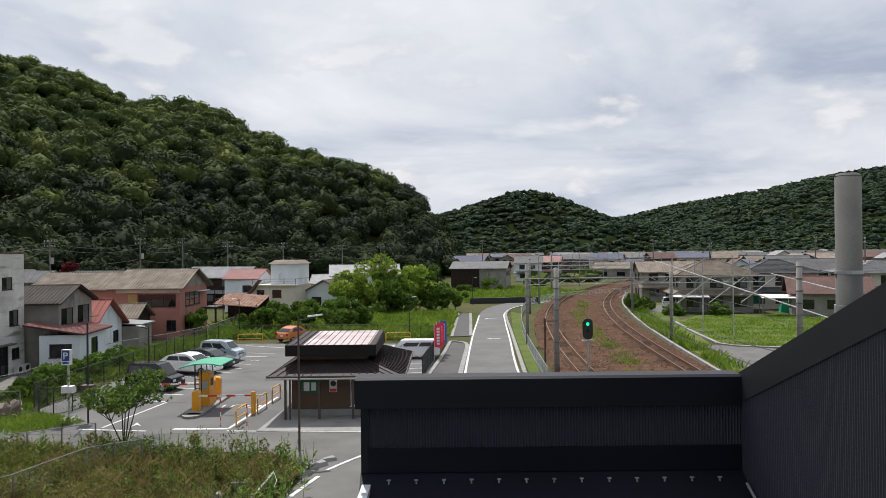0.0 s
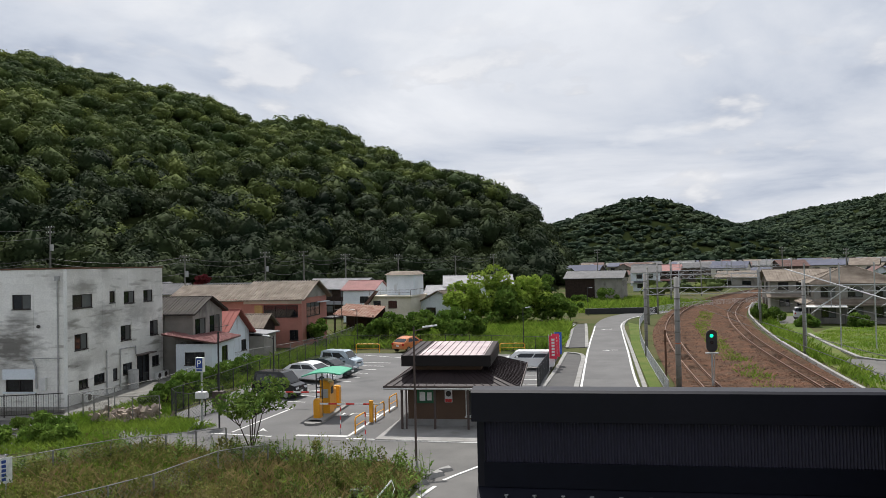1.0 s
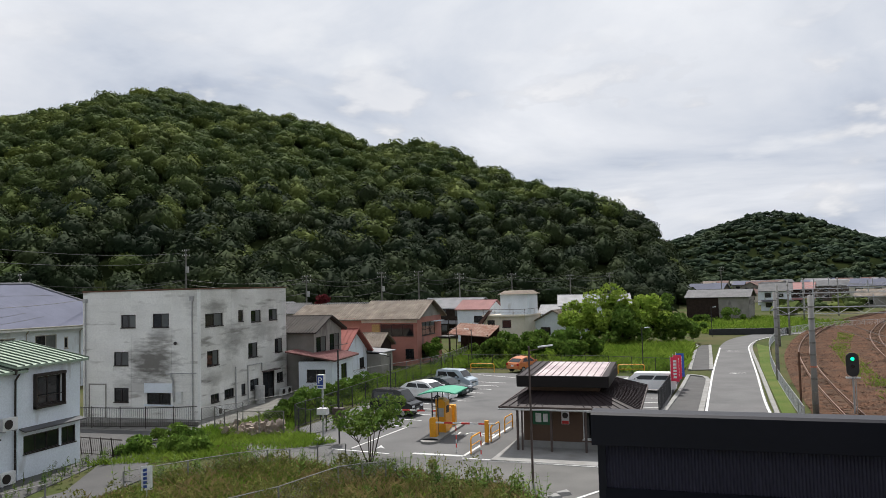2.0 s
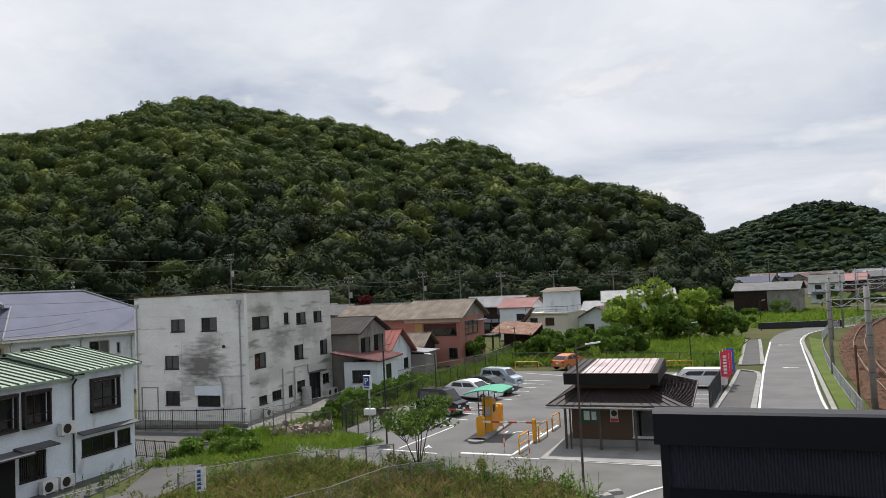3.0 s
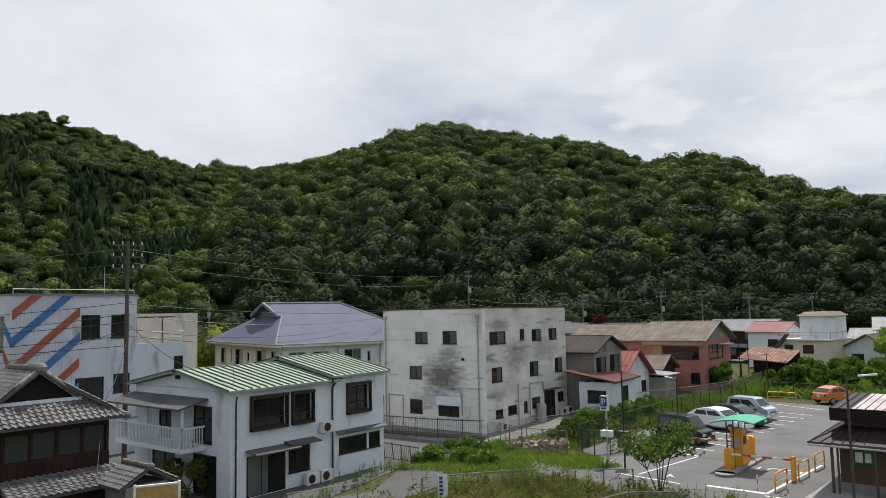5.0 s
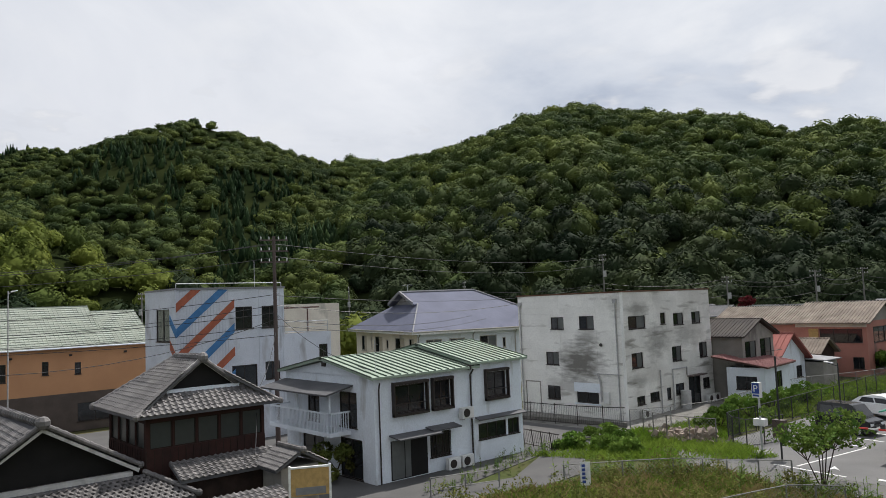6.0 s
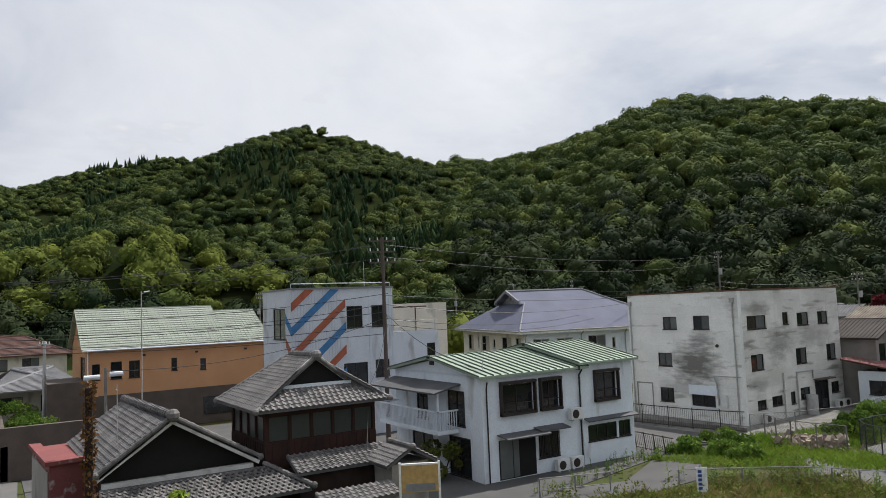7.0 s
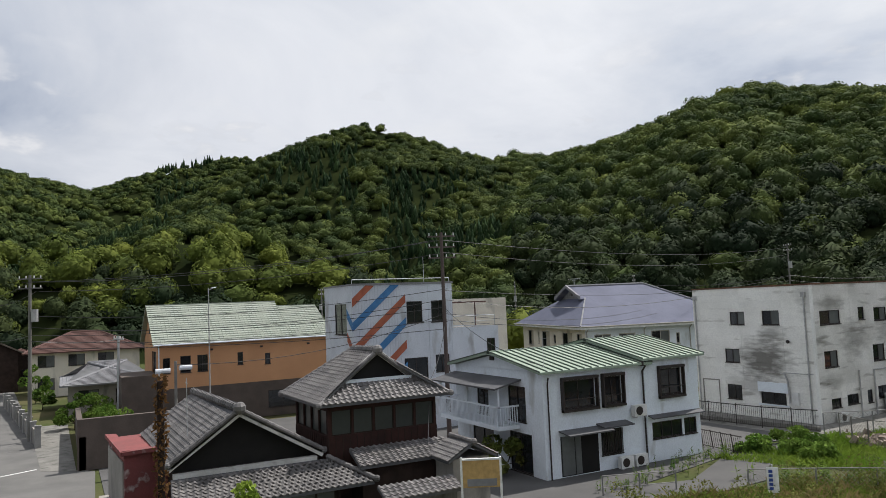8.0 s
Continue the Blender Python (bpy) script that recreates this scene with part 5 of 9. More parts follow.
part("gutter", Geo().rod((-ov, -ov - 0.1, HE - 0.02), (HL + ov, -ov - 0.1, HE - 0.02), 0.07).rod((-ov - 0.1, -ov, HE - 0.02), (-ov - 0.1, HD + ov, HE - 0.02), 0.07), FRAMELIGHT, bh)
for x_ in (0.1, 6.2, 11.2):
    part("drain_pipe", Geo().path([(x_, -ov, HE - 0.1), (x_, -0.08, HE - 0.6), (x_, -0.08, 0)], 0.05), FRAMELIGHT, bh)
part("roof_antenna", Geo().rod((gx_ + 0.3, my, HR), (gx_ + 0.3, my, HR + 0.9), 0.03).rod((gx_ - 0.4, my, HR + 0.85), (gx_ + 1.0, my, HR + 0.85), 0.02).rod((gx_ + 0.3, my - 0.5, HR + 0.7), (gx_ + 0.3, my + 0.5, HR + 0.7), 0.02), STEEL, bh)

# striped three-storey building
sb = thing("striped_building", "pale ribbed-metal building with red and blue diagonal stripes", "building", -52.6, 17.3, 0, 0)
block(sb, 5.7, 7.6, 10.1, STRIPEWHITE, {
    "front": [(2.2, 4.6, 6.8, 8.9, 2), (2.2, 4.8, 3.2, 5.0, 2)],
    "right": [(4.0, 5.2, 7.4, 8.9), (5.9, 7.1, 7.4, 8.9), (3.7, 5.5, 3.1, 5.0), (6.1, 7.2, 3.9, 5.1)]}, frame=FRAMEDARK)
g = Geo()
for k in range(38):
    y = 0.1 + k * 0.2
    for z0, z1 in ((0, 10.1),):
        if not any(h[0] - 0.1 < y < h[1] + 0.1 for h in ((4.0, 5.2), (5.9, 7.1), (3.7, 5.5))):
            g.box(5.7, 5.73, y - 0.03, y + 0.03, z0, z1)
part("rib", g, STRIPEWHITE, sb)
for z, m in ((8.65, STRIPERED), (7.05, STRIPEBLUE), (5.45, STRIPERED), (3.85, STRIPEBLUE), (2.3, STRIPERED), (0.8, STRIPEBLUE)):
    u1, th, k = min(3.9, (10.06 - z - 0.55) / 0.87), 0.58, 0.87
    tip = 0.55 / k if z > 7 else 0.0
    prof = [(0.0, z), (u1 + tip, z + k * (u1 + tip)), (u1, z + th + k * u1), (0.0, z + th)]
    part("painted_stripe", Geo().extrude(prof, "x", 5.735, 5.76), m, sb, "diagonal painted stripe")
    prof = [(5.735, z), (5.735, z + th), (4.7, z + th + 0.9), (4.7, z + 0.9)]
    if z + th + 0.9 < 10.1:
        part("painted_stripe", Geo().extrude(prof, "y", -0.03, -0.004), m, sb, "diagonal painted stripe")
part("parapet", Geo().box(-0.05, 5.8, -0.05, 7.65, 10.1, 10.22), PALEROOF, sb)
part("roof_rail", Geo().path([(5.5, 0.1, 10.5), (5.5, 7.5, 10.5)], 0.03).path([(5.5, 0.1, 10.2), (5.5, 0.1, 10.5)], 0.03).path([(5.5, 7.5, 10.2), (5.5, 7.5, 10.5)], 0.03).rod((5.3, 5.6, 10.2), (5.3, 5.6, 12.0), 0.02), STEEL, sb)
block(sb, 5.4, 3.8, 6.9, STRIPEWHITE, {"right": [(2.8, 3.5, 4.4, 6.0, 2)]}, x0=0.2, y0=7.6)
part("terrace_wall", Geo().box(-3, -2.8, 7.6, 17.5, 0, 9.0).box(-3, 2.0, 7.7, 7.9, 6.9, 8.2), CREAM, sb)
part("terrace_rail", Geo().path([(5.5, 7.8, 7.7), (5.5, 11.2, 7.7), (1, 11.2, 7.7)], 0.03).path([(5.5, 7.8, 7.3), (5.5, 11.2, 7.3)], 0.02).path([(5.5, 11.2, 6.9), (5.5, 11.2, 7.7)], 0.03).path([(5.5, 9.5, 6.9), (5.5, 9.5, 7.7)], 0.03), STEEL, sb)
part("pergola", Geo().rod((3, 9, 6.9), (3, 9, 8.7), 0.06).rod((3, 11, 6.9), (3, 11, 8.7), 0.06).box(2, 4.2, 8.7, 11.3, 8.65, 8.75), REDBROWN, sb)

# orange house
oh = thing("orange_house", "two-storey orange stucco house with a pale green tiled roof", "house", -72, 6.7, 0, 0)
block(oh, 10, 13.9, 6.5, ORANGE, {
    "right": [(0.4, 0.95, 4.1, 5.3, 1), (1.7, 2.5, 4.1, 5.4, 1), (3.0, 3.8, 4.1, 5.4, 2), (6.15, 6.6, 4.4, 5.4, 1), (8.4, 8.85, 4.3, 5.2, 1)],
    "front": [(6.2, 9.2, 3.6, 5.8, 3)]}, z0=2.9)
block(oh, 10.02, 13.92, 2.9, BROWNTILE, {"right": [(8.6, 11.2, 0.7, 2.1, 2)]}, x0=-0.01, y0=-0.01)
gable(oh, 0, 10, 0, 10.2, 6.5, 2.95, TILE_PALE, ORANGE, "y", over=0.35, rib=0.30, ribw=0.02, ribh=0.055, cross=0.33, ridge_mat=TILE_PALE)
gable(oh, 0.6, 10, 10.2, 13.9, 6.5, 2.5, TILE_PALE, ORANGE, "y", over=0.33, rib=0.30, ribw=0.02, ribh=0.055, cross=0.33, ridge_mat=TILE_PALE)
part("gable_slot", Geo().box(4.4, 4.5, -0.03, 0, 7.2, 8.6).box(4.8, 4.9, -0.03, 0, 7.2, 8.6), FRAMEDARK, oh)
part("gutter", Geo().rod((10.4, -0.3, 6.35), (10.4, 14.2, 6.35), 0.07).rod((10.1, 0.1, 0), (10.1, 0.1, 6.3), 0.05).rod((10.1, 13.8, 0), (10.1, 13.8, 6.3), 0.05), HOUSEWHITE, oh)
part("porch_wall", Geo().box(5.0, 10.4, -2.6, -0.03, 0, 4.1), BROWNTILE, oh, "dark brown tiled lower wall")
for k in range(3):
    part("wall_lamp", Geo().box(10.0, 10.14, 4.0 + 4 * k, 4.2 + 4 * k, 5.7, 5.85), FRAMEDARK, oh)

# ---- tiled houses ----
def tile_piece(w, l):
    g = Geo()
    for j in range(7):
        u = j / 6
        z = 0.042 * math.sin(u * 2 * math.pi) * (1 if u < 0.5 else 0.6)
        g.v += [((u - 0.5) * w, -l * 0.53, z + 0.045), ((u - 0.5) * w, l * 0.53, z + 0.012), ((u - 0.5) * w, -l * 0.53, z - 0.005)]
    for j in range(6):
        a, b = 3 * j, 3 * j + 3
        g.f += [(a, b, b + 1, a + 1), (a + 2, b + 2, b, a)]
    return g


TW, TL = 0.235, 0.215
TILE_MESH = tile_piece(TW, TL).data("roof_tile", TILE)


def tiled_plane(parent, a, b, c, e, count):
    """Tiles laid over the plane a-b (eave) c-e (ridge); the first ones as pieces of their own, the rest joined."""
    a, b, c, e = map(Vector, (a, b, c, e))
    rf = part("roof", Geo().slab([a, b, c, e] if (c - e).length > 0.05 else [a, b, c], 0.1), GREYROOF, parent)
    u = (b - a).normalized()
    n = u.cross(((c + e) / 2 - (a + b) / 2)).normalized()
    v = n.cross(u)
    hgt = ((c + e) / 2 - (a + b) / 2).dot(v)
    rot = Matrix((u, v, n)).transposed().to_4x4()
    rest = Geo()
    made = 0
    for r in range(int(hgt / TL)):
        s = (r + 0.5) * TL / hgt
        lo, hi = a.lerp(e, s), b.lerp(c, s)
        k = int((hi - lo).length / TW)
        for j in range(k):
            p = lo + u * ((j + 0.5) * (hi - lo).length / k) + n * 0.012
            m = Matrix.Translation(p) @ rot
            if made < count:
                ob = new("roof_tile", TILE_MESH)
                ob.parent = rf
                ob.matrix_local = m
                made += 1
            else:
                o = len(rest.v)
                rest.v += [tuple(m @ q.co) for q in TILE_MESH.vertices]
                rest.f += [tuple(o + i for i in q.vertices) for q in TILE_MESH.polygons]
    if rest.v:
        tagged(part("roof_tile", rest, TILE, rf), kind="stuff")
    return rf


def ridge_row(parent, p, q, r=0.11):
    g = Geo().rod(p, q, r, n=8)
    d = Vector(q) - Vector(p)
    for k in range(int(d.length / 0.32)):
        m = Vector(p) + d * ((k + 0.5) * 0.32 / d.length)
        g.rod(m - d.normalized() * 0.05, m + d.normalized() * 0.05, r * 1.16, n=8)
    g.ball(q, r * 1.5)
    part("ridge_tiles", g, TILE, parent)


# two-storey dark timber house
ta = thing("tiled_house", "old two-storey dark timber house with grey clay tiled roofs", "house", 0, 0, 0)
x0, x1, y0, y1, eh = -34.0, -28.5, 9.0, 14.8, 4.85
for side, L in (("front", 4.5), ("right", 4.8), ("back", 4.5), ("left", 4.8)):
    pl = placer(side, 4.5, 4.8, x0 + 0.5, y0 + 0.5)
    hs = [(0.15 + k * 0.92, 1.0 + k * 0.92, 3.55, 4.55) for k in range(5)] if side == "right" else [(0.2 + k * 1.05, 1.15 + k * 1.05, 3.55, 4.55) for k in range(4)] if side == "front" else []
    part("wall", holed_wall(Geo(), pl, L, 0, eh, hs), REDWOOD, ta)
    for h in hs:
        window(ta, pl, *h, frame=DARKWOOD, pane=DIMGLASS, panes=1, sill=False, bar=0.04)
    for k in range(int(L / 0.3)):
        part("batten", pbox(Geo(), pl, k * 0.3, k * 0.3 + 0.03, -0.02, 0, 2.2, 3.5), DARKWOOD, ta)
cx, rz = (x0 + x1) / 2, 6.75
R0, R1 = (x0 + 1.6, (y0 + y1) / 2, rz), (x1 - 1.25, (y0 + y1) / 2, rz)
A, B, C, D = (x0, y0, eh), (x1, y0, eh), (x1, y1, eh), (x0, y1, eh)
tiled_plane(ta, A, B, R1, R0, 150)
tiled_plane(ta, C, D, R0, R1, 20)
gb0, gb1 = (x1 - 0.95, y0 + 1.35, eh + 0.72), (x1 - 0.95, y1 - 1.35, eh + 0.72)
tiled_plane(ta, B, C, gb1, gb0, 120)
tiled_plane(ta, D, A, R0, R0, 0)
# closed panel; the gable's shade is in its near-black colour
part("gable_face", Geo().extrude([(gb0[1], gb0[2]), (gb1[1], gb1[2]), (R1[1], rz - 0.1)], "x", x1 - 1.3, x1 - 1.15), INTERIOR_SHADE, ta)
g = Geo()
for s in (gb0, gb1):
    g.rod((x1 - 1.0, s[1], s[2]), (x1 - 1.0, R1[1], rz), 0.11, n=4)
part("barge_board", g, CREAMBOARD, ta)
part("gable_ledge", Geo().box(x1 - 1.1, x1 - 0.85, gb0[1], gb1[1], eh + 0.68, eh + 0.80), HOUSEWHITE, ta)
ridge_row(ta, R0, (R1[0] + 0.35, R1[1], rz + 0.05), 0.15)
ridge_row(ta, R0, A)
for s, t in ((gb0, B), (gb1, C)):
    ridge_row(ta, (x1 - 0.95, R1[1], rz), s, 0.09)
    ridge_row(ta, s, t, 0.09)
# lower lean-to roofs
tiled_plane(ta, (-27.4, 10.2, 2.55), (-27.4, 14.4, 2.55), (-28.6, 14.4, 3.05), (-28.6, 10.2, 3.05), 0)
part("lean_to_wall", Geo().box(-28.9, -27.7, 10.4, 14.4, 0, 2.5), DARKWOOD, ta)
tiled_plane(ta, (-27.8, 13.2, 2.6), (-25.9, 13.2, 2.6), (-25.9, 14.3, 3.2), (-27.8, 14.3, 3.2), 40)
tiled_plane(ta, (-25.9, 15.4, 2.6), (-27.8, 15.4, 2.6), (-27.8, 14.3, 3.2), (-25.9, 14.3, 3.2), 20)
part("porch", Geo().box(-27.6, -26.1, 13.5, 15.1, 0, 2.6), GREYWALL, ta, "peeling plaster entrance wing")
ridge_row(ta, (-27.8, 14.3, 3.25), (-25.8, 14.3, 3.25), 0.09)
tiled_plane(ta, (-25.2, 10.3, 1.75), (-25.2, 13.4, 1.75), (-26.0, 13.4, 2.1), (-26.0, 10.3, 2.1), 40)
part("garden_wall", Geo().box(-25.8, -25.5, 10.4, 13.3, 0, 1.75), CONC_DARK, ta, "flaking plaster garden wall")

# one-storey house in front
tb = thing("tiled_house", "low old house with broad grey tiled gable and pink annex", "house", 0, 0, 0)
gx = -28.9
tiled_plane(tb, (-36.6, 3.3, 3.35), (gx, 3.6, 3.2), (gx, 6.05, 4.95), (-36.2, 5.5, 5.0), 150)
tiled_plane(tb, (gx, 9.2, 3.1), (-36.6, 8.6, 3.2), (-36.2, 5.5, 5.0), (gx, 6.05, 4.95), 0)
# solid gable panel, coloured near-black for the shade under the verge
part("gable_face", Geo().extrude([(3.7, 2.9), (9.1, 2.9), (6.05, 4.8)], "x", gx - 0.55, gx - 0.45), INTERIOR_SHADE, tb)
part("barge_board", Geo().hexa([(gx - 0.15, 3.55, 3.0), (gx, 3.55, 3.0), (gx, 6.05, 4.72), (gx - 0.15, 6.05, 4.72), (gx - 0.15, 3.45, 3.2), (gx, 3.45, 3.2), (gx, 6.05, 4.98), (gx - 0.15, 6.05, 4.98)]).hexa([(gx - 0.15, 6.05, 4.72), (gx, 6.05, 4.72), (gx, 9.2, 2.85), (gx - 0.15, 9.2, 2.85), (gx - 0.15, 6.05, 4.98), (gx, 6.05, 4.98), (gx, 9.3, 3.05), (gx - 0.15, 9.3, 3.05)]), CREAMBOARD, tb)
part("gable_ledge", Geo().box(gx - 0.3, gx, 3.7, 9.0, 2.72, 2.9), CREAMBOARD, tb)
tiled_plane(tb, (-27.0, 3.4, 2.05), (-27.0, 10.6, 2.05), (gx, 9.4, 2.75), (gx, 3.6, 2.75), 150)
part("wall", Geo().box(-36.4, -29.2, 3.9, 9.0, 0, 2.9).box(-29.2, -27.6, 3.9, 9.4, 0, 1.95), DARKWOOD, tb)
g = Geo()
for k in range(7):
    g.box(-27.6, -27.52, 3.95 + 0.9 * k, 4.03 + 0.9 * k, 0, 2.1)
part("timber_post", g, DARKWOOD, tb)
part("shoji_screen", Geo().box(-27.6, -27.56, 4.1, 9.2, 0.5, 1.8), FROST, tb)
ridge_row(tb, (-36.2, 5.5, 5.1), (gx + 0.1, 6.05, 5.05), 0.16)
ridge_row(tb, (gx, 6.05, 5.0), (gx, 3.5, 3.25), 0.09)
ridge_row(tb, (gx, 6.05, 5.0), (gx - 0.05, 9.3, 3.1), 0.09)
ridge_row(tb, (gx, 9.4, 2.85), (-27.0, 10.7, 2.15), 0.09)
part("annex", Geo().hexa([(-37.0, 2.0, 0), (-32.0, 2.3, 0), (-32.4, 4.0, 0), (-37.2, 4.2, 0), (-37.0, 2.0, 3.3), (-32.0, 2.3, 3.3), (-32.4, 4.0, 3.3), (-37.2, 4.2, 3.3)]), PINKFADE, tb, "faded pink rendered annex")
part("annex_face", Geo().hexa([(-36.8, 1.96, 0.9), (-32.2, 2.24, 0.9), (-32.2, 2.28, 0.9), (-36.8, 2.0, 0.9), (-36.8, 1.96, 3.0), (-32.2, 2.24, 3.0), (-32.2, 2.28, 3.0), (-36.8, 2.0, 3.0)]), GREYWALL, tb)
part("annex_coping", Geo().hexa([(-37.2, 1.85, 3.3), (-31.85, 2.15, 3.3), (-32.0, 2.5, 3.3), (-37.0, 2.3, 3.3), (-37.2, 1.85, 3.45), (-31.85, 2.15, 3.45), (-32.0, 2.5, 3.45), (-37.0, 2.3, 3.45)]).hexa([(-32.05, 2.2, 3.3), (-31.8, 2.2, 3.3), (-32.2, 4.1, 3.3), (-32.5, 4.1, 3.3), (-32.05, 2.2, 3.45), (-31.8, 2.2, 3.45), (-32.2, 4.1, 3.45), (-32.5, 4.1, 3.45)]), PINKFADE, tb)
part("annex_plinth", Geo().box(-37.4, -31.6, 1.6, 3.9, 0, 0.75), GREYWALL, tb)
part("tv_antenna", Geo().rod((gx - 1.5, 4.4, 4.0), (gx - 1.5, 4.4, 6.2), 0.015).rod((gx - 1.8, 4.4, 6.0), (gx - 1.2, 4.4, 6.0), 0.01), STEEL, tb)

# ---- houses beyond the car park fence ----
gy = thing("grey_house", "weathered grey two-storey house with a grey tiled roof", "house", -36.5, 55.5, 0, 0)
block(gy, 7.0, 5.2, 5.1, GREYWALL, {"right": [(0.4, 2.2, 3.3, 4.6), (2.9, 4.8, 2.9, 4.7)]}, pane=[GLASS, FROST])
gable(gy, 0, 7.0, 0, 5.2, 5.1, 1.15, DARKTILE, GREYWALL, "x", over=0.4, rib=0.3, ribw=0.1, ribh=0.04)
part("balcony_rail", Geo().path([(7.7, 2.5, 3.7), (7.7, 5.1, 3.7)], 0.03).path([(7.7, 2.5, 3.1), (7.7, 5.1, 3.1)], 0.03).box(7.0, 7.8, 2.4, 5.2, 2.75, 2.85), FRAMEDARK, gy)
an = thing("white_annex", "low white annex with a brown lean-to roof", "shed", -30.1, 53.9, 0, 6)
block(an, 2.9, 5.3, 2.75, HOUSEWHITE, {"front": [(0.7, 2.3, 1.1, 2.1)], "right": [(2.2, 3.6, 1.0, 2.3)]})
part("roof", Geo().hexa([(-1.0, -0.4, 3.5), (3.3, -0.4, 2.75), (3.3, 5.7, 2.75), (-1.0, 5.7, 3.5), (-1.0, -0.4, 3.6), (3.3, -0.4, 2.85), (3.3, 5.7, 2.85), (-1.0, 5.7, 3.6)]), REDBROWN, an)
part("seam", ribs((3.3, -0.4, 2.86), (3.3, 5.7, 2.86), (-1.0, 5.7, 3.61), (-1.0, -0.4, 3.61), 0.4, 0.12, 0.05), PINKROOF, an)
rr = thing("red_roofed_house", "small white gabled house with a red metal roof", "house", -35.9, 60.5, 0, 0)
block(rr, 6.5, 5.6, 2.8, HOUSEWHITE, {"right": [(3.9, 5.0, 1.0, 2.0)]})
gable(rr, 0, 6.5, 0, 5.6, 2.8, 2.0, REDROOF, HOUSEWHITE, "x", over=0.5, rib=0.5, ribw=0.05, ribh=0.04)
part("lean_to", Geo().box(4.0, 8.0, 5.7, 8.6, 0, 2.2), GREYWALL, rr)
part("lean_to_roof", Geo().hexa([(3.8, 5.5, 2.6), (8.3, 5.5, 2.3), (8.3, 8.9, 2.3), (3.8, 8.9, 2.6), (3.8, 5.5, 2.7), (8.3, 5.5, 2.4), (8.3, 8.9, 2.4), (3.8, 8.9, 2.7)]), PALEROOF, rr)
kh = thing("dark_shed", "small dark timber shed with a grey tiled roof", "shed", -34.6, 70.4, 0, 0)
block(kh, 4.6, 3.6, 2.7, DARKWOOD)
gable(kh, 0, 4.6, 0, 3.6, 2.7, 1.1, TILE_OLD, DARKWOOD, "x", over=0.4, rib=0.3, ribw=0.1, ribh=0.04)
ph = thing("pink_house", "large two-storey pink rendered house with weathered tile roofs", "house", -41.5, 75.4, 0, 0)
block(ph, 14, 8.6, 5.3, PINK, {"front": [(9.7, 13.6, 3.3, 4.6, 3), (12.6, 13.6, 0.8, 1.9)], "right": [(1.6, 6.2, 3.2, 4.7, 3), (1.5, 5.2, 0.7, 2.0, 3)]})
gable(ph, 7.4, 14, 0, 8.6, 5.3, 1.75, TILE_OLD, GREYWALL, "x", over=0.55, rib=0.3, ribw=0.1, ribh=0.05, ridge_mat=GREYROOF)
gable(ph, -1.5, 7.0, 0, 8.6, 5.15, 1.6, TILE_OLD, PINK, "x", over=0.3, rib=0.3, ribw=0.1, ribh=0.05, ridge_mat=GREYROOF)
part("fascia_band", Geo().box(7.4, 14.02, -0.03, 0, 4.75, 5.3), CREAM, ph)
part("shutter_box", Geo().box(8.7, 9.6, -0.12, 0, 3.3, 4.6), STRAW, ph)
part("awning", Geo().box(14.0, 14.6, 5.0, 8.0, 4.6, 4.68), HOUSEWHITE, ph)
part("balcony", Geo().box(14.05, 15.6, 6.5, 9.5, 2.6, 2.75).path([(15.6, 6.5, 3.6), (15.6, 9.5, 3.6)], 0.04).path([(15.6, 6.5, 0), (15.6, 6.5, 4.8)], 0.05).path([(15.6, 9.5, 0), (15.6, 9.5, 4.8)], 0.05), FRAMEDARK, ph)
rs = thing("rusty_shed", "open shed with a rusted corrugated iron roof", "shed", -27.5, 86.5, 0, 0)
part("roof", Geo().hexa([(0, 0, 2.7), (5.2, 0, 2.3), (5.2, 6, 3.3), (0, 6, 3.7), (0, 0, 2.78), (5.2, 0, 2.38), (5.2, 6, 3.38), (0, 6, 3.78)]), RUSTROOF, rs)
part("seam", ribs((0, 0, 2.79), (5.2, 0, 2.39), (5.2, 6, 3.39), (0, 6, 3.79), 0.4, 0.1, 0.05), RUSTROOF, rs)
for x, y in ((0.2, 0.2), (5.0, 0.2), (2.6, 0.2), (5.0, 5.8), (0.2, 5.8)):
    part("timber_post", Geo().box(x - 0.06, x + 0.06, y - 0.06, y + 0.06, 0, 2.6), DARKWOOD, rs)
part("wall", Geo().box(0, 5.2, 5.6, 5.8, 0, 3.2), DARKWOOD, rs)
ww = thing("white_house", "white flat-roofed house with a rooftop room and pink-roofed wing", "house", -33.4, 107.5, 0, -8)
block(ww, 5.2, 6, 5.0, HOUSEWHITE, {"front": [(2.8, 4.4, 3.0, 4.0)]}, y0=2)
gable(ww, 0, 5.2, 2, 8, 5.0, 1.3, PINKROOF, HOUSEWHITE, "x", over=0.3, rib=0.3, ribw=0.1, ribh=0.04)
block(ww, 6.6, 7, 3.95, CREAM, {"front": [(0.6, 1.8, 2.4, 3.4), (3.0, 4.4, 2.3, 3.4)]}, x0=5.25)
part("roof_slab", Geo().box(5.1, 12.0, -0.3, 7.2, 3.95, 4.15), CREAM, ww)
block(ww, 4.4, 4.5, 7.2, HOUSEWHITE, {}, x0=7.2, y0=2.2, z0=4.15)
part("roof", Geo().hexa([(6.9, 1.8, 7.2), (11.9, 1.8, 7.2), (11.9, 7, 7.2), (6.9, 7, 7.2), (7.6, 3, 7.75), (11.2, 3, 7.75), (11.2, 6, 7.75), (7.6, 6, 7.75)]), TILE_OLD, ww)
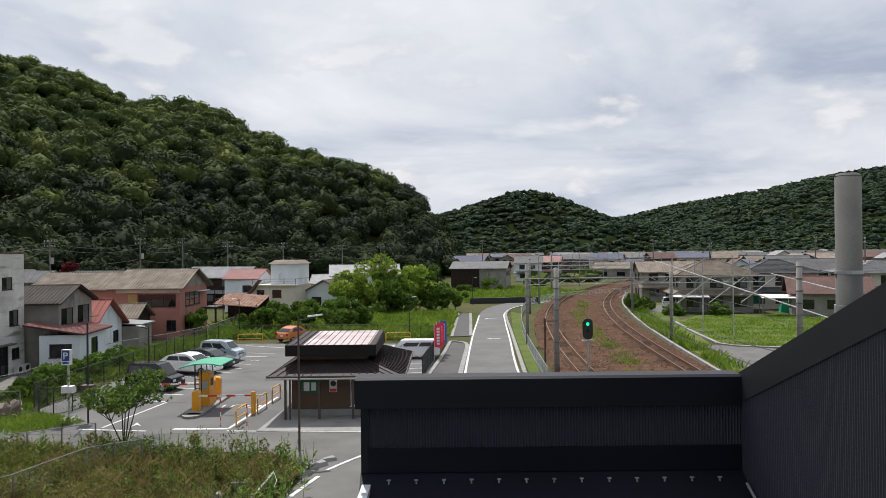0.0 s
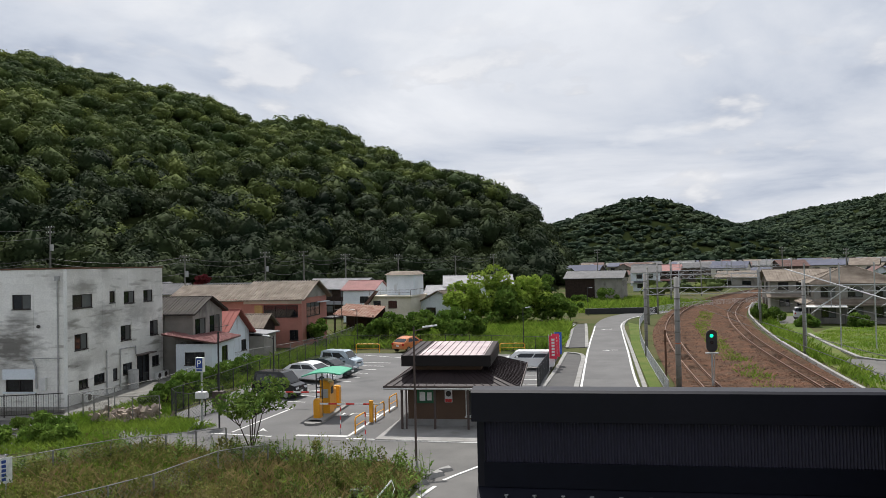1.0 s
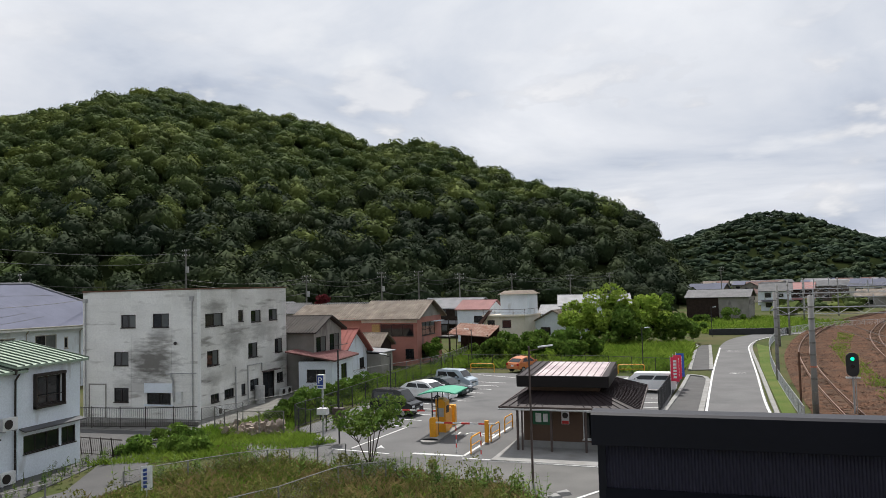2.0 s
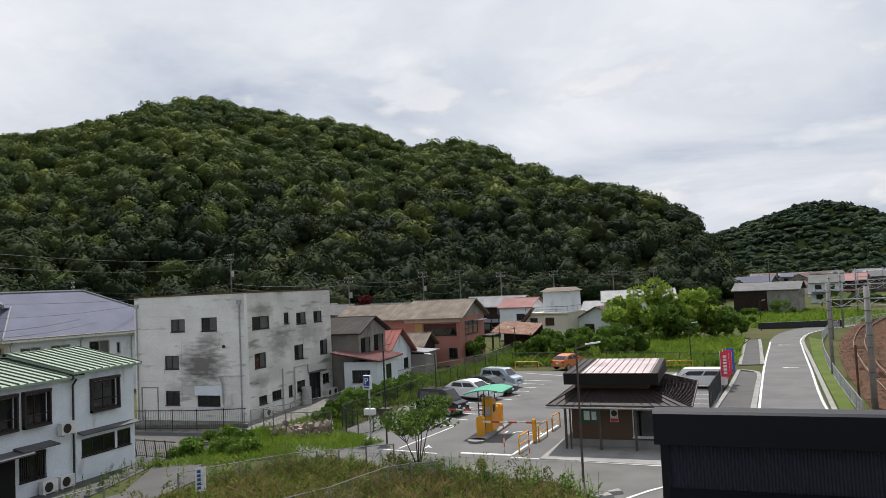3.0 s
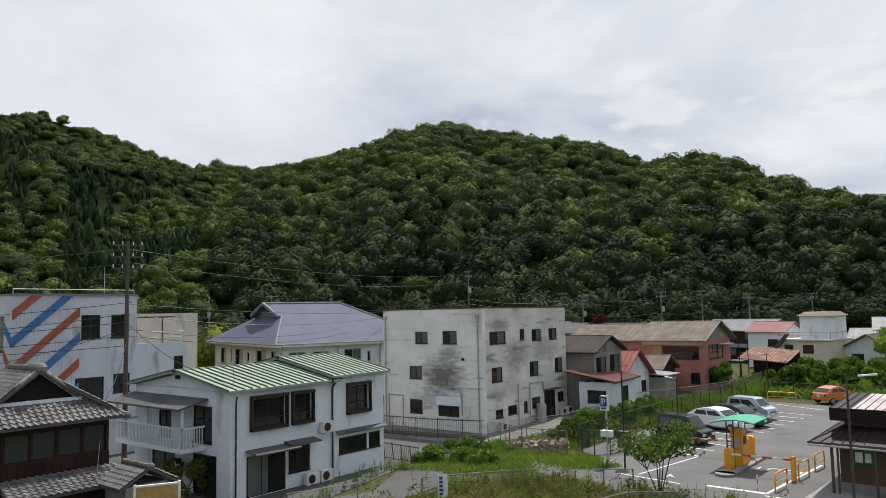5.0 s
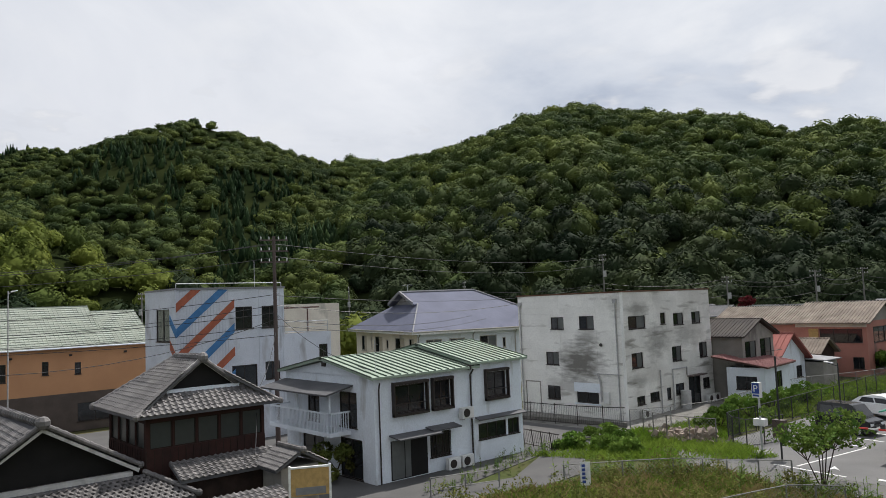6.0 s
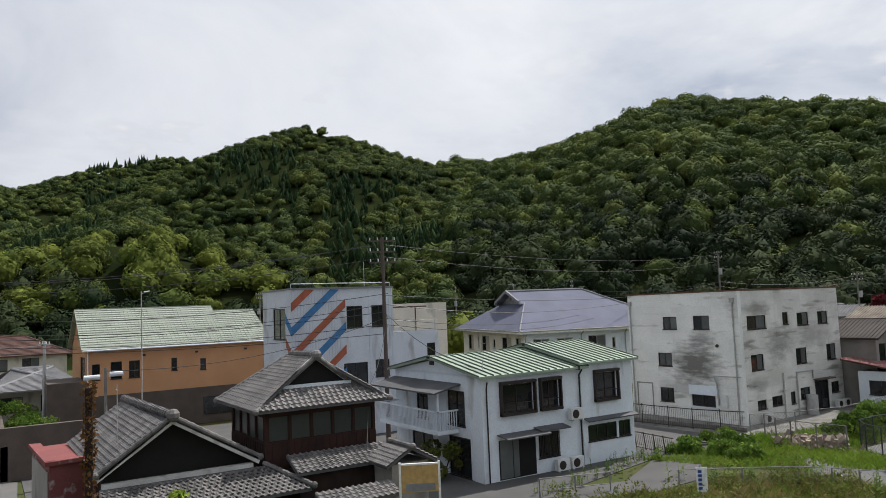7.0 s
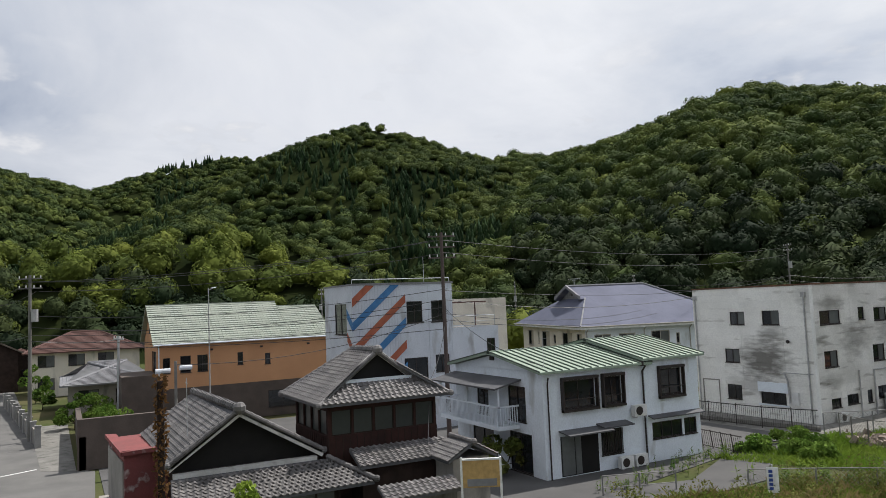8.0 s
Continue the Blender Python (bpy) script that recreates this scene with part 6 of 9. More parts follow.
part("roof_rail", Geo().path([(5.3, -0.2, 5.0), (11.9, -0.2, 5.0), (11.9, 7, 5.0)], 0.03).path([(5.3, -0.2, 4.6), (11.9, -0.2, 4.6)], 0.02).path([(5.3, -0.2, 4.1), (5.3, -0.2, 5.0)], 0.03).path([(11.9, -0.2, 4.1), (11.9, -0.2, 5.0)], 0.03), FRAMEDARK, ww)
part("outside_stairs", Geo().hexa([(4.0, -0.8, 2.2), (4.6, -0.8, 2.2), (4.6, -0.1, 2.2), (4.0, -0.1, 2.2), (6.4, -0.8, 4.9), (6.8, -0.8, 4.9), (6.8, -0.1, 4.9), (6.4, -0.1, 4.9)]), REDBROWN, ww)
fb = thing("factory", "long dark gabled factory with a grey roof", "factory", 1.5, 166, 0, -12)
block(fb, 12.5, 9, 4.9, GREYWALL, {"right": [(k, k + 0.9, 3.2, 4.3) for k in (0.8, 2.6, 4.4, 6.2)]})
part("dark_front", Geo().box(-0.03, 6.5, -0.05, -0.01, 0, 4.9), DARKWOOD, fb)
gable(fb, 0, 12.5, 0, 9, 4.9, 1.5, GREYROOF, DARKWOOD, "x", over=0.4, rib=0.6, ribw=0.1, ribh=0.05)


def village_house(x, y, rot, w, d, h, rise, wall, roof, rs):
    """A plain far house with gabled roof, verges and windows on two sides."""
    t = thing("village_house", "village house with pale walls and a %s roof" % {"GR": "grey tiled", "BR": "brown tiled", "PA": "pale grey", "RD": "faded red"}[roof[0]], "house", x, y, 0, rot, "houses in the valley")
    part("wall", Geo().box(0, w, 0, d, 0, h), wall, t)
    gable(t, 0, w, 0, d, h, rise, roof[1], wall, "x", over=0.5, rib=0.45 if math.hypot(x, y) < 190 else 0, ribw=0.12, ribh=0.05)
    for side, L in (("front", w), ("right", d), ("left", d)):
        pl = placer(side, w, d)
        for fl in range(2 if h > 4.3 else 1):
            for k in range(max(1, int(L / 3.2))):
                u = 0.8 + k * 3.0 + rs.uniform(0, 0.5)
                if u + 1.6 < L:
                    g = Geo()
                    pbox(g, pl, u, u + 1.5, -0.04, 0.0, 0.9 + fl * 2.6, 2.1 + fl * 2.6)
                    wn_ = part("window", g, FRAMEDARK, t)
                    g = Geo()
                    pbox(g, pl, u + 0.06, u + 1.44, -0.052, -0.041, 0.96 + fl * 2.6, 2.04 + fl * 2.6)
                    part("pane", g, GLASS, wn_)
    if h > 4.3:
        part("lower_roof", Geo().hexa([(-0.6, -1.2, 2.3), (w + 0.6, -1.2, 2.3), (w + 0.6, 0, 2.75), (-0.6, 0, 2.75), (-0.6, -1.2, 2.42), (w + 0.6, -1.2, 2.42), (w + 0.6, 0, 2.87), (-0.6, 0, 2.87)]), roof[1], t)


def hip_house(x, y, rot, w, d, h, rise, wall, roof, label, skirt=True):
    """A house with a hipped tile roof in courses, a skirt roof over the ground floor, windows on three sides."""
    t = thing("hipped_house", label, "house", x, y, 0, rot, "houses in the valley")
    wins = {}
    for side, L in (("front", w), ("right", d), ("left", d)):
        wins[side] = [(u, u + 1.7, zz, zz + 1.3) for zz in ([0.8, 3.4] if h > 4.3 else [0.9]) for u in np.arange(0.8, L - 2.0, 3.1)]
    block(t, w, d, h, wall, wins, pane=[GLASS, FROST])

    def hip(x0, x1, y0, y1, z0, z1, inset_x, inset_y):
        A, B, C, D = (x0, y0, z0), (x1, y0, z0), (x1, y1, z0), (x0, y1, z0)
        a, b, c, e = (x0 + inset_x, y0 + inset_y, z1), (x1 - inset_x, y0 + inset_y, z1), (x1 - inset_x, y1 - inset_y, z1), (x0 + inset_x, y1 - inset_y, z1)
        for q in ((A, B, b, a), (B, C, c, b), (C, D, e, c), (D, A, a, e)):
            r_ = part("roof", Geo().slab([p for i, p in enumerate(q) if (Vector(p) - Vector(q[i - 1])).length > 0.05], 0.12), roof, t)
            g = Geo()
            lo0, lo1, hi1, hi0 = map(Vector, q)
            n = max(2, int((hi0 - lo0).length / 0.42))
            for k in range(n):
                p, q2 = lo0.lerp(hi0, k / n), lo1.lerp(hi1, k / n)
                g.rod(p + Vector((0, 0, 0.03)), q2 + Vector((0, 0, 0.03)), 0.035, n=4)
            part("tile_course", g, roof, r_)
        g = Geo()
        for p, q in ((A, a), (B, b), (C, c), (D, e)):
            g.rod(p, q, 0.12, n=6)
        if (Vector(b) - Vector(a)).length > 0.1:
            g.rod(a, b, 0.16, n=6)
        part("ridge", g, roof, t)

    hip(-0.7, w + 0.7, -0.7, d + 0.7, h - 0.15, h + rise, d / 2 + 0.7, d / 2 + 0.7)
    if skirt and h > 4.3:
        hip(-1.2, w + 1.2, -1.2, d + 1.2, 2.45, 3.05, 1.3, 1.3)


rs_ = random.Random(11)
WALLS = [HOUSEWHITE, CREAM, GREYWALL, HOUSEWHITE, DARKWOOD]
ROOFS = [("GR", GREYROOF), ("GR", GREYROOF), ("BR", TILE_OLD), ("PA", PALEROOF), ("BR", REDBROWN), ("RD", PINKROOF)]
spots_ = []
# houses along the hill foot, and in the right-hand valley
for k in range(34):
    az = rs_.uniform(8, 34)
    spots_.append((az, rs_.uniform(100, 150)))
for k in range(10):
    spots_.append((rs_.uniform(-9, 7), rs_.uniform(180, 300)))
for k in range(56):
    spots_.append((rs_.uniform(-40, -4), rs_.uniform(190, 520)))
for k in range(16):
    spots_.append((rs_.uniform(78, 98), rs_.uniform(84, 130)))
placed = [(-28, 111), (-101, 3), (-97, -1), (-80, 5), (37, 104), (50, 103), (46, 96)]
for az, d in spots_:
    x, y = polar(az, d)
    if any(math.hypot(x - p, y - q) < 11.5 for p, q in placed) or height(np.array([x]), np.array([y]))[0] > 1.2:
        continue
    if -44 < x < -10 and 72 < y < 104 or abs(x - np.interp(y, TRACK1[:, 1], TRACK1[:, 0]) - 4) < 16 or abs(x - np.interp(y, LANE[:, 1], LANE[:, 0])) < 9 and y < 150 or y < 8 and x > -76 or -90 < x < -70 and 4 < y < 24 or (-12 < x < 16 and 95 < y < 180) or -7.5 < y < -0.5:
        continue
    placed.append((x, y))
    two = rs_.random() < 0.5
    village_house(x, y, rs_.choice((0, 8, -15, 80, 95, -8)), rs_.uniform(7, 11), rs_.uniform(5.5, 7.5), (5.0 if two else 3.0) + (0.4 if d > 150 else 0), rs_.uniform(1.3, 1.9), rs_.choice(WALLS), rs_.choice(ROOFS), rs_)
hip_house(32.5, 100.5, -10, 9.5, 8.0, 5.3, 1.9, GREYWALL, TILE_OLD, "large two-storey house with weathered hipped tile roofs")
hip_house(43.5, 105.0, -10, 9.5, 8.0, 5.3, 1.7, CREAM, GREYROOF, "two-storey house with cream walls and a grey hipped roof")
hip_house(58.0, 104.0, -10, 13, 9, 5.2, 1.5, CREAM, PALEROOF, "long two-storey house with a pale hipped roof")
for x, y, rot, w, d, h, rise, wl_, rf in ((44.5, 93.5, -20, 9, 7, 3.0, 1.9, GREYWALL, ROOFS[4]), (53, 118, -6, 11, 8, 5.2, 1.6, HOUSEWHITE, ROOFS[0]), (33, 122, -6, 11, 8, 5.0, 1.6, GREYWALL, ROOFS[2])):
    village_house(x, y, rot, w, d, h, rise, wl_, rf, rs_)
for x, y, w, d, z in ((40.5, 93.0, 4.0, 3.0, 2.3), (30.5, 98.5, 5.0, 2.6, 2.2)):
    t = thing("carport", "low open carport with a white sheet roof", "carport", x, y, 0, -15)
    part("roof", Geo().hexa([(0, 0, z), (w, 0, z), (w, d, z + 0.3), (0, d, z + 0.3), (0, 0, z + 0.08), (w, 0, z + 0.08), (w, d, z + 0.38), (0, d, z + 0.38)]), WHITEPLASTIC, t)
    for px_ in (0.1, w - 0.1):
        for py_ in (0.1, d - 0.1):
            part("post", Geo().box(px_ - 0.05, px_ + 0.05, py_ - 0.05, py_ + 0.05, 0, z + 0.05), CONC_DARK, t)
hip_house(-96, -3.2, 90, 11.5, 8.5, 5.2, 2.0, CREAM, REDBROWN, "two-storey pale house with a dark brown hipped roof", False)
hip_house(-75.5, 0.6, 90, 7.0, 10.5, 2.9, 1.5, GREYWALL, PALEROOF, "low house with a shiny grey hipped tile roof")
for x, y, rot, w, d, h, rise, wl_, rf in ((-100, 10, 90, 10, 7, 5.0, 1.5, HOUSEWHITE, ROOFS[3]), (-118, -2.0, 0, 10, 7, 5.2, 1.5, GREYWALL, ROOFS[0]), (-110, -18, 0, 10, 7, 5.2, 1.5, HOUSEWHITE, ROOFS[2])):
    village_house(x, y, rot, w, d, h, rise, wl_, rf, rs_)


def far_house(x, y, rot, w, d, h, rise, wall, roof, rs):
    """A house deep in the valley: walls, gabled roof with eaves, windows on the side that shows."""
    t = thing("village_house", "small far house with %s walls under a %s roof" % ({CREAM: "cream"}.get(wall, "grey"), roof[0]), "house", x, y, 0, rot, "houses deep in the valley")
    part("wall", Geo().extrude([(0, 0), (d, 0), (d, h), (d / 2, h + rise - 0.1), (0, h)], "x", 0, w), wall, t)
    k = rise / (d / 2)
    prof = [(-0.5, h - 0.5 * k), (d / 2, h + rise), (d + 0.5, h - 0.5 * k), (d + 0.5, h - 0.5 * k + 0.2), (d / 2, h + rise + 0.2), (-0.5, h - 0.5 * k + 0.2)]
    part("roof", Geo().extrude(prof, "x", -0.45, w + 0.45), roof[1], t)
    for fl in range(2 if h > 4.3 else 1):
        for u in (w * 0.15, w * 0.6):
            part("window", Geo().box(u, u + w * 0.2, -0.05, 0.0, 0.9 + 2.6 * fl, 2.1 + 2.6 * fl), GLASS, t)


FAR_ROOFS = [("dark grey", GREYROOF), ("dark grey", GREYROOF), ("brown", TILE_OLD), ("pale grey", PALEROOF), ("slate", SLATE), ("red-brown", REDBROWN), ("slate", SLATE)]
for k in range(900):
    if len(placed) > 250:
        break
    az, d = rs_.uniform(-38, 5), rs_.uniform(15, 29) ** 2
    x, y = polar(az, d)
    if height(np.array([x]), np.array([y]))[0] > 2.5 or any(math.hypot(x - p, y - q) < 13 for p, q in placed):
        continue
    if y < 260 and abs(x - np.interp(y, TRACK1[:, 1], TRACK1[:, 0]) - 4) < 18 or (-12 < x < 24 and y < 190):
        continue
    placed.append((x, y))
    far_house(x, y, rs_.choice((0, 10, -15, 25, 80, -25)), rs_.uniform(8, 14), rs_.uniform(6, 9), rs_.choice((3.2, 5.4, 5.6)), rs_.uniform(1.4, 2.2), rs_.choice((CREAM, GREYWALL, GREYWALL, CREAM, BROWNTILE)), rs_.choice(FAR_ROOFS), rs_)
solid("green_net", Geo().hexa([(44.5, 96.6, 0), (49.5, 96.6, 0), (49.5, 97.4, 0), (44.5, 97.4, 0), (44.8, 96.9, 1.6), (49.2, 96.9, 1.3), (49.2, 97.1, 1.3), (44.8, 97.1, 1.6)]), NETGREEN, "green net draped over garden rows beside the field", "net")

# ---- car park: waiting room ----
# roof metal with the sheen of sky and sun put into its pale base
SHEEN_PANEL = mat("sheen_panel_metal", (0.42, 0.36, 0.36), (0.26, 0.21, 0.22), rough=0.5, metal=0.7, scale=0.9, fine=8, bump=0.02)
sh = thing("waiting_room", "small brown car park building with standing-seam metal roofs", "building", -8.4, 37.6, 0, 0)
solid("apron", poly([(-9.2, 35.3), (-2.6, 35.0), (-2.6, 46.5), (-8.6, 46.5)], 0.06, 0.08), CONCRETE, "pale concrete apron under the waiting room", "pavement", "structure")
block(sh, 5.0, 7.2, 2.5, BROWNWALL, {"front": [(3.1, 4.3, 0.55, 1.95, 1)]}, x0=0.25, y0=0.9, z0=0.06, frame=SIGNWHITE, lid=False)
part("plinth", Geo().box(0.2, 5.3, 0.85, 8.15, 0.03, 0.4), CONCRETE, sh)
part("roof", Geo().hexa([(-0.75, -0.35, 2.32), (6.3, -0.35, 2.32), (6.3, 8.6, 2.32), (-0.75, 8.6, 2.32), (0.45, 1.3, 2.95), (4.2, 1.3, 2.95), (4.2, 7.6, 2.95), (0.45, 7.6, 2.95)]), BROWNROOF, sh, "dark brown standing-seam lower roof")
part("seam", ribs((-0.75, -0.35, 2.33), (6.3, -0.35, 2.33), (4.2, 1.3, 2.96), (0.45, 1.3, 2.96), 0.42, 0.022, 0.03), BROWNROOF, sh)
part("seam", ribs((6.3, -0.35, 2.33), (6.3, 8.6, 2.33), (4.2, 7.6, 2.96), (4.2, 1.3, 2.96), 0.42, 0.03, 0.05), BROWNROOF, sh)
part("fascia", Geo().box(-0.78, 6.33, -0.40, -0.35, 2.18, 2.36).box(6.3, 6.35, -0.4, 8.6, 2.18, 2.36).box(-0.8, -0.75, -0.4, 8.6, 2.18, 2.36), BROWNPOST, sh)
part("gutter", Geo().rod((-0.8, -0.46, 2.22), (6.2, -0.46, 2.22), 0.05), PIPE, sh)
part("clerestory", Geo().box(0.45, 4.2, 1.3, 6.0, 2.8, 3.45), BROWNWALL, sh)
up_ = Geo().hexa([(0.0, 0.75, 3.4), (4.7, 0.75, 3.4), (4.7, 6.4, 3.55), (0.0, 6.4, 3.55), (0.0, 0.75, 3.78), (4.7, 0.75, 3.78), (4.7, 6.4, 3.95), (0.0, 6.4, 3.95)])
part("upper_roof", up_, BROWNROOF, sh, "flat upper metal roof with a dark fascia")
part("fascia", Geo().box(-0.03, 4.73, 0.70, 0.748, 3.22, 3.80).box(4.702, 4.75, 0.75, 6.4, 3.24, 3.82).box(-0.05, -0.002, 0.75, 6.4, 3.24, 3.82), FASCIA, sh, "deep dark fascia of the upper roof")
# inset panel whose pale colour paints the roof's sheen
part("roof_panel", Geo().hexa([(0.9, 0.8, 3.79), (4.4, 0.8, 3.79), (4.4, 6.2, 3.955), (0.9, 6.2, 3.955), (0.9, 0.8, 3.80), (4.4, 0.8, 3.80), (4.4, 6.2, 3.965), (0.9, 6.2, 3.965)]), SHEEN_PANEL, sh, "pale metal roof panels with sky sheen in their colour")
part("seam", ribs((0.0, 0.75, 3.79), (4.7, 0.75, 3.79), (4.7, 6.4, 3.96), (0.0, 6.4, 3.96), 0.36, 0.022, 0.035), BROWNROOF, sh)
for x in (0.1, 1.85, 3.6, 5.5):
    part("post", Geo().box(x - 0.055, x + 0.055, -0.02, 0.09, 0.06, 2.3), BROWNPOST, sh)
part("post", Geo().box(0.3, 0.38, -0.02, 0.07, 0.06, 2.3), BROWNPOST, sh)
nb = part("notice_board", Geo().box(0.75, 1.75, 0.82, 0.9, 1.25, 2.0), SIGNGREEN, sh, "green notice board with white papers")
part("paper", Geo().box(0.9, 1.2, 0.80, 0.82, 1.38, 1.85), SIGNWHITE, nb)
part("paper", Geo().box(1.3, 1.55, 0.80, 0.82, 1.4, 1.82), SIGNWHITE, nb)
sg = part("sign", Geo().box(2.25, 2.65, 0.86, 0.9, 1.3, 2.0), SIGNWHITE, sh, "white no-smoking style sign with a red band")
part("sign_band", Geo().box(2.27, 2.63, 0.845, 0.86, 1.32, 1.48), REDPAINT, sg)
part("sign_ring", Geo().rod((2.45, 0.86, 1.75), (2.45, 0.85, 1.75), 0.15, n=16), FRAMEDARK, sg)
part("bicycle_rack", Geo().path([(5.0, 1.2, 0.1), (5.0, 1.2, 0.9), (5.2, 2.2, 0.9), (5.2, 2.2, 0.1)], 0.03).box(5.0, 5.2, 1.0, 1.2, 0.1, 1.6), BLACK, sh)

# pay machines and barriers
solid("kerb_island", Geo().box(-14.0, -13.0, 38.6, 44.0, 0, 0.15).rod((-13.5, 38.6, 0), (-13.5, 38.6, 0.15), 0.5, n=16), CONCRETE, "pale raised island under the pay machines", "kerb", "structure")
pm = thing("pay_machine", "yellow car park pay machine on the island", "pay machine", -13.55, 41.2, 0.15, 0)
part("cabinet", Geo().extrude([(-0.3, 0), (0.3, 0), (0.3, 1.75), (0.1, 1.9), (-0.3, 1.9)], "y", -0.4, 0.4), YELLOW, pm)
part("screen", Geo().box(0.3, 0.33, -0.2, 0.2, 1.1, 1.5), BLACK, pm)
part("slot_panel", Geo().box(-0.2, 0.2, -0.43, -0.4, 0.9, 1.4), STEEL, pm)
for y, hh, nm in ((39.7, 1.05, "barrier_box"), (43.3, 1.2, "barrier_box"), (42.3, 1.25, "ticket_machine")):
    b = thing(nm, "yellow enamelled barrier cabinet on the island", "barrier", -13.6, y, 0.15, 0)
    part("cabinet", Geo().extrude([(-0.2, 0), (0.2, 0), (0.2, hh - 0.08), (0.14, hh), (-0.14, hh), (-0.2, hh - 0.08)], "y", -0.2, 0.2), YELLOW, b)
    part("cover_plate", Geo().box(-0.16, 0.16, -0.215, -0.2, 0.15, hh - 0.3), YELLOW, b)
    if nm == "barrier_box":
        d = 1 if y < 41 else -1
        for k in range(7):
            part("arm_section", Geo().box(d * (0.2 + k * 0.5), d * (0.7 + k * 0.5), -0.28, -0.24, 0.78, 0.87), REDPAINT if k % 2 else SIGNWHITE, b)
cn = thing("canopy", "green curved canopy on black posts over the pay machine", "canopy", -13.5, 41.2, 0.15, 0)
g = Geo()
for k in range(7):
    t = (k / 6 - 0.5)
    g.v += [(2.3 * t, -1.25, 2.5 - 0.7 * t * t + 0.12 * t), (2.3 * t, 1.25, 2.5 - 0.7 * t * t + 0.12 * t), (2.3 * t, -1.25, 2.44 - 0.7 * t * t + 0.12 * t), (2.3 * t, 1.25, 2.44 - 0.7 * t * t + 0.12 * t)]
for k in range(6):
    a = 4 * k
    g.f += [(a, a + 4, a + 5, a + 1), (a + 2, a + 3, a + 7, a + 6), (a, a + 2, a + 6, a + 4), (a + 1, a + 5, a + 7, a + 3)]
part("roof_sheet", g, GREENCAN, cn)
for x, y in ((-0.35, -1.0), (0.0, -1.0), (-0.35, 1.0), (0.0, 1.0)):
    part("post", Geo().rod((x, y, 0), (x, y, 2.4), 0.035), BLACK, cn)
for z in (0.6, 1.1, 1.6, 2.1):
    part("crossbar", Geo().rod((-0.35, -1.0, z), (0.0, -1.0, z), 0.02), BLACK, cn)


def u_rail(x, y, rot, w=1.3, h=0.85, m=YELLOW):
    t = thing("hoop_barrier", "yellow tubular hoop barrier on the asphalt", "barrier", x, y, 0, rot, "hoop barriers")
    part("hoop", Geo().path([(-w / 2, 0, 0), (-w / 2, 0, h - 0.12), (-w / 2 + 0.12, 0, h), (w / 2 - 0.12, 0, h), (w / 2, 0, h - 0.12), (w / 2, 0, 0)], 0.04, 8), m, t)
    part("middle_bar", Geo().rod((-w / 2, 0, h * 0.5), (w / 2, 0, h * 0.5), 0.025), m, t)


for x, y, r in ((-10.45, 37.2, 85), (-10.15, 40.2, 85), (-10.0, 42.9, 85), (-19.0, 70.9, 0), (-12.8, 71.2, 0), (-4.6, 71.0, 5)):
    u_rail(x, y, r, 1.5 if y < 60 else 2.4)
b = thing("barrier_post", "yellow post that takes the barrier arm", "barrier", -10.4, 39.3, 0)
part("post", Geo().box(-0.1, 0.1, -0.1, 0.1, 0, 1.2), YELLOW, b)
for x, y in ((-11.4, 36.8), (-9.75, 35.6)):
    b = thing("striped_pole", "red and white striped marker pole", "pole", x, y, 0)
    for k in range(6):
        part("band", Geo().rod((0, 0, 0.22 * k), (0, 0, 0.22 * k + 0.22), 0.03), REDPAINT if k % 2 else SIGNWHITE, b)

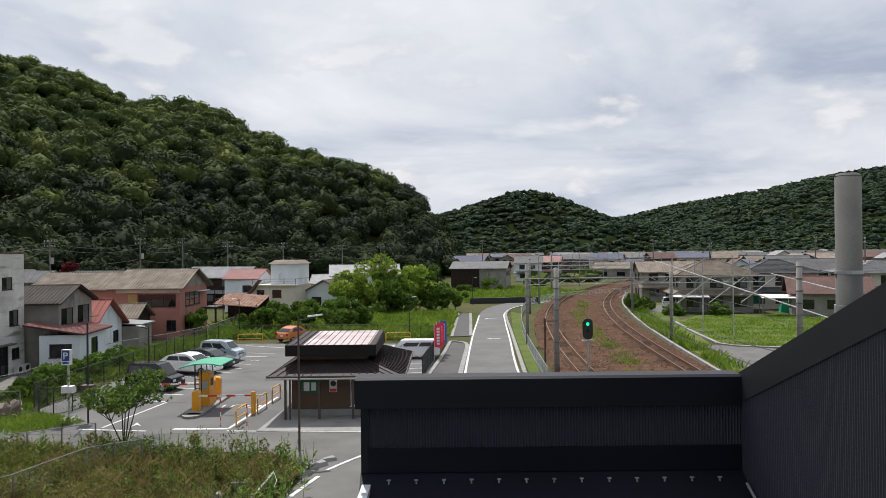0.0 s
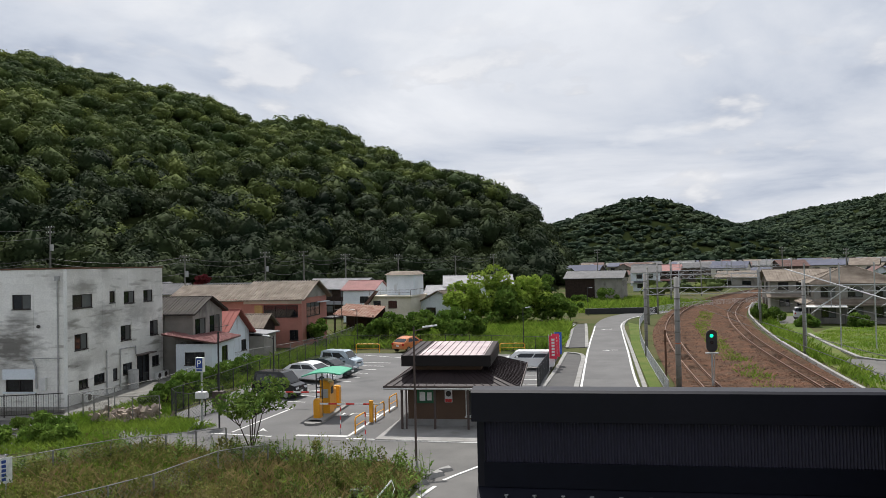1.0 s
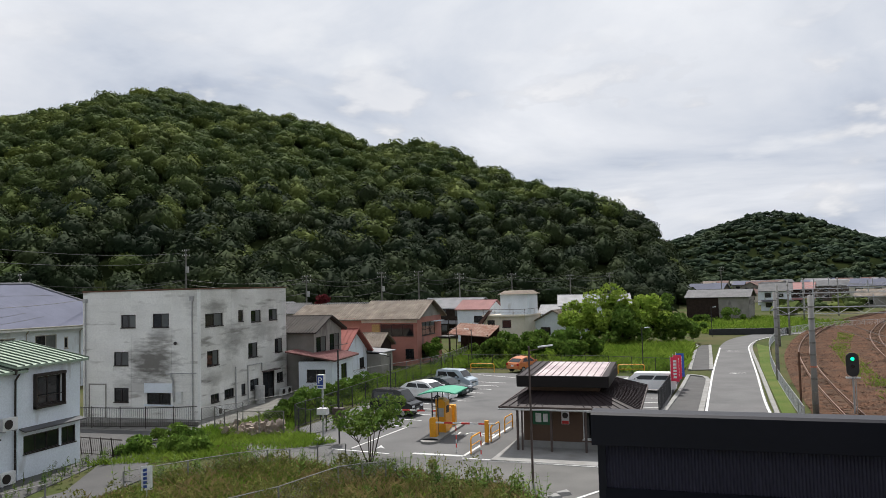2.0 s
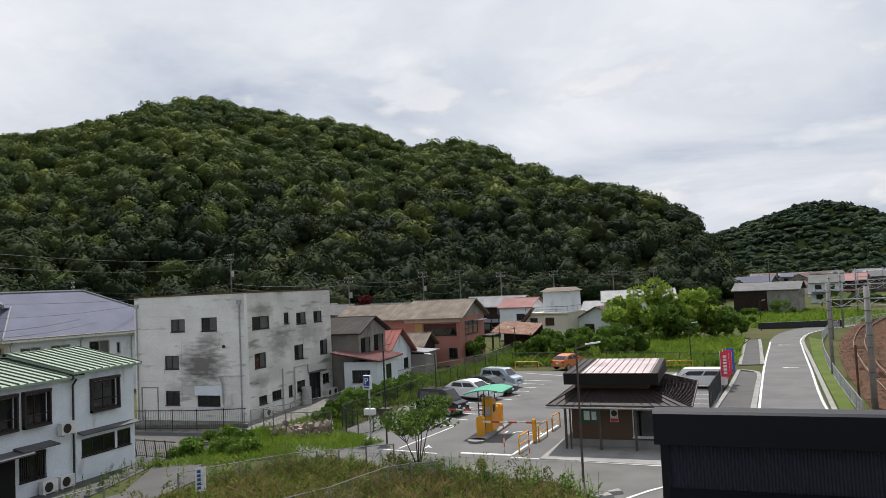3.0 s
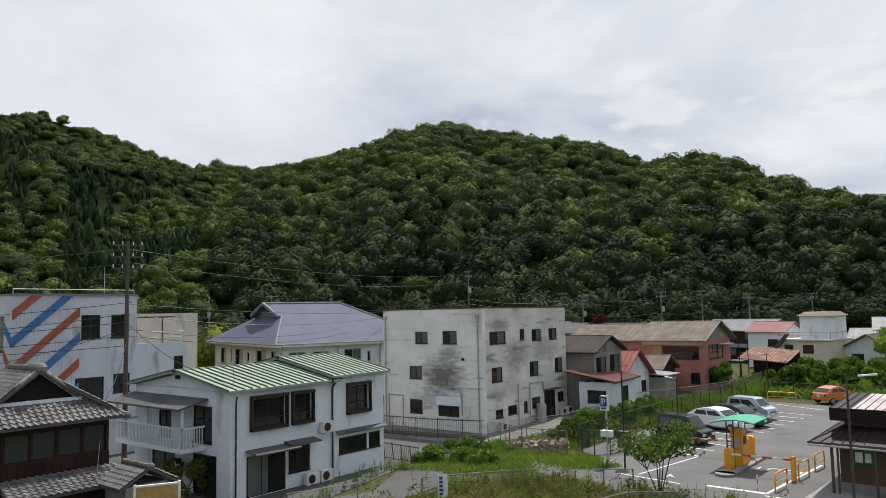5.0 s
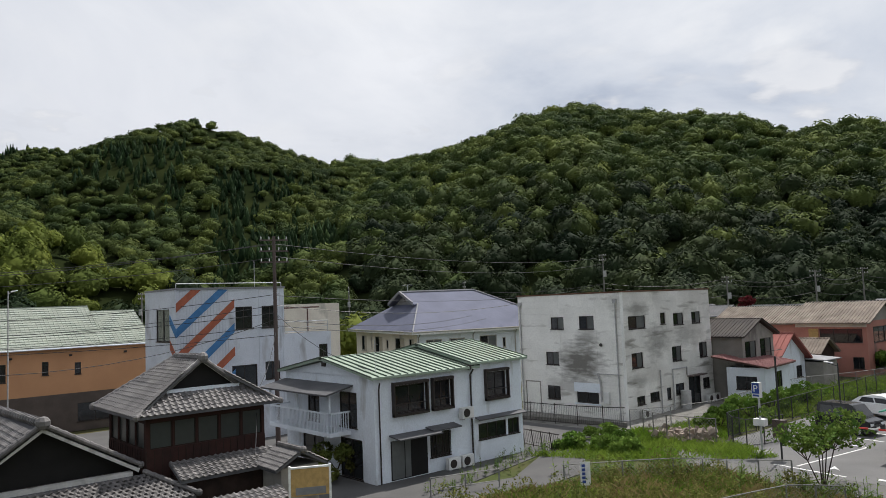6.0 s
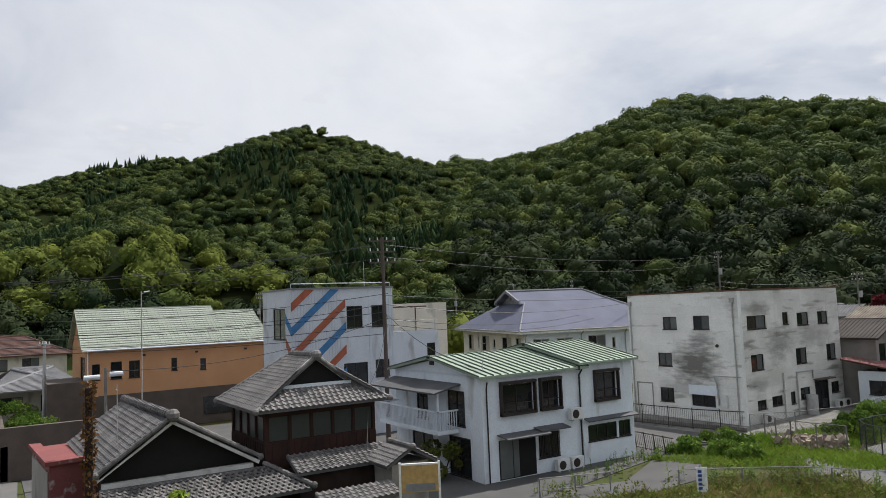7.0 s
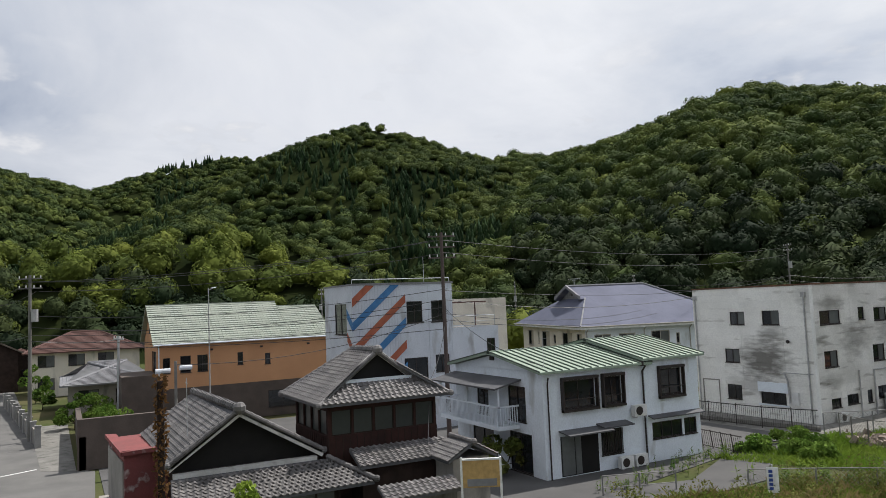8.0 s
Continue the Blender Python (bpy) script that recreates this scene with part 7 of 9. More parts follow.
# ---- cars ----
def car(x, y, rot, L, W, H, paint, label, kind="hatch"):
    """A car that faces local +x, on four wheels."""
    c = thing("car", label, "car", x, y, 0.02, rot)
    hl, wh = L / 2, 0.29
    if kind == "box":
        low = [(-hl, 0.30), (-hl, 0.95), (-hl + 0.05, 1.0), (hl - 0.5, 0.98), (hl - 0.06, 0.85), (hl, 0.55), (hl, 0.28)]
        top = [(-hl + 0.06, 1.0), (-hl + 0.16, H - 0.06), (-hl + 0.35, H), (hl - 1.3, H), (hl - 1.08, H - 0.06), (hl - 0.55, 1.0)]
    else:
        low = [(-hl, 0.35), (-hl, 0.85), (-hl + 0.15, 0.98), (-0.5, 0.95), (hl - 1.1, 0.92), (hl - 0.25, 0.72), (hl, 0.5), (hl, 0.25)]
        top = [(-hl + 0.2, 0.97), (-hl + 0.75, H - 0.16), (-0.5, H), (0.1, H - 0.02), (hl - 1.75, H - 0.12), (hl - 1.05, 0.92)]
    bm = bmesh.new()
    vs = [[bm.verts.new((px, s * W / 2, pz)) for px, pz in low] for s in (-1, 1)]
    bm.faces.new(vs[0])
    bm.faces.new(list(reversed(vs[1])))
    for i in range(len(low)):
        j = (i + 1) % len(low)
        bm.faces.new((vs[0][j], vs[0][i], vs[1][i], vs[1][j]))
    bmesh.ops.bevel(bm, geom=bm.edges[:], offset=0.06, segments=2, affect="EDGES", clamp_overlap=True)
    me = bpy.data.meshes.new("body")
    bm.to_mesh(me)
    bm.free()
    me.materials.append(paint)
    part("body", me, paint, c)
    cw0, cw1 = W / 2 - 0.05, W / 2 - 0.17
    zb = 0.95
    g = Geo()
    ring = []
    for s in (-1, 1):
        ring.append([(px, s * (cw0 + (cw1 - cw0) * (pz - zb) / (H - zb)), pz) for px, pz in top])
    n = len(top)
    g.v = ring[0] + ring[1]
    g.f = [tuple(range(n)), tuple(reversed(range(n, 2 * n)))] + [(i + 1, i, n + i, n + i + 1) for i in range(n - 1)]
    part("cabin", g, paint, c)
    # glass set just proud of the cabin
    for s in (-1, 1):
        def at(px, pz):
            return (px, s * (cw0 + (cw1 - cw0) * (pz - zb) / (H - zb) + 0.008), pz)
        z0, z1 = 1.02, H - 0.17
        xb, xf = (-hl + 0.28, hl - 1.0) if kind == "box" else (-hl + 0.75, hl - 1.45)
        xt, xg = (-hl + 0.34, hl - 1.55) if kind == "box" else (-hl + 0.95, hl - 1.95)
        mb, mt = (xb + xf) / 2, (xt + xg) / 2
        for a0, a1, b0, b1 in ((xb, mb - 0.04, xt, mt - 0.04), (mb + 0.04, xf, mt + 0.04, xg)):
            q_ = [at(a0, z0), at(a1, z0), at(b1, z1), at(b0, z1)]
            part("side_window", Geo().face(*(q_ if s < 0 else q_[::-1])), GLASS, c)
        part("mirror", Geo().box(hl - 1.35, hl - 1.2, s * (W / 2 + 0.02) - 0.08, s * (W / 2 + 0.02) + 0.08, 0.98, 1.12), paint, c)
        part("headlamp", Geo().box(hl - 0.22, hl - 0.01, s * (W / 2 - 0.24) - 0.16, s * (W / 2 - 0.24) + 0.16, 0.62, 0.76), LAMPCLEAR, c)
        part("tail_lamp", Geo().box(-hl - 0.015, -hl + 0.1, s * (W / 2 - 0.14) - 0.1, s * (W / 2 - 0.14) + 0.1, 0.72, 0.92), LAMPRED, c)
        part("door_handle", Geo().box(-0.5, -0.35, s * W / 2 - 0.015, s * W / 2 + 0.015, 0.86, 0.89), paint, c)
        for wx in (-hl + 0.72, hl - 0.75):
            t = part("wheel", Geo().rod((wx, s * (W / 2 - 0.17), wh), (wx, s * (W / 2 + 0.005), wh), wh, n=20), TYRE, c)
            part("rim", Geo().rod((wx, s * (W / 2), wh), (wx, s * (W / 2 + 0.012), wh), wh * 0.66, n=16), RIM, t)
    (fx0, fz0), (fx1, fz1) = top[-1], top[-2]
    (bx0, bz0), (bx1, bz1) = top[0], top[1]
    for (ax, az_), (ex, ez), o, nm in (((fx0, fz0), (fx1, fz1), 0.012, "windscreen"), ((bx0, bz0), (bx1, bz1), -0.012, "rear_window")):
        w0, w1 = cw0 - 0.06, cw1 - 0.05
        a = Vector((ax, 0, az_)).lerp(Vector((ex, 0, ez)), 0.1)
        b_ = Vector((ax, 0, az_)).lerp(Vector((ex, 0, ez)), 0.93)
        q_ = [(a.x + o, -w0, a.z + 0.008), (a.x + o, w0, a.z + 0.008), (b_.x + o, w1, b_.z + 0.008), (b_.x + o, -w1, b_.z + 0.008)]
        part(nm, Geo().face(*(q_ if o > 0 else q_[::-1])), GLASS, c)
    part("number_plate", Geo().box(hl - 0.005, hl + 0.012, -0.16, 0.16, 0.40, 0.55), SIGNWHITE, c)
    part("number_plate", Geo().box(-hl - 0.012, -hl + 0.005, -0.16, 0.16, 0.60, 0.75), SIGNWHITE, c)
    part("grille", Geo().box(hl - 0.03, hl + 0.006, -0.4, 0.4, 0.58, 0.66), BLACK, c)
    return c


car(-18.6, 46.6, -12, 3.4, 1.48, 1.75, CARBLACK, "black boxy kei car parked in a bay", "box")
car(-18.6, 53.0, -14, 4.4, 1.74, 1.49, CARWHITE, "white hatchback parked in a bay")
car(-18.2, 55.6, -14, 4.5, 1.72, 1.45, CARDARK, "dark green saloon parked in a bay")
car(-18.2, 59.3, -14, 3.45, 1.5, 1.62, CARSILVER, "pale blue-silver kei car parked in a bay", "box")
car(-14.9, 72.2, 60, 3.9, 1.65, 1.5, CARORANGE, "orange compact car parked by the far fence")
car(-2.6, 59.6, 178, 4.2, 1.7, 1.5, CARWHITE, "white estate car parked behind the waiting room", "box")
car(33.3, 109, 75, 3.6, 1.5, 1.6, CARWHITE, "white compact car parked in the yard by the houses", "box")
car(36.0, 114, 75, 3.6, 1.5, 1.75, CARWHITE, "white boxy kei van parked in the yard", "box")

# ---- fences, lamps, signs ----
def fence(pts, h, step, label, m=BLACK, mesh=True, rails=(1.0, 0.05), dia=0.16, post=0.035):
    line = curve(pts, step)
    f = thing("fence", label, "fence", kind="structure")
    pm_ = Geo().rod((0, 0, 0), (0, 0, h), post, n=6).data("post", m)
    for p in line:
        ob = new("post", pm_)
        ob.parent = f
        ob.matrix_local = pose(p[0], p[1], 0)
    for p, q_ in zip(line, line[1:]):
        g = Geo()
        for z in rails:
            g.rod((p[0], p[1], h * z), (q_[0], q_[1], h * z), 0.022, n=4)
        part("rail", g, m, f)
        if mesh:
            g = Geo()
            a, b_ = Vector((p[0], p[1], 0.05)), Vector((q_[0], q_[1], 0.05))
            L_ = (b_ - a).length
            n = int(L_ / dia)
            for k in range(-int(h / dia), n + 1):
                for sg_ in (1, -1):
                    s0, s1 = k * dia, k * dia + h
                    t0, t1 = max(0, s0), min(L_, s1)
                    if t1 - t0 < 0.05:
                        continue
                    z0, z1 = t0 - s0, t1 - s0
                    if sg_ < 0:
                        z0, z1 = h - z0, h - z1
                    A_, B_ = a.lerp(b_, t0 / L_), a.lerp(b_, t1 / L_)
                    g.rod((A_.x, A_.y, z0), (B_.x, B_.y, z1), 0.005, n=3, caps=False)
            part("wire_mesh", g, m, f)
    return f


fence([(-23.1, 44.5), (-23.2, 58), (-23.4, 65), (-22.6, 72.5), (-18.5, 73.2), (-9, 72.8), (-0.2, 70.2)], 1.5, 2.0, "black wire mesh fence on posts along the car park", dia=0.25)
fence([(-1.6, 50.0), (-0.9, 59), (-0.15, 69.5)], 1.5, 1.6, "black slatted fence beside the footway", BLACK, True, dia=0.10)
fence([(-29.2, 39.8), (-27.0, 46), (-28.2, 60), (-26, 68), (-24.6, 76), (-25, 88)], 1.3, 2.2, "grey chain-link fence behind the car park", FENCEGREY, dia=0.22)
fence([(-23.2, 26.2), (-20.2, 30.4), (-18.2, 31.6), (-16.0, 33.2)], 1.0, 2.4, "low weathered chain-link fence among weeds", FENCEGREY, dia=0.2, rails=(1.0,))
fence([(-17.0, 22.5), (-15.2, 25.5), (-14.3, 28.9), (-12.6, 30.1)], 1.0, 2.4, "low weathered chain-link fence among weeds", FENCEGREY, dia=0.2, rails=(1.0, 0.12))
fence([(-27.8, 39.2), (-25.5, 38.2), (-22.6, 38.6)], 1.5, 1.6, "rusty chain-link enclosure round rubble", CONC_DARK, dia=0.2)
fence([(-23.0, 44.0), (-23.2, 41), (-21.2, 39.3), (-20.4, 42.0)], 1.5, 1.2, "black wire mesh gate corner", BLACK, dia=0.2)
def railing(pts, h, step, label, lean=0.0):
    """Upright bars between two rails on square posts."""
    f = thing("railing", label, "railing", kind="structure")
    line = curve(pts, step)
    for i, (p, q_) in enumerate(zip(line, line[1:])):
        a, b_ = Vector((p[0], p[1], 0.0)), Vector((q_[0], q_[1], 0.0))
        tilt = Vector(((b_ - a).normalized().y, -(b_ - a).normalized().x, 0)) * lean
        up = Vector((0, 0, h)) + tilt
        part("post", Geo().rod(a, a + up * 1.04, 0.04, n=4), FRAMEDARK, f)
        part("rail", Geo().rod(a + up * 0.97, b_ + up * 0.97, 0.03, n=4).rod(a + up * 0.10, b_ + up * 0.10, 0.025, n=4), FRAMEDARK, f)
        n = int((b_ - a).length / 0.13)
        for k in range(1, n):
            c = a.lerp(b_, k / n)
            part("bar", Geo().rod(c + up * 0.10, c + up * 0.97, 0.011, n=4, caps=False), FRAMEDARK, f)


railing([(-38.9, 38.5), (-33, 39.2), (-29.9, 40.3)], 1.35, 1.9, "dark rusty railing in front of the white block")
solid("wall_4", Geo().hexa([(-39, 38.55, 0), (-29.9, 40.4, 0), (-29.95, 40.55, 0), (-39.05, 38.7, 0), (-39, 38.55, 0.3), (-29.9, 40.4, 0.3), (-29.95, 40.55, 0.3), (-39.05, 38.7, 0.3)]), CONC_DARK, "low concrete base under the dark railing", "wall", "structure")
railing([(-31.3, 32.2), (-29.8, 32.1), (-28.3, 32.0)], 1.0, 1.5, "dark leaning railing by the white house", 0.15)
fence([(-26.5, 21.0), (-25.4, 24.2)], 0.85, 1.7, "low galvanised pipe railing by the path", FENCEGREY, mesh=False, rails=(1.0, 0.4))
fence([(6.7, 48), (7.5, 66.4), (8.9, 84.8), (11.5, 106), (16, 124), (26, 139), (46, 154)], 1.0, 3.0, "pale grey panel fence between lane and railway", STEEL, mesh=True, dia=0.16)
solid("wall_1", Geo().hexa([(4.2, 121.5, 0), (16, 122.5, 0), (16, 123, 0), (4.2, 122, 0), (4.2, 121.5, 0.9), (16, 122.5, 1.0), (16, 123, 1.0), (4.2, 122, 0.9)]), BLACK, "dark low barrier at the bend of the lane", "wall", "structure")
solid("wall_2", Geo().box(-64, -48, 1.0, 1.35, 0, 1.9).box(-64, -51.5, 1.4, 6, 0, 0.4), BROWNTILE, "dark brown block garden wall", "wall", "structure")
solid("wall_3", Geo().box(-48.4, -48.0, 0.9, 9.5, 0, 2.9), BROWNTILE, "dark brown block garden wall", "wall", "structure")
solid("road", poly([(-30, -12), (-30, 1.2), (-47.5, 1.8), (-49.5, -0.9), (-70, -2.2), (-110, -5.5), (-110, -10), (-50, -5.5), (-45, -12)], 0.02), ASPHALT_OLD, "pale grey asphalt street between the houses", "road", "structure")
solid("pavement", poly([(-47.4, 1.75), (-49.4, -0.95), (-70, -2.25), (-70, 0.5), (-48.5, 0.85)], 0.03, 0.05), CONC_DARK, "stained concrete strip between street and garden wall", "pavement", "structure")
for k in range(11):
    x, y = -58.5 - 2.9 * k, -1.35 - 0.125 * 2.9 * k
    t = thing("garden_gate_wall", "low pale block wall with a post along the street", "wall", x, y, 0, 187, "street walls")
    part("post", Geo().box(-0.18, 0.18, -0.18, 0.18, 0, 1.45).box(-0.22, 0.22, -0.22, 0.22, 1.45, 1.53), CONCRETE, t)
    if k % 4 != 1:
        part("low_wall", Geo().box(0.18, 2.7, -0.08, 0.08, 0, 1.05).box(0.18, 2.7, -0.11, 0.11, 1.05, 1.12), CONC_DARK if k % 2 else GREYWALL, t)
    else:
        part("gate", Geo().box(0.2, 2.6, -0.02, 0.02, 0.15, 1.15), FRAMEDARK, t)
stripe([(-48.5, -4.5), (-50.2, -1.2)], 0.2, 0.03)
solid("path", poly([(-26.4, 19), (-24.2, 20.5), (-23.9, 24.5), (-24.2, 28.5), (-26, 31), (-28, 36), (-29.4, 36), (-28.8, 31), (-26.2, 26), (-27.2, 22)], 0.02, 0.05), ASPHALT_DARK, "cracked grey asphalt path through the weeds", "path", "structure")
solid("path", poly([(-40, 32.5), (-30.3, 33.2), (-29.4, 38.6), (-40, 38.0)], 0.022, 0.05), ASPHALT_DARK, "dark asphalt yard in front of the white block", "path", "structure")


solid("yard", poly([(-41, 38.05), (-29.5, 38.65), (-27.4, 46), (-28.4, 56), (-32, 56), (-41, 43)], 0.016, 0.04), CONC_DARK, "stained concrete yard round the white block", "yard", "structure")


def lamp_post(x, y, h, rot, arm=0.8, m=BROWNPOST):
    t = thing("street_lamp", "slim dark steel lamp post with a flat white lamp head", "street lamp", x, y, 0, rot, "lamp posts")
    part("pole", Geo().rod((0, 0, 0), (0, 0, h), 0.055, 0.04, n=8), m, t)
    part("arm", Geo().rod((0, 0, h - 0.2), (arm, 0, h - 0.05), 0.025), m, t)
    part("lamp_head", Geo().hexa([(arm * 0.5, -0.09, h - 0.06), (arm + 0.25, -0.09, h), (arm + 0.25, 0.09, h), (arm * 0.5, 0.09, h - 0.06), (arm * 0.5, -0.06, h + 0.0), (arm + 0.25, -0.06, h + 0.06), (arm + 0.25, 0.06, h + 0.06), (arm * 0.5, 0.06, h + 0.0)]), SIGNWHITE, t)


lamp_post(-6.4, 31.7, 5.9, 20)
lamp_post(-19.4, 47.6, 4.0, 170, 0.6, BLACK)
lamp_post(-21.5, 76, 4.0, 180, 0.5, BLACK)
lamp_post(-3.6, 73, 4.2, 0, 0.5, BLACK)
lamp_post(4.5, 118, 4.5, 0, 0.5, BLACK)
lamp_post(-60.6, 10.4, 10.7, 90, 0.35, PIPE)
ps = thing("parking_sign", "blue parking sign on a grey pole with a concrete foot", "sign", -19.7, 38.0, 0)
part("pole", Geo().rod((0, 0, 0), (0, 0, 3.5), 0.06, n=8), STEEL, ps)
part("foot", Geo().rod((0, 0, 0), (0, 0, 0.14), 0.55, 0.5, n=14), CONCRETE, ps)
part("sign_box", Geo().box(-0.30, 0.14, -0.13, 0.13, 2.95, 3.75), WHITEPLASTIC, ps, "white sign box with a dark blue face")
part("sign_face", Geo().box(-0.27, 0.11, -0.14, -0.128, 3.17, 3.72), SIGNBLUE, ps)
part("lettering_bar", Geo().box(-0.24, 0.08, -0.138, -0.128, 3.02, 3.12), SIGNBLUE, ps)
cu = bpy.data.curves.new("letter", "FONT")
cu.body, cu.size, cu.extrude = "P", 0.52, 0.005
cu.materials.append(SIGNWHITE)
ob = new("letter", cu)
ob.parent = ps
ob.matrix_local = pose(-0.22, -0.146, 3.26, 90, 0, 0)
part("control_box", Geo().box(-0.3, 0.3, -0.2, 0.2, 1.5, 1.85), WHITEPLASTIC, ps)
bp = thing("dark_post", "black post with a dark box beside the entrance", "post", -18.4, 37.4, 0)
part("pole", Geo().rod((0, 0, 0), (0, 0, 5.2), 0.05, n=8), BLACK, bp)
part("box", Geo().box(-0.3, 0.3, -0.2, 0.2, 1.1, 2.0), BROWNPOST, bp)
for x, y, m, lab in ((-0.9, 58.5, PINKRED, "red advertising banner on a pole"), (-0.5, 61.5, BLUEPAINT, "blue advertising banner on a pole"), (-0.7, 60.0, PINKRED, "red advertising banner on a pole")):
    t = thing("banner", lab, "banner", x, y, 0, 10)
    part("pole", Geo().rod((0, 0, 0), (0, 0, 2.9), 0.02), SIGNWHITE, t)
    fl = part("cloth", Geo().hexa([(0.02, -0.01, 1.0), (0.62, -0.06, 0.95), (0.62, -0.05, 0.95), (0.02, 0.0, 1.0), (0.02, -0.01, 2.8), (0.62, 0.03, 2.8), (0.62, 0.04, 2.8), (0.02, 0.0, 2.8)]), m, t)
    for k in range(6):
        part("lettering_bar", Geo().box(0.2, 0.44, -0.05, -0.045, 1.2 + k * 0.24, 1.36 + k * 0.24), SIGNWHITE, fl)
bs = thing("blue_sign", "small blue and white notice on a post", "sign", -21.4, 25.5, 0, 50)
part("post", Geo().rod((0, 0, 0), (0, 0, 1.6), 0.03), STEEL, bs)
pn = part("panel", Geo().box(-0.22, 0.22, -0.05, -0.03, 0.5, 1.5), SIGNWHITE, bs)
for k in range(5):
    part("lettering_bar", Geo().box(-0.15, 0.0, -0.06, -0.052, 0.6 + k * 0.17, 0.72 + k * 0.17), SIGNBLUE, pn)
bd = thing("notice_board", "reed-panelled board on two white posts", "sign", -23.8, 13.4, 0, 62)
for x in (-0.7, 0.7):
    part("post", Geo().box(x - 0.04, x + 0.04, -0.05, 0.05, 0, 3.1), SIGNWHITE, bd)
part("panel", Geo().box(-0.66, 0.66, -0.03, 0.03, 2.05, 3.0), STRAW, bd)
part("frame", Geo().box(-0.74, 0.74, -0.055, 0.055, 3.0, 3.06), SIGNWHITE, bd)
part("notice", Geo().box(-0.5, 0.55, -0.05, -0.035, 2.1, 2.35), PALEROOF, bd)
rb = thing("rubble_heap", "heap of broken concrete and timber by the fence", "rubble", kind="stuff")
g = Geo()
for k in range(150):
    c = Vector((random.gauss(-25, 0.95), random.gauss(39.3, 0.5), abs(random.gauss(0.2, 0.22))))
    s = random.uniform(0.07, 0.26)
    m = Matrix.Translation(c) @ Euler((random.uniform(0, 3), random.uniform(0, 3), random.uniform(0, 3))).to_matrix().to_4x4()
    g.hexa([m @ Vector((a * s, b_ * s * 0.6, e_ * s * 0.4)) for e_ in (-1, 1) for a, b_ in ((-1, -1), (1, -1), (1, 1), (-1, 1))])
part("broken_pieces", g, RUBBLE, rb)

tp = thing("tarpaulin", "crumpled dark blue tarpaulin on the weeds", "tarpaulin", -12.2, 31.3, 0)
g = Geo()
for i in range(9):
    for j in range(7):
        g.v.append((i * 0.2 - 0.8, j * 0.18 - 0.5, 0.10 + 0.16 * noise.noise((i * 0.9, j * 0.9, 3.0)) + 0.08 * (i % 2)))
g.f = [(i * 7 + j, i * 7 + 7 + j, i * 7 + 8 + j, i * 7 + 1 + j) for i in range(8) for j in range(6)]
part("sheet", g, TARP, tp)
dp_ = thing("discarded_pipe", "bent white pipe leaning in the weeds", "pipe", -6.6, 25.8, 0)
part("pipe", Geo().path([(-0.3, -0.6, 0.02), (0.0, 0.0, 0.35), (0.35, 0.5, 0.75)], 0.035, 8).path([(0.35, 0.5, 0.75), (0.5, 0.3, 0.5), (0.45, 0.1, 0.3)], 0.015, 6), SIGNWHITE, dp_)
for x, y, sz, r in ((-7.6, 26.9, 0.5, 20), (-5.2, 29.4, 0.42, 50), (-5.6, 28.3, 0.38, 65), (-8.3, 25.9, 0.3, 5), (-4.9, 30.2, 0.35, 40), (-6.0, 27.4, 0.3, 70)):
    t = thing("concrete_lump", "broken pale concrete block in the grass", "rubble", x, y, 0, r)
    part("block", Geo().hexa([(-sz, -sz * 0.4, 0), (sz, -sz * 0.5, 0), (sz * 0.9, sz * 0.4, 0), (-sz * 0.9, sz * 0.45, 0), (-sz * 0.8, -sz * 0.3, sz * 0.5), (sz * 0.8, -sz * 0.35, sz * 0.42), (sz * 0.75, sz * 0.3, sz * 0.55), (-sz * 0.7, sz * 0.35, sz * 0.4)]), CONCRETE, t)

solid("yard", poly([(-60, 2), (-25.2, 2), (-24.6, 19.5), (-26.6, 22.2), (-28.8, 31), (-29.8, 34), (-40, 34), (-60, 40)], 0.012, 0.04), ASPHALT_DARK, "dark worn paving between the houses", "yard", "structure")

# ---- poles, wires, railway equipment ----
def utility_pole(x, y, h, rot=0, arms=2, m=CONC_DARK, cat="utility pole", box=True):
    t = thing("utility_pole", "grey concrete utility pole with crossarms", cat, x, y, 0, rot, "utility poles")
    part("pole", Geo().rod((0, 0, 0), (0, 0, h), 0.16, 0.10, n=10), m, t)
    for k in range(arms):
        z = h - 0.3 - 0.7 * k
        a = part("crossarm", Geo().box(-0.9, 0.9, -0.05, 0.05, z, z + 0.09), m, t)
        for u in (-0.8, -0.3, 0.3, 0.8):
            part("insulator", Geo().rod((u, 0, z + 0.09), (u, 0, z + 0.27), 0.04), SIGNWHITE, a)
    if box:
        part("transformer", Geo().rod((0.35, 0, h - 3.4), (0.35, 0, h - 2.5), 0.24, n=12), PIPE, t)
    return t


utility_pole(-43.0, 22.2, 13.3, 70, 3, BROWNPOST, box=False)
utility_pole(*polar(91.8, 62), 12.0, 60, 2)
utility_pole(-64.6, 4.1, 7.2, 20, 1, STEEL, box=False)
for az, d, h in ((37.3, 112, 15.0), (22.7, 128, 11.5), (19.8, 140, 11.8), (16.6, 135, 11.0), (12.5, 150, 11), (8.0, 160, 10.5), (28.5, 118, 11), (48, 120, 12), (5, 180, 11), (-3, 210, 12), (-16, 180, 11), (-20, 150, 10), (-27, 170, 11), (-30, 150, 10.5), (57, 125, 12), (72, 120, 12)):
    utility_pole(*polar(az, d), h, -az + 20, 2, box=d < 130)


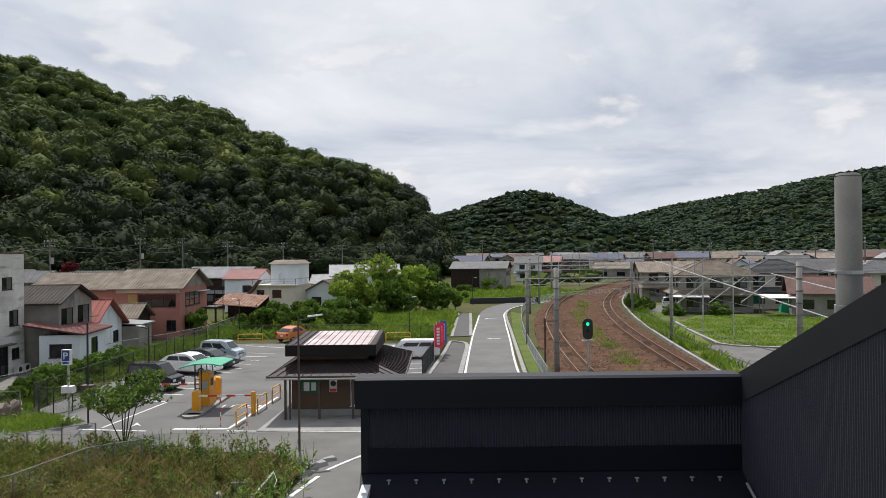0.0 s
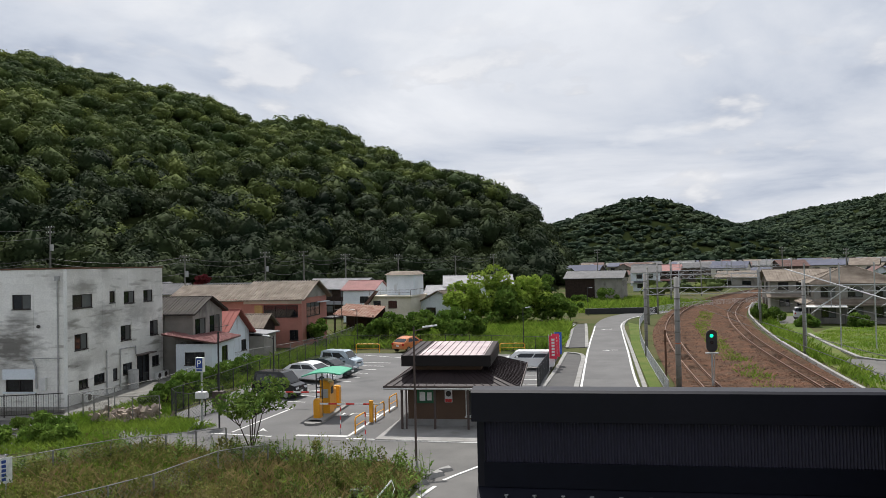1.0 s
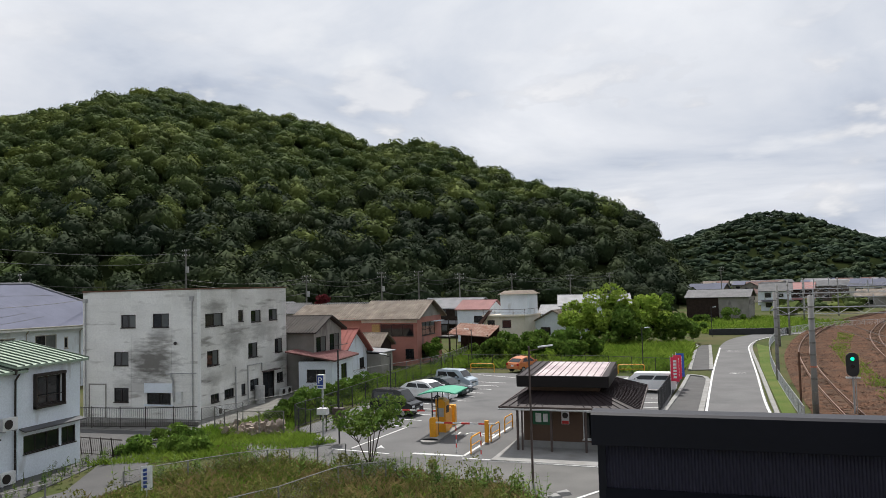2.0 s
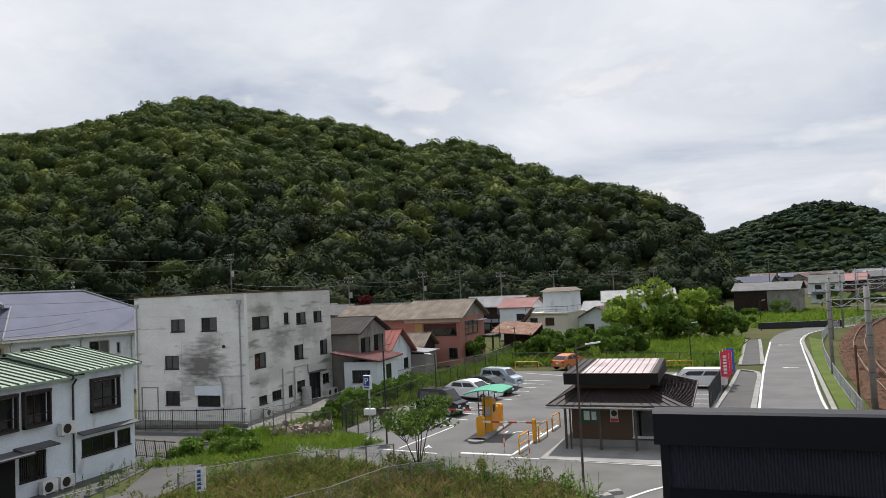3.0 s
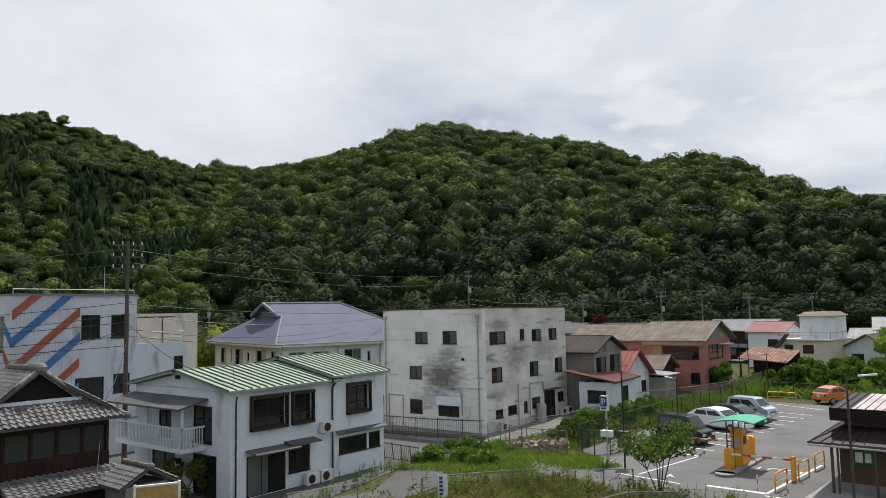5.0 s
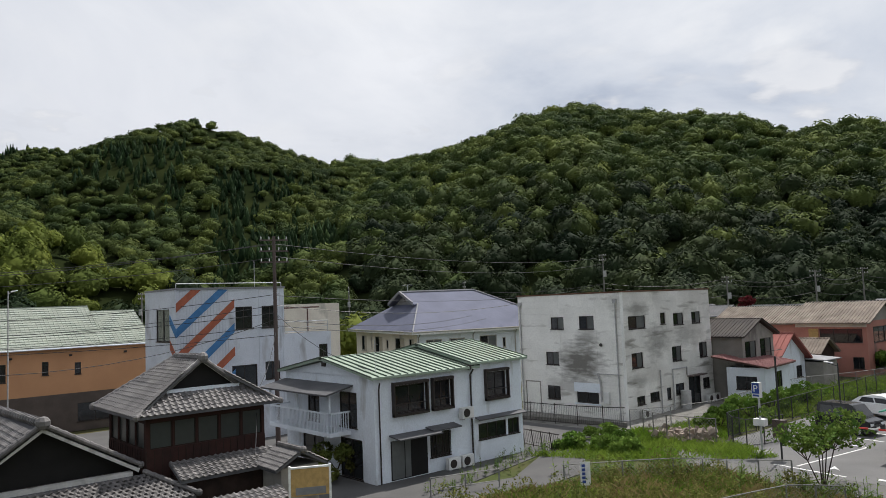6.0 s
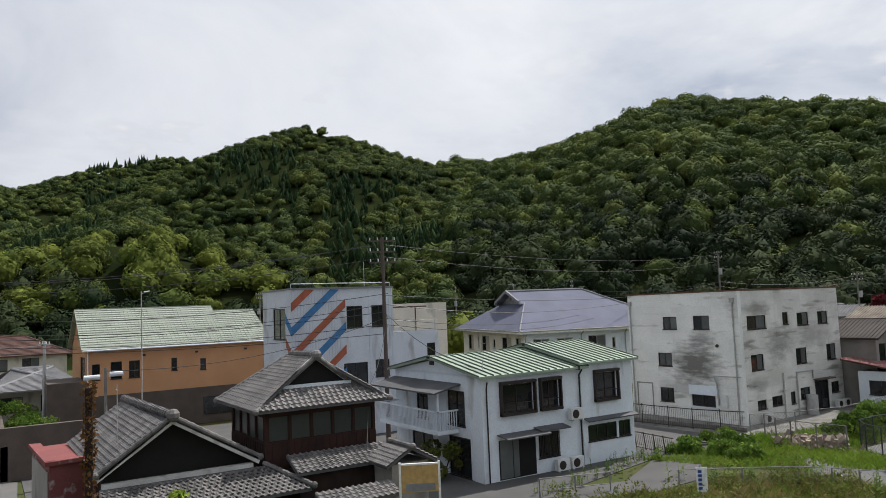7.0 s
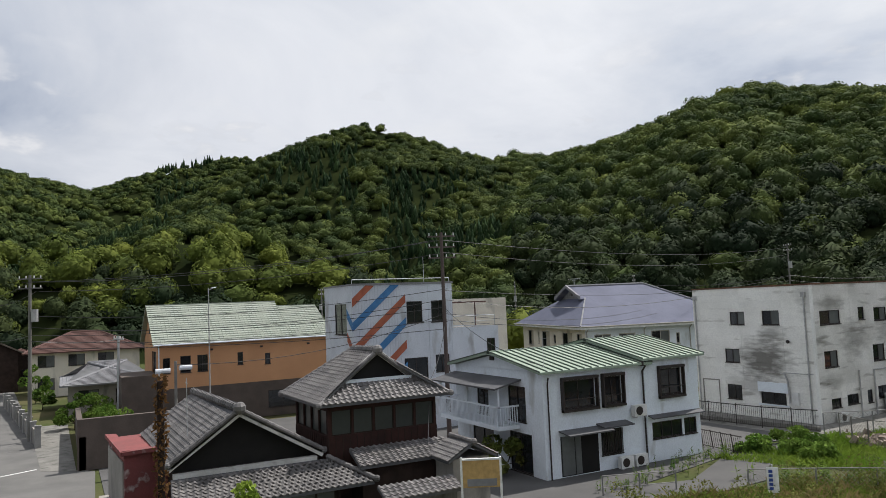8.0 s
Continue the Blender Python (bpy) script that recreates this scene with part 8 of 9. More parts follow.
def wire(p, q_, sag=0.5, r=0.014):
    p, q_ = Vector(p), Vector(q_)
    pts = [p.lerp(q_, k / 10) - Vector((0, 0, sag * 4 * (k / 10) * (1 - k / 10))) for k in range(11)]
    return pts


def wires(pairs, label="dark sagging overhead wires between poles", r=0.018):
    t = thing("overhead_wires", label, "wires", kind="structure")
    for p, q_, s in pairs:
        part("wire", Geo().path(wire(p, q_, s), r, 4), BLACK, t)


a, b_ = polar(91.8, 62), (-43.0, 22.2)
wires([((a[0], a[1], 11.5), (b_[0], b_[1], 12.8), 0.5), ((a[0], a[1] + 0.6, 10.8), (b_[0], b_[1] + 0.5, 12.0), 0.6), ((a[0], a[1], 7.6), (b_[0], b_[1], 8.4), 0.5), ((a[0], a[1], 7.2), (b_[0], b_[1], 7.6), 0.6),
       ((b_[0], b_[1], 12.8), (*polar(37.3, 112), 14.5), 1.0), ((b_[0], b_[1], 12.0), (*polar(37.3, 112), 13.5), 1.2), ((b_[0], b_[1], 8.0), (-57, 52, 7.2), 0.7), ((b_[0], b_[1], 7.6), (-57, 54, 6.8), 0.8)])
wires([((a[0], a[1] - 0.5, 11.5), (b_[0], b_[1] - 0.5, 12.8), 0.7), ((a[0], a[1] + 0.3, 9.0), (b_[0], b_[1] + 0.3, 9.6), 0.7), ((a[0], a[1], 8.2), (b_[0], b_[1], 8.9), 0.9), ((a[0], a[1], 6.7), (b_[0], b_[1], 7.0), 0.4),
       ((a[0], a[1], 11.5), (-95, -9, 11.5), 0.6), ((a[0], a[1] + 0.4, 10.8), (-95, -8, 10.8), 0.6), ((a[0], a[1], 7.6), (-95, -8.5, 7.6), 0.6), ((a[0], a[1], 7.2), (-64.6, 4.1, 6.9), 0.2), ((-64.6, 4.1, 6.8), (-62, 12, 6.0), 0.2),
       ((b_[0], b_[1], 9.5), (*polar(37.3, 112), 10.5), 1.2), ((b_[0], b_[1], 8.9), (-41, 45, 8.6), 0.8), ((b_[0], b_[1], 8.4), (-30.5, 20.9, 5.4), 0.5), ((b_[0], b_[1], 7.2), (-30, 14.5, 5.2), 0.5), ((-46.9, 24.5, 8.0), (b_[0], b_[1], 8.6), 0.1),
       ((-45.2, 5.9, 5.8), (b_[0], b_[1], 8.0), 0.8), ((-26.2, 12.5, 3.3), (-30, 14.5, 5.0), 0.3)], "dark sagging service wires between poles and houses")
far = [polar(48, 120), polar(37.3, 112), polar(28.5, 118), polar(22.7, 128), polar(19.8, 140), polar(16.6, 135), polar(12.5, 150), polar(8.0, 160), polar(5, 180)]
wires([((*p, z), (*q_, z), 0.8) for p, q_ in zip(far, far[1:]) for z in (10.6, 9.9, 8.2)], r=0.03)
iv = thing("ivy_pole", "old pole wrapped in brown withered ivy", "pole", -26.2, 3.0, 0)
part("pole", Geo().rod((0, 0, 0), (0, 0, 6.5), 0.11, n=8), DARKWOOD, iv)
g = Geo()
for k in range(560):
    t, z, r = random.uniform(0, 6.28), random.uniform(0.3, 6.7), random.uniform(0.1, 0.24)
    c = Vector((r * math.cos(t), r * math.sin(t), z))
    d1, d2 = Vector((random.gauss(0, 1), random.gauss(0, 1), random.gauss(0, 1))).normalized() * 0.07, Vector((random.gauss(0, 1), random.gauss(0, 1), random.gauss(0, 1))).normalized() * 0.07
    g.face(c - d1, c + d2, c + d1, c - d2)
part("ivy_leaves", g, IVY, iv)
slp = thing("street_light", "pale twin-headed street light on a short pole", "street lamp", -45.2, 5.9, 0, 95)
part("pole", Geo().rod((0, 0, 0), (0, 0, 6.0), 0.08, n=8), CONC_DARK, slp)
part("lamp_head", Geo().rod((-1.1, 0, 5.5), (-0.3, 0, 5.5), 0.14, n=10), STRIPEWHITE, slp)
part("lamp_head", Geo().rod((0.2, 0, 5.6), (0.9, 0, 5.6), 0.14, n=10), STRIPEWHITE, slp)

for x, y, h, r in ((21.9, 45.0, 7.8, 0.2), (7.8, 51.0, 7.45, 0.19), (7.6, 67.3, 7.45, 0.15), (21.1, 68.0, 6.6, 0.14), (25.9, 100.6, 8.2, 0.16), (11.8, 101, 7.8, 0.15), (15.5, 120, 8.2, 0.14), (33, 128, 8.2, 0.15), (22, 150, 8.5, 0.15), (43, 157, 8.5, 0.15), (33, 178, 8.5, 0.15), (56, 188, 8.5, 0.15)):
    t = thing("catenary_pole", "round grey concrete catenary pole with bands", "pole", x, y, 0, 0, "catenary poles")
    part("shaft", Geo().rod((0, 0, 0), (0, 0, h), r, r * 0.88, n=12), CONCRETE, t, smooth=True)
    for k in range(int(h / 0.75)):
        part("band", Geo().rod((0, 0, 0.7 + 0.75 * k), (0, 0, 0.78 + 0.75 * k), r * 1.06, n=12), ORANGEBAND if k == 3 and r > 0.17 else CONC_DARK, t)
for (x0, y0), (x1, y1), z in (((7.6, 67.3), (21.1, 68.0), 6.1), ((11.8, 101), (25.9, 100.6), 6.6), ((15.5, 120), (33, 128), 6.8), ((22, 150), (43, 157), 7.0), ((33, 178), (56, 188), 7.0), ((21.1, 68.0), (31.5, 68.3), 6.1)):
    t = thing("catenary_gantry", "grey steel lattice gantry spanning the railway tracks", "gantry", group="catenary gantries")
    g = Geo().rod((x0, y0, z), (x1, y1, z), 0.05).rod((x0, y0, z - 0.55), (x1, y1, z - 0.55), 0.035)
    part("beam", g, STEEL, t)
    g = Geo()
    n = 14
    for k in range(n):
        p = Vector((x0, y0, z - (0.55 if k % 2 else 0))).lerp(Vector((x1, y1, z - (0.55 if k % 2 else 0))), k / n)
        q_ = Vector((x0, y0, z - (0 if k % 2 else 0.55))).lerp(Vector((x1, y1, z - (0 if k % 2 else 0.55))), (k + 1) / n)
        g.rod(p, q_, 0.02, n=4)
    part("lattice", g, STEEL, t)
    for s in (0.22, 0.72):
        p = Vector((x0, y0, z)).lerp(Vector((x1, y1, z)), s)
        part("dropper", Geo().rod(p, p + Vector((0, 0, 1.5)), 0.06).rod(p - Vector((0, 0, 0.5)), p - Vector((0, 0, 2.0)), 0.03).rod(p - Vector((1.1, 0, 1.9)), p - Vector((0, 0, 1.2)), 0.025), STEEL, t)
cat_ = []
for line in (TRACK1, TRACK2):
    ks = [int(np.argmin(np.abs(line[:, 1] - yv))) for yv in (12, 67.5, 101, 123, 152, 182)]
    for i, j in zip(ks, ks[1:]):
        for z, s in ((5.0, 0.02), (5.9, 0.5)):
            cat_.append(((line[i][0], line[i][1], z), (line[j][0], line[j][1], z), s))
wires(cat_, "overhead contact wires above the railway tracks", 0.014)
bt = thing("bracing_tube", "long pale bracing tubes of the overhead line", "bracing", group="bracing tubes")
part("tube", Geo().rod((19.5, 67.5, 7.6), (27.8, 48.5, 3.2), 0.05), STEEL, bt)
part("tube", Geo().rod((30.5, 68, 6.3), (33.5, 52, 4.2), 0.05), STEEL, bt)
for x in (25.0, 28.0, 31.0):
    part("strut", Geo().rod((x, 68.2, 6.0), (x - 3.2, 68.4, 3.6), 0.05), STEEL, bt)
for x in (22.5, 25.5, 28.5):
    part("upright", Geo().rod((x, 72, 0), (x, 72, 8.0), 0.06), STEEL, bt)
sgn = thing("railway_signal", "railway colour-light signal showing green on a steel mast", "signal", 9.95, 50.9, 0)
part("mast", Geo().rod((0, 0, 0), (0, 0, 2.9), 0.06, n=8).rod((0.15, 0.05, 0), (0.15, 0.05, 2.4), 0.025), STEEL, sgn)
part("bracket", Geo().box(-0.4, 0.4, -0.12, 0.12, 2.3, 2.38), STEEL, sgn)
hd = part("signal_head", Geo().extrude([(0.36 * math.cos(t), 3.15 + (0.38 if math.sin(t) > 0 else -0.38) + 0.36 * math.sin(t)) for t in [2 * math.pi * k / 24 for k in range(24)]], "y", -0.06, 0.06), BLACK, sgn, "oval black signal plate")
part("green_lens", Geo().rod((0, -0.06, 3.5), (0, -0.09, 3.5), 0.11, n=14), SIGNAL_ON, hd)
part("dark_lens", Geo().rod((0, -0.06, 3.05), (0, -0.09, 3.05), 0.11, n=14), GLASS, hd)
ip = thing("iron_post", "rusty brown iron post beside the track", "post", 7.0, 51.1, 0)
part("post", Geo().rod((0, 0, 0), (0, 0, 3.9), 0.07, n=8).rod((-0.2, 0, 3.1), (0.2, 0, 3.1), 0.03), RUST, ip)
tw = thing("transmission_tower", "distant lattice power transmission tower on the ridge", "tower", *polar(-13.6, 1000), 8, 0)
g = Geo()
for sx, sy in ((-1, -1), (1, -1), (1, 1), (-1, 1)):
    g.rod((sx * 4, sy * 4, 0), (sx * 0.8, sy * 0.8, 46), 0.35, n=4)
for k in range(8):
    z, w = k * 5.7, 4 - 3.2 * k / 8
    g.rod((-w, -w, z), (w * 0.88, -w * 0.88, z + 5.7), 0.22, n=4).rod((w, -w, z), (-w * 0.88, -w * 0.88, z + 5.7), 0.22, n=4)
for z in (30, 37, 44):
    g.rod((-5, 0, z), (5, 0, z), 0.3, n=4)
part("lattice", g, STEEL, tw)

# ---- trees, shrubs, grass ----
def leaves(n, rng_, shape, size):
    """n leaf blades round points given by shape(n): quads as vertex and face arrays."""
    c = shape(n)
    a = rng_.normal(size=(n, 3))
    a /= np.linalg.norm(a, axis=1)[:, None]
    b = np.cross(a, rng_.normal(size=(n, 3)))
    b /= np.linalg.norm(b, axis=1)[:, None]
    s = size * rng_.uniform(0.6, 1.4, (n, 1))
    v = np.stack([c - a * s, c - b * s * 0.5, c + a * s, c + b * s * 0.5], 1).reshape(-1, 3)
    return v, np.arange(4 * n).reshape(-1, 4)


def blob_shape(rng_, clumps, spread):
    """Points gathered in clumps, each a lumpy shell."""
    cl = np.array(clumps)
    def f(n):
        k = rng_.integers(len(cl), size=n)
        d = rng_.normal(size=(n, 3))
        d /= np.linalg.norm(d, axis=1)[:, None]
        return cl[k, :3] + d * (cl[k, 3] * rng_.uniform(0.55, 1.0, n) ** 0.5)[:, None] * np.array([1, 1, spread])
    return f


def tree(name, label, x, y, h, r, n, size, material, trunk=0.12, clumps=14, base=0.35):
    rg = np.random.default_rng(int(abs(x * 13 + y * 7)))
    t = thing(name, label, "tree" if trunk else "shrub", x, y, 0)
    cl = []
    for _ in range(clumps):
        a_, rr_ = rg.uniform(0, 6.28), r * math.sqrt(rg.uniform(0, 1)) * 0.9
        z = h * (base + (1 - base) * rg.uniform(0.1, 0.9) * (1 - 0.5 * (rr_ / r) ** 2))
        cl.append((rr_ * math.cos(a_), rr_ * math.sin(a_), z, r * rg.uniform(0.20, 0.42)))
    v, f = leaves(n, rg, blob_shape(rg, cl, 0.8), size)
    v[:, 2] = np.maximum(v[:, 2], 0.03)
    cr = np_object("crown", v, f, material, 4)
    cr.parent = t
    g = Geo()
    tk = trunk or 0.05
    g.rod((0, 0, 0), (0.05, 0, h * base), tk, tk * 0.75, n=7)
    for c in cl[:9]:
        g.rod((0.05, 0, h * base * 0.9), c[:3], tk * 0.45, tk * 0.12, n=5)
    part("trunk", g, BARK, t)
    return t


def stemmed_tree(label, x, y, h, r, seed):
    """An open young tree: several stems from the ground, forked twigs, leaves in loose sprays."""
    rg = np.random.default_rng(seed)
    t = thing("tree", label, "tree", x, y, 0)
    cl, g = [], Geo()
    for k in range(5):
        a_ = 6.28 * k / 5 + rg.uniform(-0.5, 0.5)
        out = r * rg.uniform(0.3, 1.0)
        foot = Vector((0.12 * math.cos(a_), 0.12 * math.sin(a_), 0))
        bend = Vector((out * 0.35 * math.cos(a_), out * 0.35 * math.sin(a_), h * rg.uniform(0.35, 0.5)))
        g.rod(foot, bend, 0.032, 0.022, n=6)
        for j in range(5):
            a2 = a_ + rg.uniform(-1.0, 1.0)
            tip = Vector((out * rg.uniform(0.6, 1.3) * math.cos(a2), out * rg.uniform(0.6, 1.3) * math.sin(a2), h * rg.uniform(0.55, 0.98)))
            g.rod(bend, tip, 0.02, 0.007, n=5)
            cl.append((*tip, r * rg.uniform(0.16, 0.30)))
            m = bend.lerp(tip, 0.6)
            cl.append((m.x, m.y, m.z + rg.uniform(-0.1, 0.2), r * rg.uniform(0.10, 0.2)))
    part("trunk", g, BARK, t)
    v, f = leaves(2500, rg, blob_shape(rg, cl, 0.7), 0.10)
    np_object("crown", v, f, LEAF_TREE, 4).parent = t
    return t


stemmed_tree("small open broadleaf tree with several stems by the entrance", -14.9, 33.6, 3.1, 2.3, 4)
for x, y, h, r, n, m in ((-9.5, 104, 8.3, 4.2, 5000, LEAF_BAMBOO), (-5.5, 105, 8.0, 4.0, 5000, LEAF_BAMBOO), (-2.2, 107, 6.8, 3.6, 4000, LEAF_NEAR), (-12.5, 104, 6.8, 3.5, 4000, LEAF_BAMBOO), (-7.5, 101, 5.6, 3.6, 4000, LEAF_NEAR)):
    tree("tree", "tall bushy bright green bamboo and broadleaf thicket", x, y, h, r, n, 0.26, m, 0.14, 22, 0.12)
for x, y, h, r in ((-13.2, 80.5, 3.9, 2.3), (-16, 80, 4.1, 2.4), (-18.8, 79, 3.5, 2.2), (-20.8, 78, 2.9, 1.8), (-10.6, 82, 3.5, 2.1), (-13.5, 98.5, 3.0, 2.2), (1.5, 105, 3.6, 2.2), (-26.8, 77.5, 3.4, 1.6), (27.5, 104, 2.4, 2.2), (30.0, 96, 1.4, 1.6), (36, 95.2, 1.6, 1.8), (10, 160, 2.6, 2.5), (4, 155, 2.2, 2.2), (-3, 150, 2.4, 2.6), (-29.5, 57, 2.6, 1.2)):
    tree("shrub", "dense green shrub beside the grass", x, y, h, r, 2200, 0.2, LEAF_NEAR, 0, 10, 0.2)
for x, y, h, r, m in ((-33.0, 20.2, 1.9, 1.5, WEED), (-28.2, 7.0, 0.1, 0.1, WEED), (-25.0, 6.0, 3.7, 1.3, LEAF_BAMBOO), (-62.5, 2.6, 3.3, 1.5, LEAF_NEAR), (-66, 1.0, 2.6, 1.4, LEAF_NEAR), (-69.5, 2.2, 3.2, 1.5, LEAF_TREE), (-58, 3.4, 2.9, 1.6, LEAF_NEAR), (-90, -2.4, 4.2, 1.8, LEAF_NEAR), (-83, -1.6, 2.6, 1.3, LEAF_TREE), (-28.0, 35.8, 0.95, 1.5, LEAF_NEAR), (-26.0, 34.0, 0.8, 1.5, LEAF_NEAR), (-29, 33.5, 0.7, 1.2, LEAF_NEAR), (-24.8, 43, 1.5, 1.5, LEAF_NEAR), (-25, 47, 1.9, 1.6, LEAF_NEAR), (-25.4, 51, 2.0, 1.6, LEAF_NEAR), (-25, 55, 2.0, 1.5, LEAF_NEAR)):
    if h > 0.5:
        tree("shrub", "leafy green shrub growing wild", x, y, h, r, 1500, 0.12, m, 0, 9, 0.2)
rt = tree("tree", "dark red-leaved tree among the roofs", *polar(27.2, 112), 9.0, 1.3, 700, 0.25, LEAF_RED, 0.15, 9, 0.6)
rg = np.random.default_rng(21)
ft, light_ = [], []
for k in range(120):
    az, d = rg.uniform(40, 100), rg.uniform(98, 140)
    x, y = polar(az, d)
    if y < 18 and d < 120:
        continue
    (light_ if 44 < az < 62 and rg.random() < 0.6 else ft).append((x, y, rg.uniform(1.5, 3.5)))
# the darker thicket has hill-foot shade in its leaf colour
for spots_, m, lab in ((light_, LEAF_LIGHT, "light green thicket along the foot of the hill"), (ft, LEAF_FOOT_SHADE, "dark green thicket along the foot of the hill")):
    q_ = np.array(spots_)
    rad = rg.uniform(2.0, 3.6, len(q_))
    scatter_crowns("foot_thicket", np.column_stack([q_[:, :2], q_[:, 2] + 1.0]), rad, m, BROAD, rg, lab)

vt = []
for k in range(520):
    az, d = rg.uniform(-42, 3), rg.uniform(150, 640)
    x, y = polar(az, d)
    if abs(x - np.interp(y, TRACK1[:, 1], TRACK1[:, 0]) - 4) < 13 or (-12 < x < 20 and y < 175):
        continue
    vt.append((x, y, rg.uniform(0.6, 1.6)))
q_ = np.array(vt)
scatter_crowns("valley_bushes", q_, rg.uniform(1.2, 3.4, len(q_)), LEAF_FOREST, FARFORM, rg, "green trees and bushes among the valley houses")


def inside(px, py, pts):
    c = np.zeros(len(px), bool)
    for (x0, y0), (x1, y1) in zip(pts, pts[1:] + pts[:1]):
        c ^= ((y0 > py) != (y1 > py)) & (px < (x1 - x0) * (py - y0) / (y1 - y0 + 1e-9) + x0)
    return c


def sward(name, label, pts, n, h, width, material, seed, lean=0.5):
    """Upright blades scattered over a plot: thin triangles with two steps."""
    rg = np.random.default_rng(seed)
    p = np.array(pts)
    x, y = rg.uniform(p[:, 0].min(), p[:, 0].max(), 3 * n), rg.uniform(p[:, 1].min(), p[:, 1].max(), 3 * n)
    patch = np.sin(x * 0.9 + 1.7 * np.sin(y * 0.7)) + np.sin(y * 1.3 + x * 0.4) + rg.normal(0, 0.8, 3 * n)
    ok = inside(x, y, list(pts)) & (patch > (-0.3 if h > 0.5 else -1.0))
    x, y, patch = x[ok][:n], y[ok][:n], patch[ok][:n]
    m = len(x)
    a = rg.uniform(0, 6.28, m)
    hh = h * rg.uniform(0.35, 1.2, m) * (0.8 + 0.15 * patch)
    dx, dy = np.cos(a) * width, np.sin(a) * width
    lx, ly = rg.normal(0, lean, m) * hh, rg.normal(0, lean, m) * hh
    z = np.zeros(m)
    v = np.stack([np.stack([x - dx, y - dy, z], 1), np.stack([x + dx, y + dy, z], 1), np.stack([x + lx * 0.4 + dx * 0.7, y + ly * 0.4 + dy * 0.7, hh * 0.6], 1), np.stack([x + lx, y + ly, hh], 1)], 1).reshape(-1, 3)
    i = 4 * np.arange(m)
    ob = np_object(name, v, np.vstack([np.stack([i, i + 1, i + 2], 1), np.stack([i, i + 2, i + 3], 1)]), material)
    return tagged(ob, label, "grass", kind="stuff")


PLOT = [(-25, 20), (-23.2, 26), (-23, 30.5), (-20, 32.6), (-15, 32.2), (-7.6, 31.2), (-5.6, 28.9), (-6.2, 24), (-6.8, 17), (-15, 15)]
sward("weeds", "tall mixed green weeds on the waste plot", PLOT, 9000, 0.5, 0.018, WEED, 1, 0.3)
sward("dry_grass", "dry straw-coloured grass among the weeds", PLOT, 26000, 0.5, 0.013, GRASS_DRY, 2, 0.5)
sward("grass", "fresh green grass on the waste plot", PLOT, 12000, 0.36, 0.016, GRASS, 3)


def stalks(name, label, spots, material, seed, tall):
    """Upright leafy weeds: a thin stem with leaves set round it, smaller to the top."""
    rg = np.random.default_rng(seed)
    vs = []
    for x, y in spots:
        h = tall * rg.uniform(0.5, 1.25)
        lean = rg.normal(0, 0.12, 2)
        side = np.array([0.012, 0, 0])
        tip = np.array([x + lean[0] * h, y + lean[1] * h, h])
        root = np.array([x, y, 0.0])
        vs.append(np.stack([root - side, root + side, tip + side * 0.4, tip - side * 0.4]))
        for k in range(16):
            s_ = 0.15 + 0.85 * (k + rg.uniform(0, 1)) / 16
            p = root + (tip - root) * s_
            a_ = rg.uniform(0, 6.28)
            ln = h * 0.26 * (1.15 - s_) + 0.05
            d_ = np.array([math.cos(a_), math.sin(a_), rg.uniform(0.1, 0.7)]) * ln
            w_ = np.array([-math.sin(a_), math.cos(a_), 0]) * ln * 0.20
            vs.append(np.stack([p, p + d_ * 0.5 + w_, p + d_, p + d_ * 0.5 - w_]))
    v = np.concatenate(vs)
    return tagged(np_object(name, v, np.arange(len(v)).reshape(-1, 4), material, 4), label, "weeds", kind="stuff")


rg = np.random.default_rng(8)
rim = [(p[0] + rg.normal(0, 0.55), p[1] + rg.normal(-0.6, 0.6)) for p in curve([(-24, 29), (-20, 31.8), (-15, 31.8), (-10.5, 31.4), (-7.6, 30.7), (-6.0, 28.9), (-6.3, 26), (-6.6, 22)], 0.11)]
stalks("weeds", "tall leafy green weeds along the edge of the plot", rim, LEAF_TREE, 5, 1.0)
stalks("weeds", "yellowing upright weeds among dry grass", [(rg.uniform(-22, -7), rg.uniform(19, 31)) for _ in range(260)], WEED, 6, 0.85)
stalks("weeds", "leafy weeds along the path and the fence", [(p[0] + rg.normal(0, 0.5), p[1] + rg.normal(0, 0.5)) for p in curve([(-26.6, 21.2), (-27.6, 26), (-29.2, 30.5), (-28.4, 34), (-26.5, 37.2), (-24.5, 40), (-24.2, 46), (-24.6, 56), (-24.4, 68)], 0.12)], LEAF_TREE, 7, 0.55)
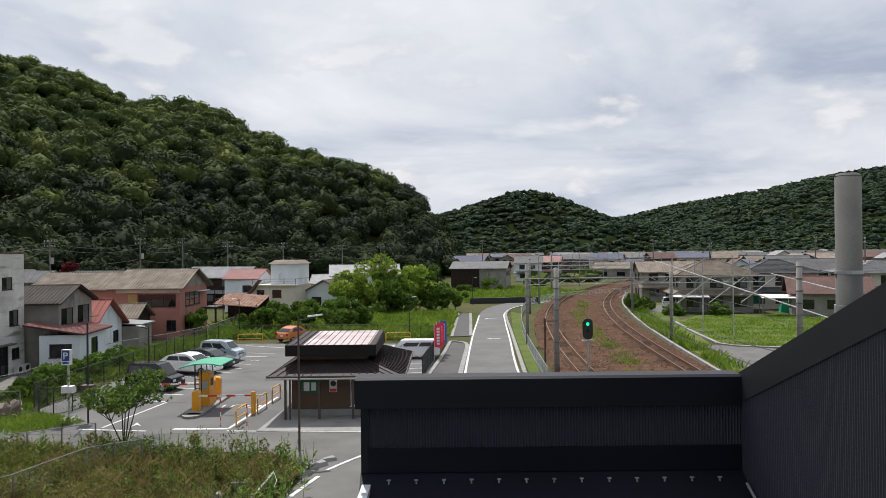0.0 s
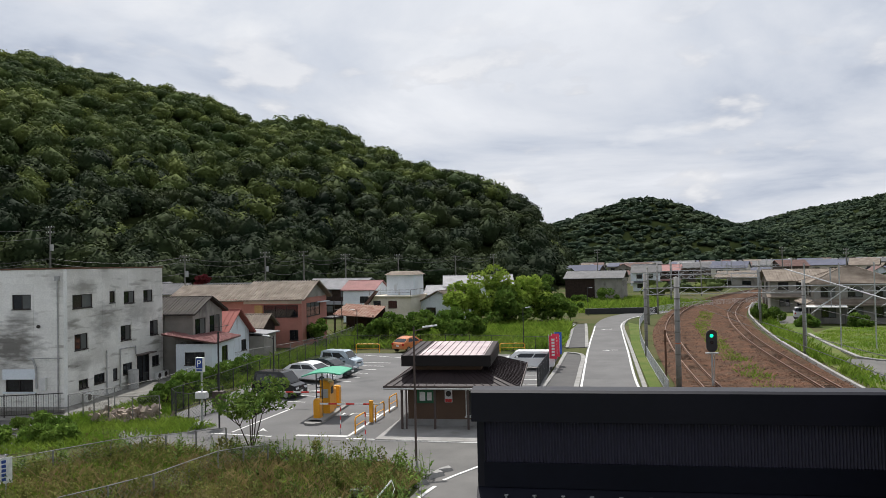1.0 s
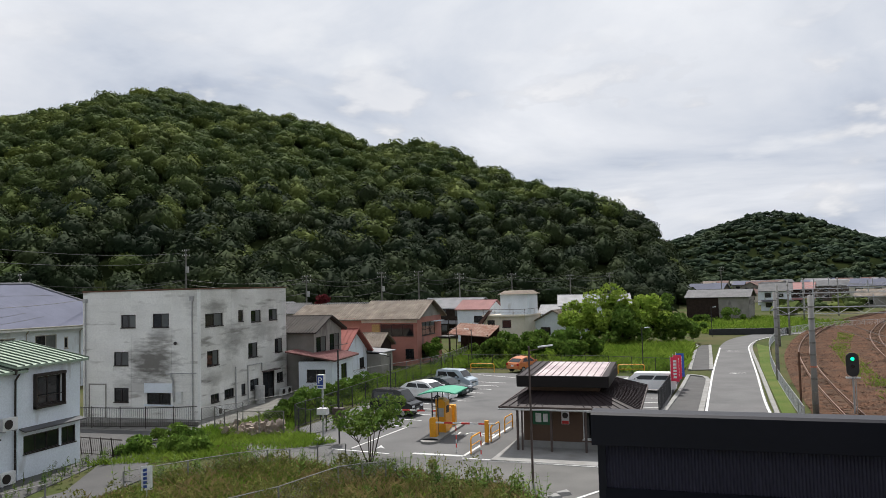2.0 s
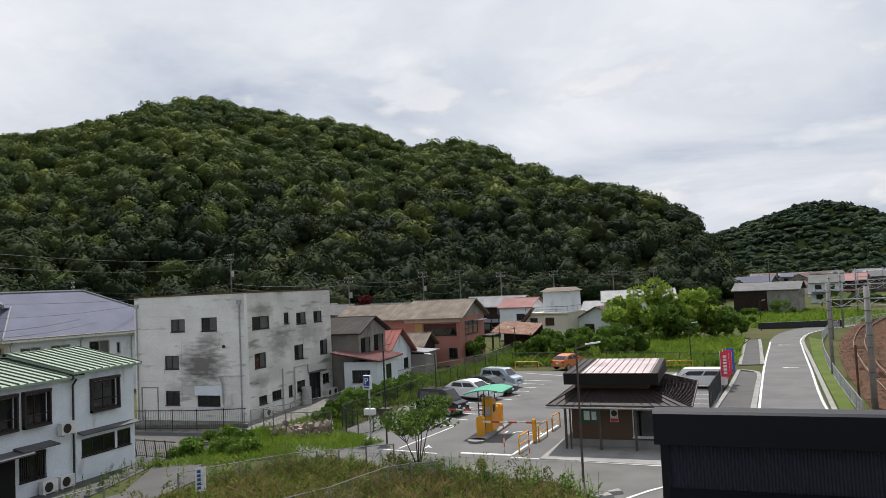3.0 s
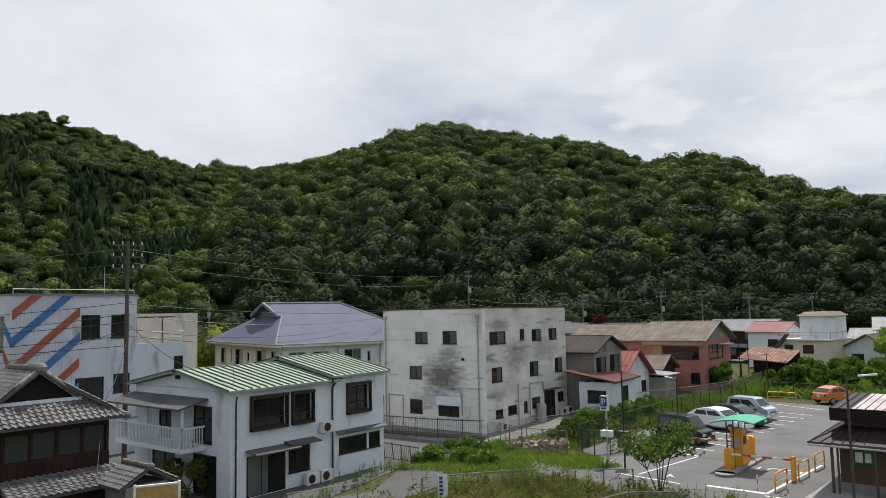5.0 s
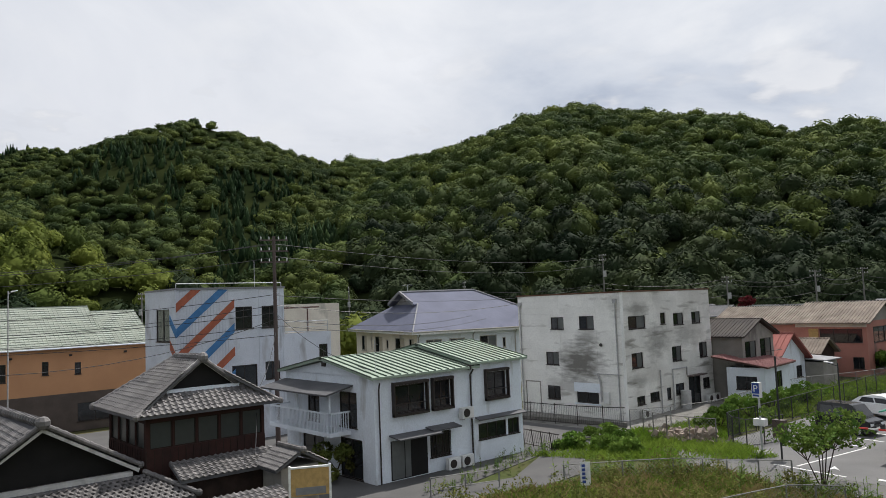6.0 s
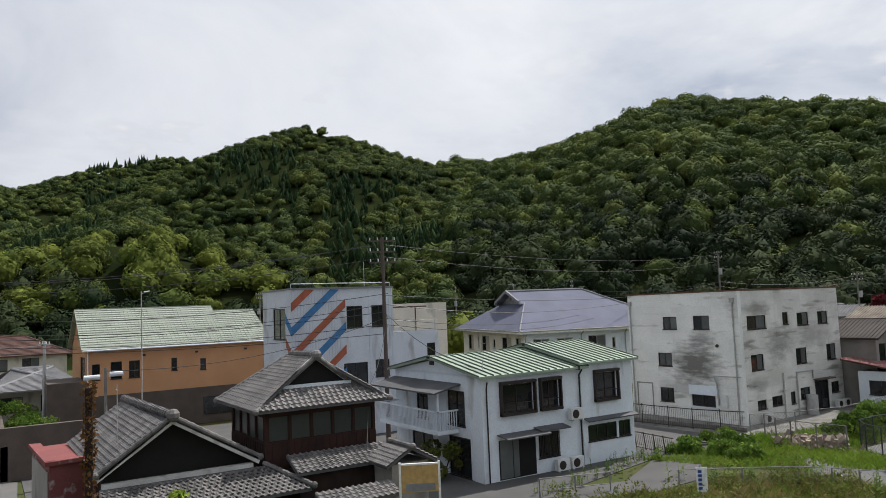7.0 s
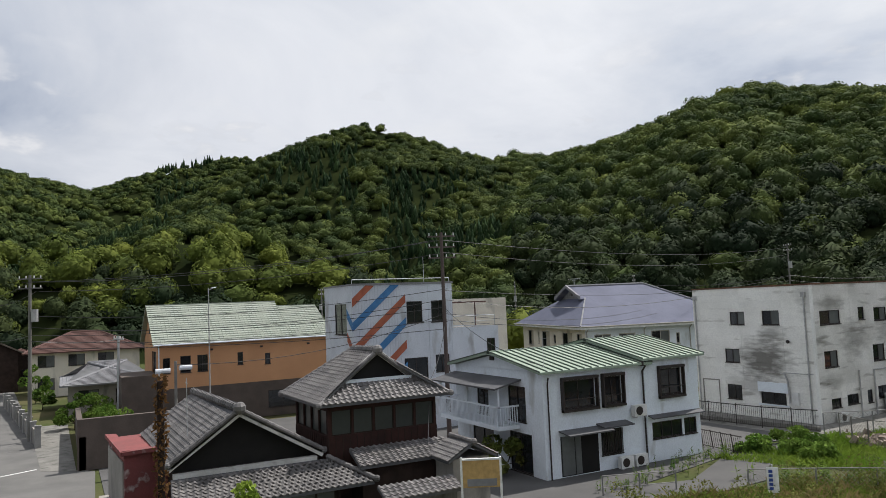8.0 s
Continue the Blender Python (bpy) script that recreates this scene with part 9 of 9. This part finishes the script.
sward("grass", "bright green grass patch inside the low fence", [(-24.5, 22), (-23.2, 26), (-22.8, 30.3), (-20, 32.4), (-16.8, 32.2), (-16.5, 27), (-18.5, 22)], 14000, 0.38, 0.016, GRASS, 13)
LAWN = [(-29, 30), (-25.6, 31.5), (-21.7, 34), (-18.6, 37.6), (-21, 39), (-23.4, 41), (-23.4, 44), (-27, 46), (-29, 40), (-27.5, 37)]
sward("grass", "bright green grass along the fence", LAWN, 15000, 0.35, 0.02, GRASS, 4)
sward("grass", "rough green grass strip behind the car park fence", [(-23.4, 44), (-23.5, 66), (-22.8, 73.5), (-26, 78), (-27.5, 62), (-26.8, 46)], 14000, 0.55, 0.03, GRASS, 5)
sward("grass", "tall bright green grass beyond the far fence", [(-25, 73), (-18, 74), (-0.5, 71), (0.4, 76), (1.6, 102), (-12, 106), (-28, 96)], 26000, 0.9, 0.06, GRASS, 6)
sward("grass", "lush green grass of the field", [(25, 66.4), (28.6, 63.6), (56, 64), (56, 95), (33, 93), (27.6, 86)], 24000, 0.28, 0.05, GRASS, 7)
sward("grass", "green weeds along the railway bank", [(19.2, 46), (21.2, 46), (22.8, 66), (26.5, 92), (31, 118), (29.4, 118), (25.8, 100), (22.2, 78)], 9000, 0.7, 0.05, GRASS, 8)
sward("grass", "weeds growing between the railway tracks", [(12.2, 46), (14.2, 46), (15.8, 72), (19.0, 98), (24, 120), (22.5, 122), (17, 98), (14, 72)], 12000, 0.4, 0.03, GRASS, 9)
sward("grass", "green grass beyond the bend of the lane", [(5, 124), (18, 126), (30, 150), (18, 175), (0, 165), (-8, 130)], 9000, 0.8, 0.12, GRASS, 10)
rg = np.random.default_rng(33)
n = 240
px, py = rg.uniform(-25, -5.6, 4 * n), rg.uniform(17, 32.5, 4 * n)
ok = inside(px, py, PLOT)
px, py = px[ok][:n], py[ok][:n]
cl = [(x, y, rg.uniform(0.25, 0.9), rg.uniform(0.18, 0.45)) for x, y in zip(px, py)]
v, f = leaves(22000, rg, blob_shape(rg, cl, 1.3), 0.055)
v[:, 2] = np.maximum(v[:, 2], 0.02)
tagged(np_object("weeds", v, f, WEED, 4), "leafy weeds and low shrubs on the waste plot", "weeds", kind="stuff")
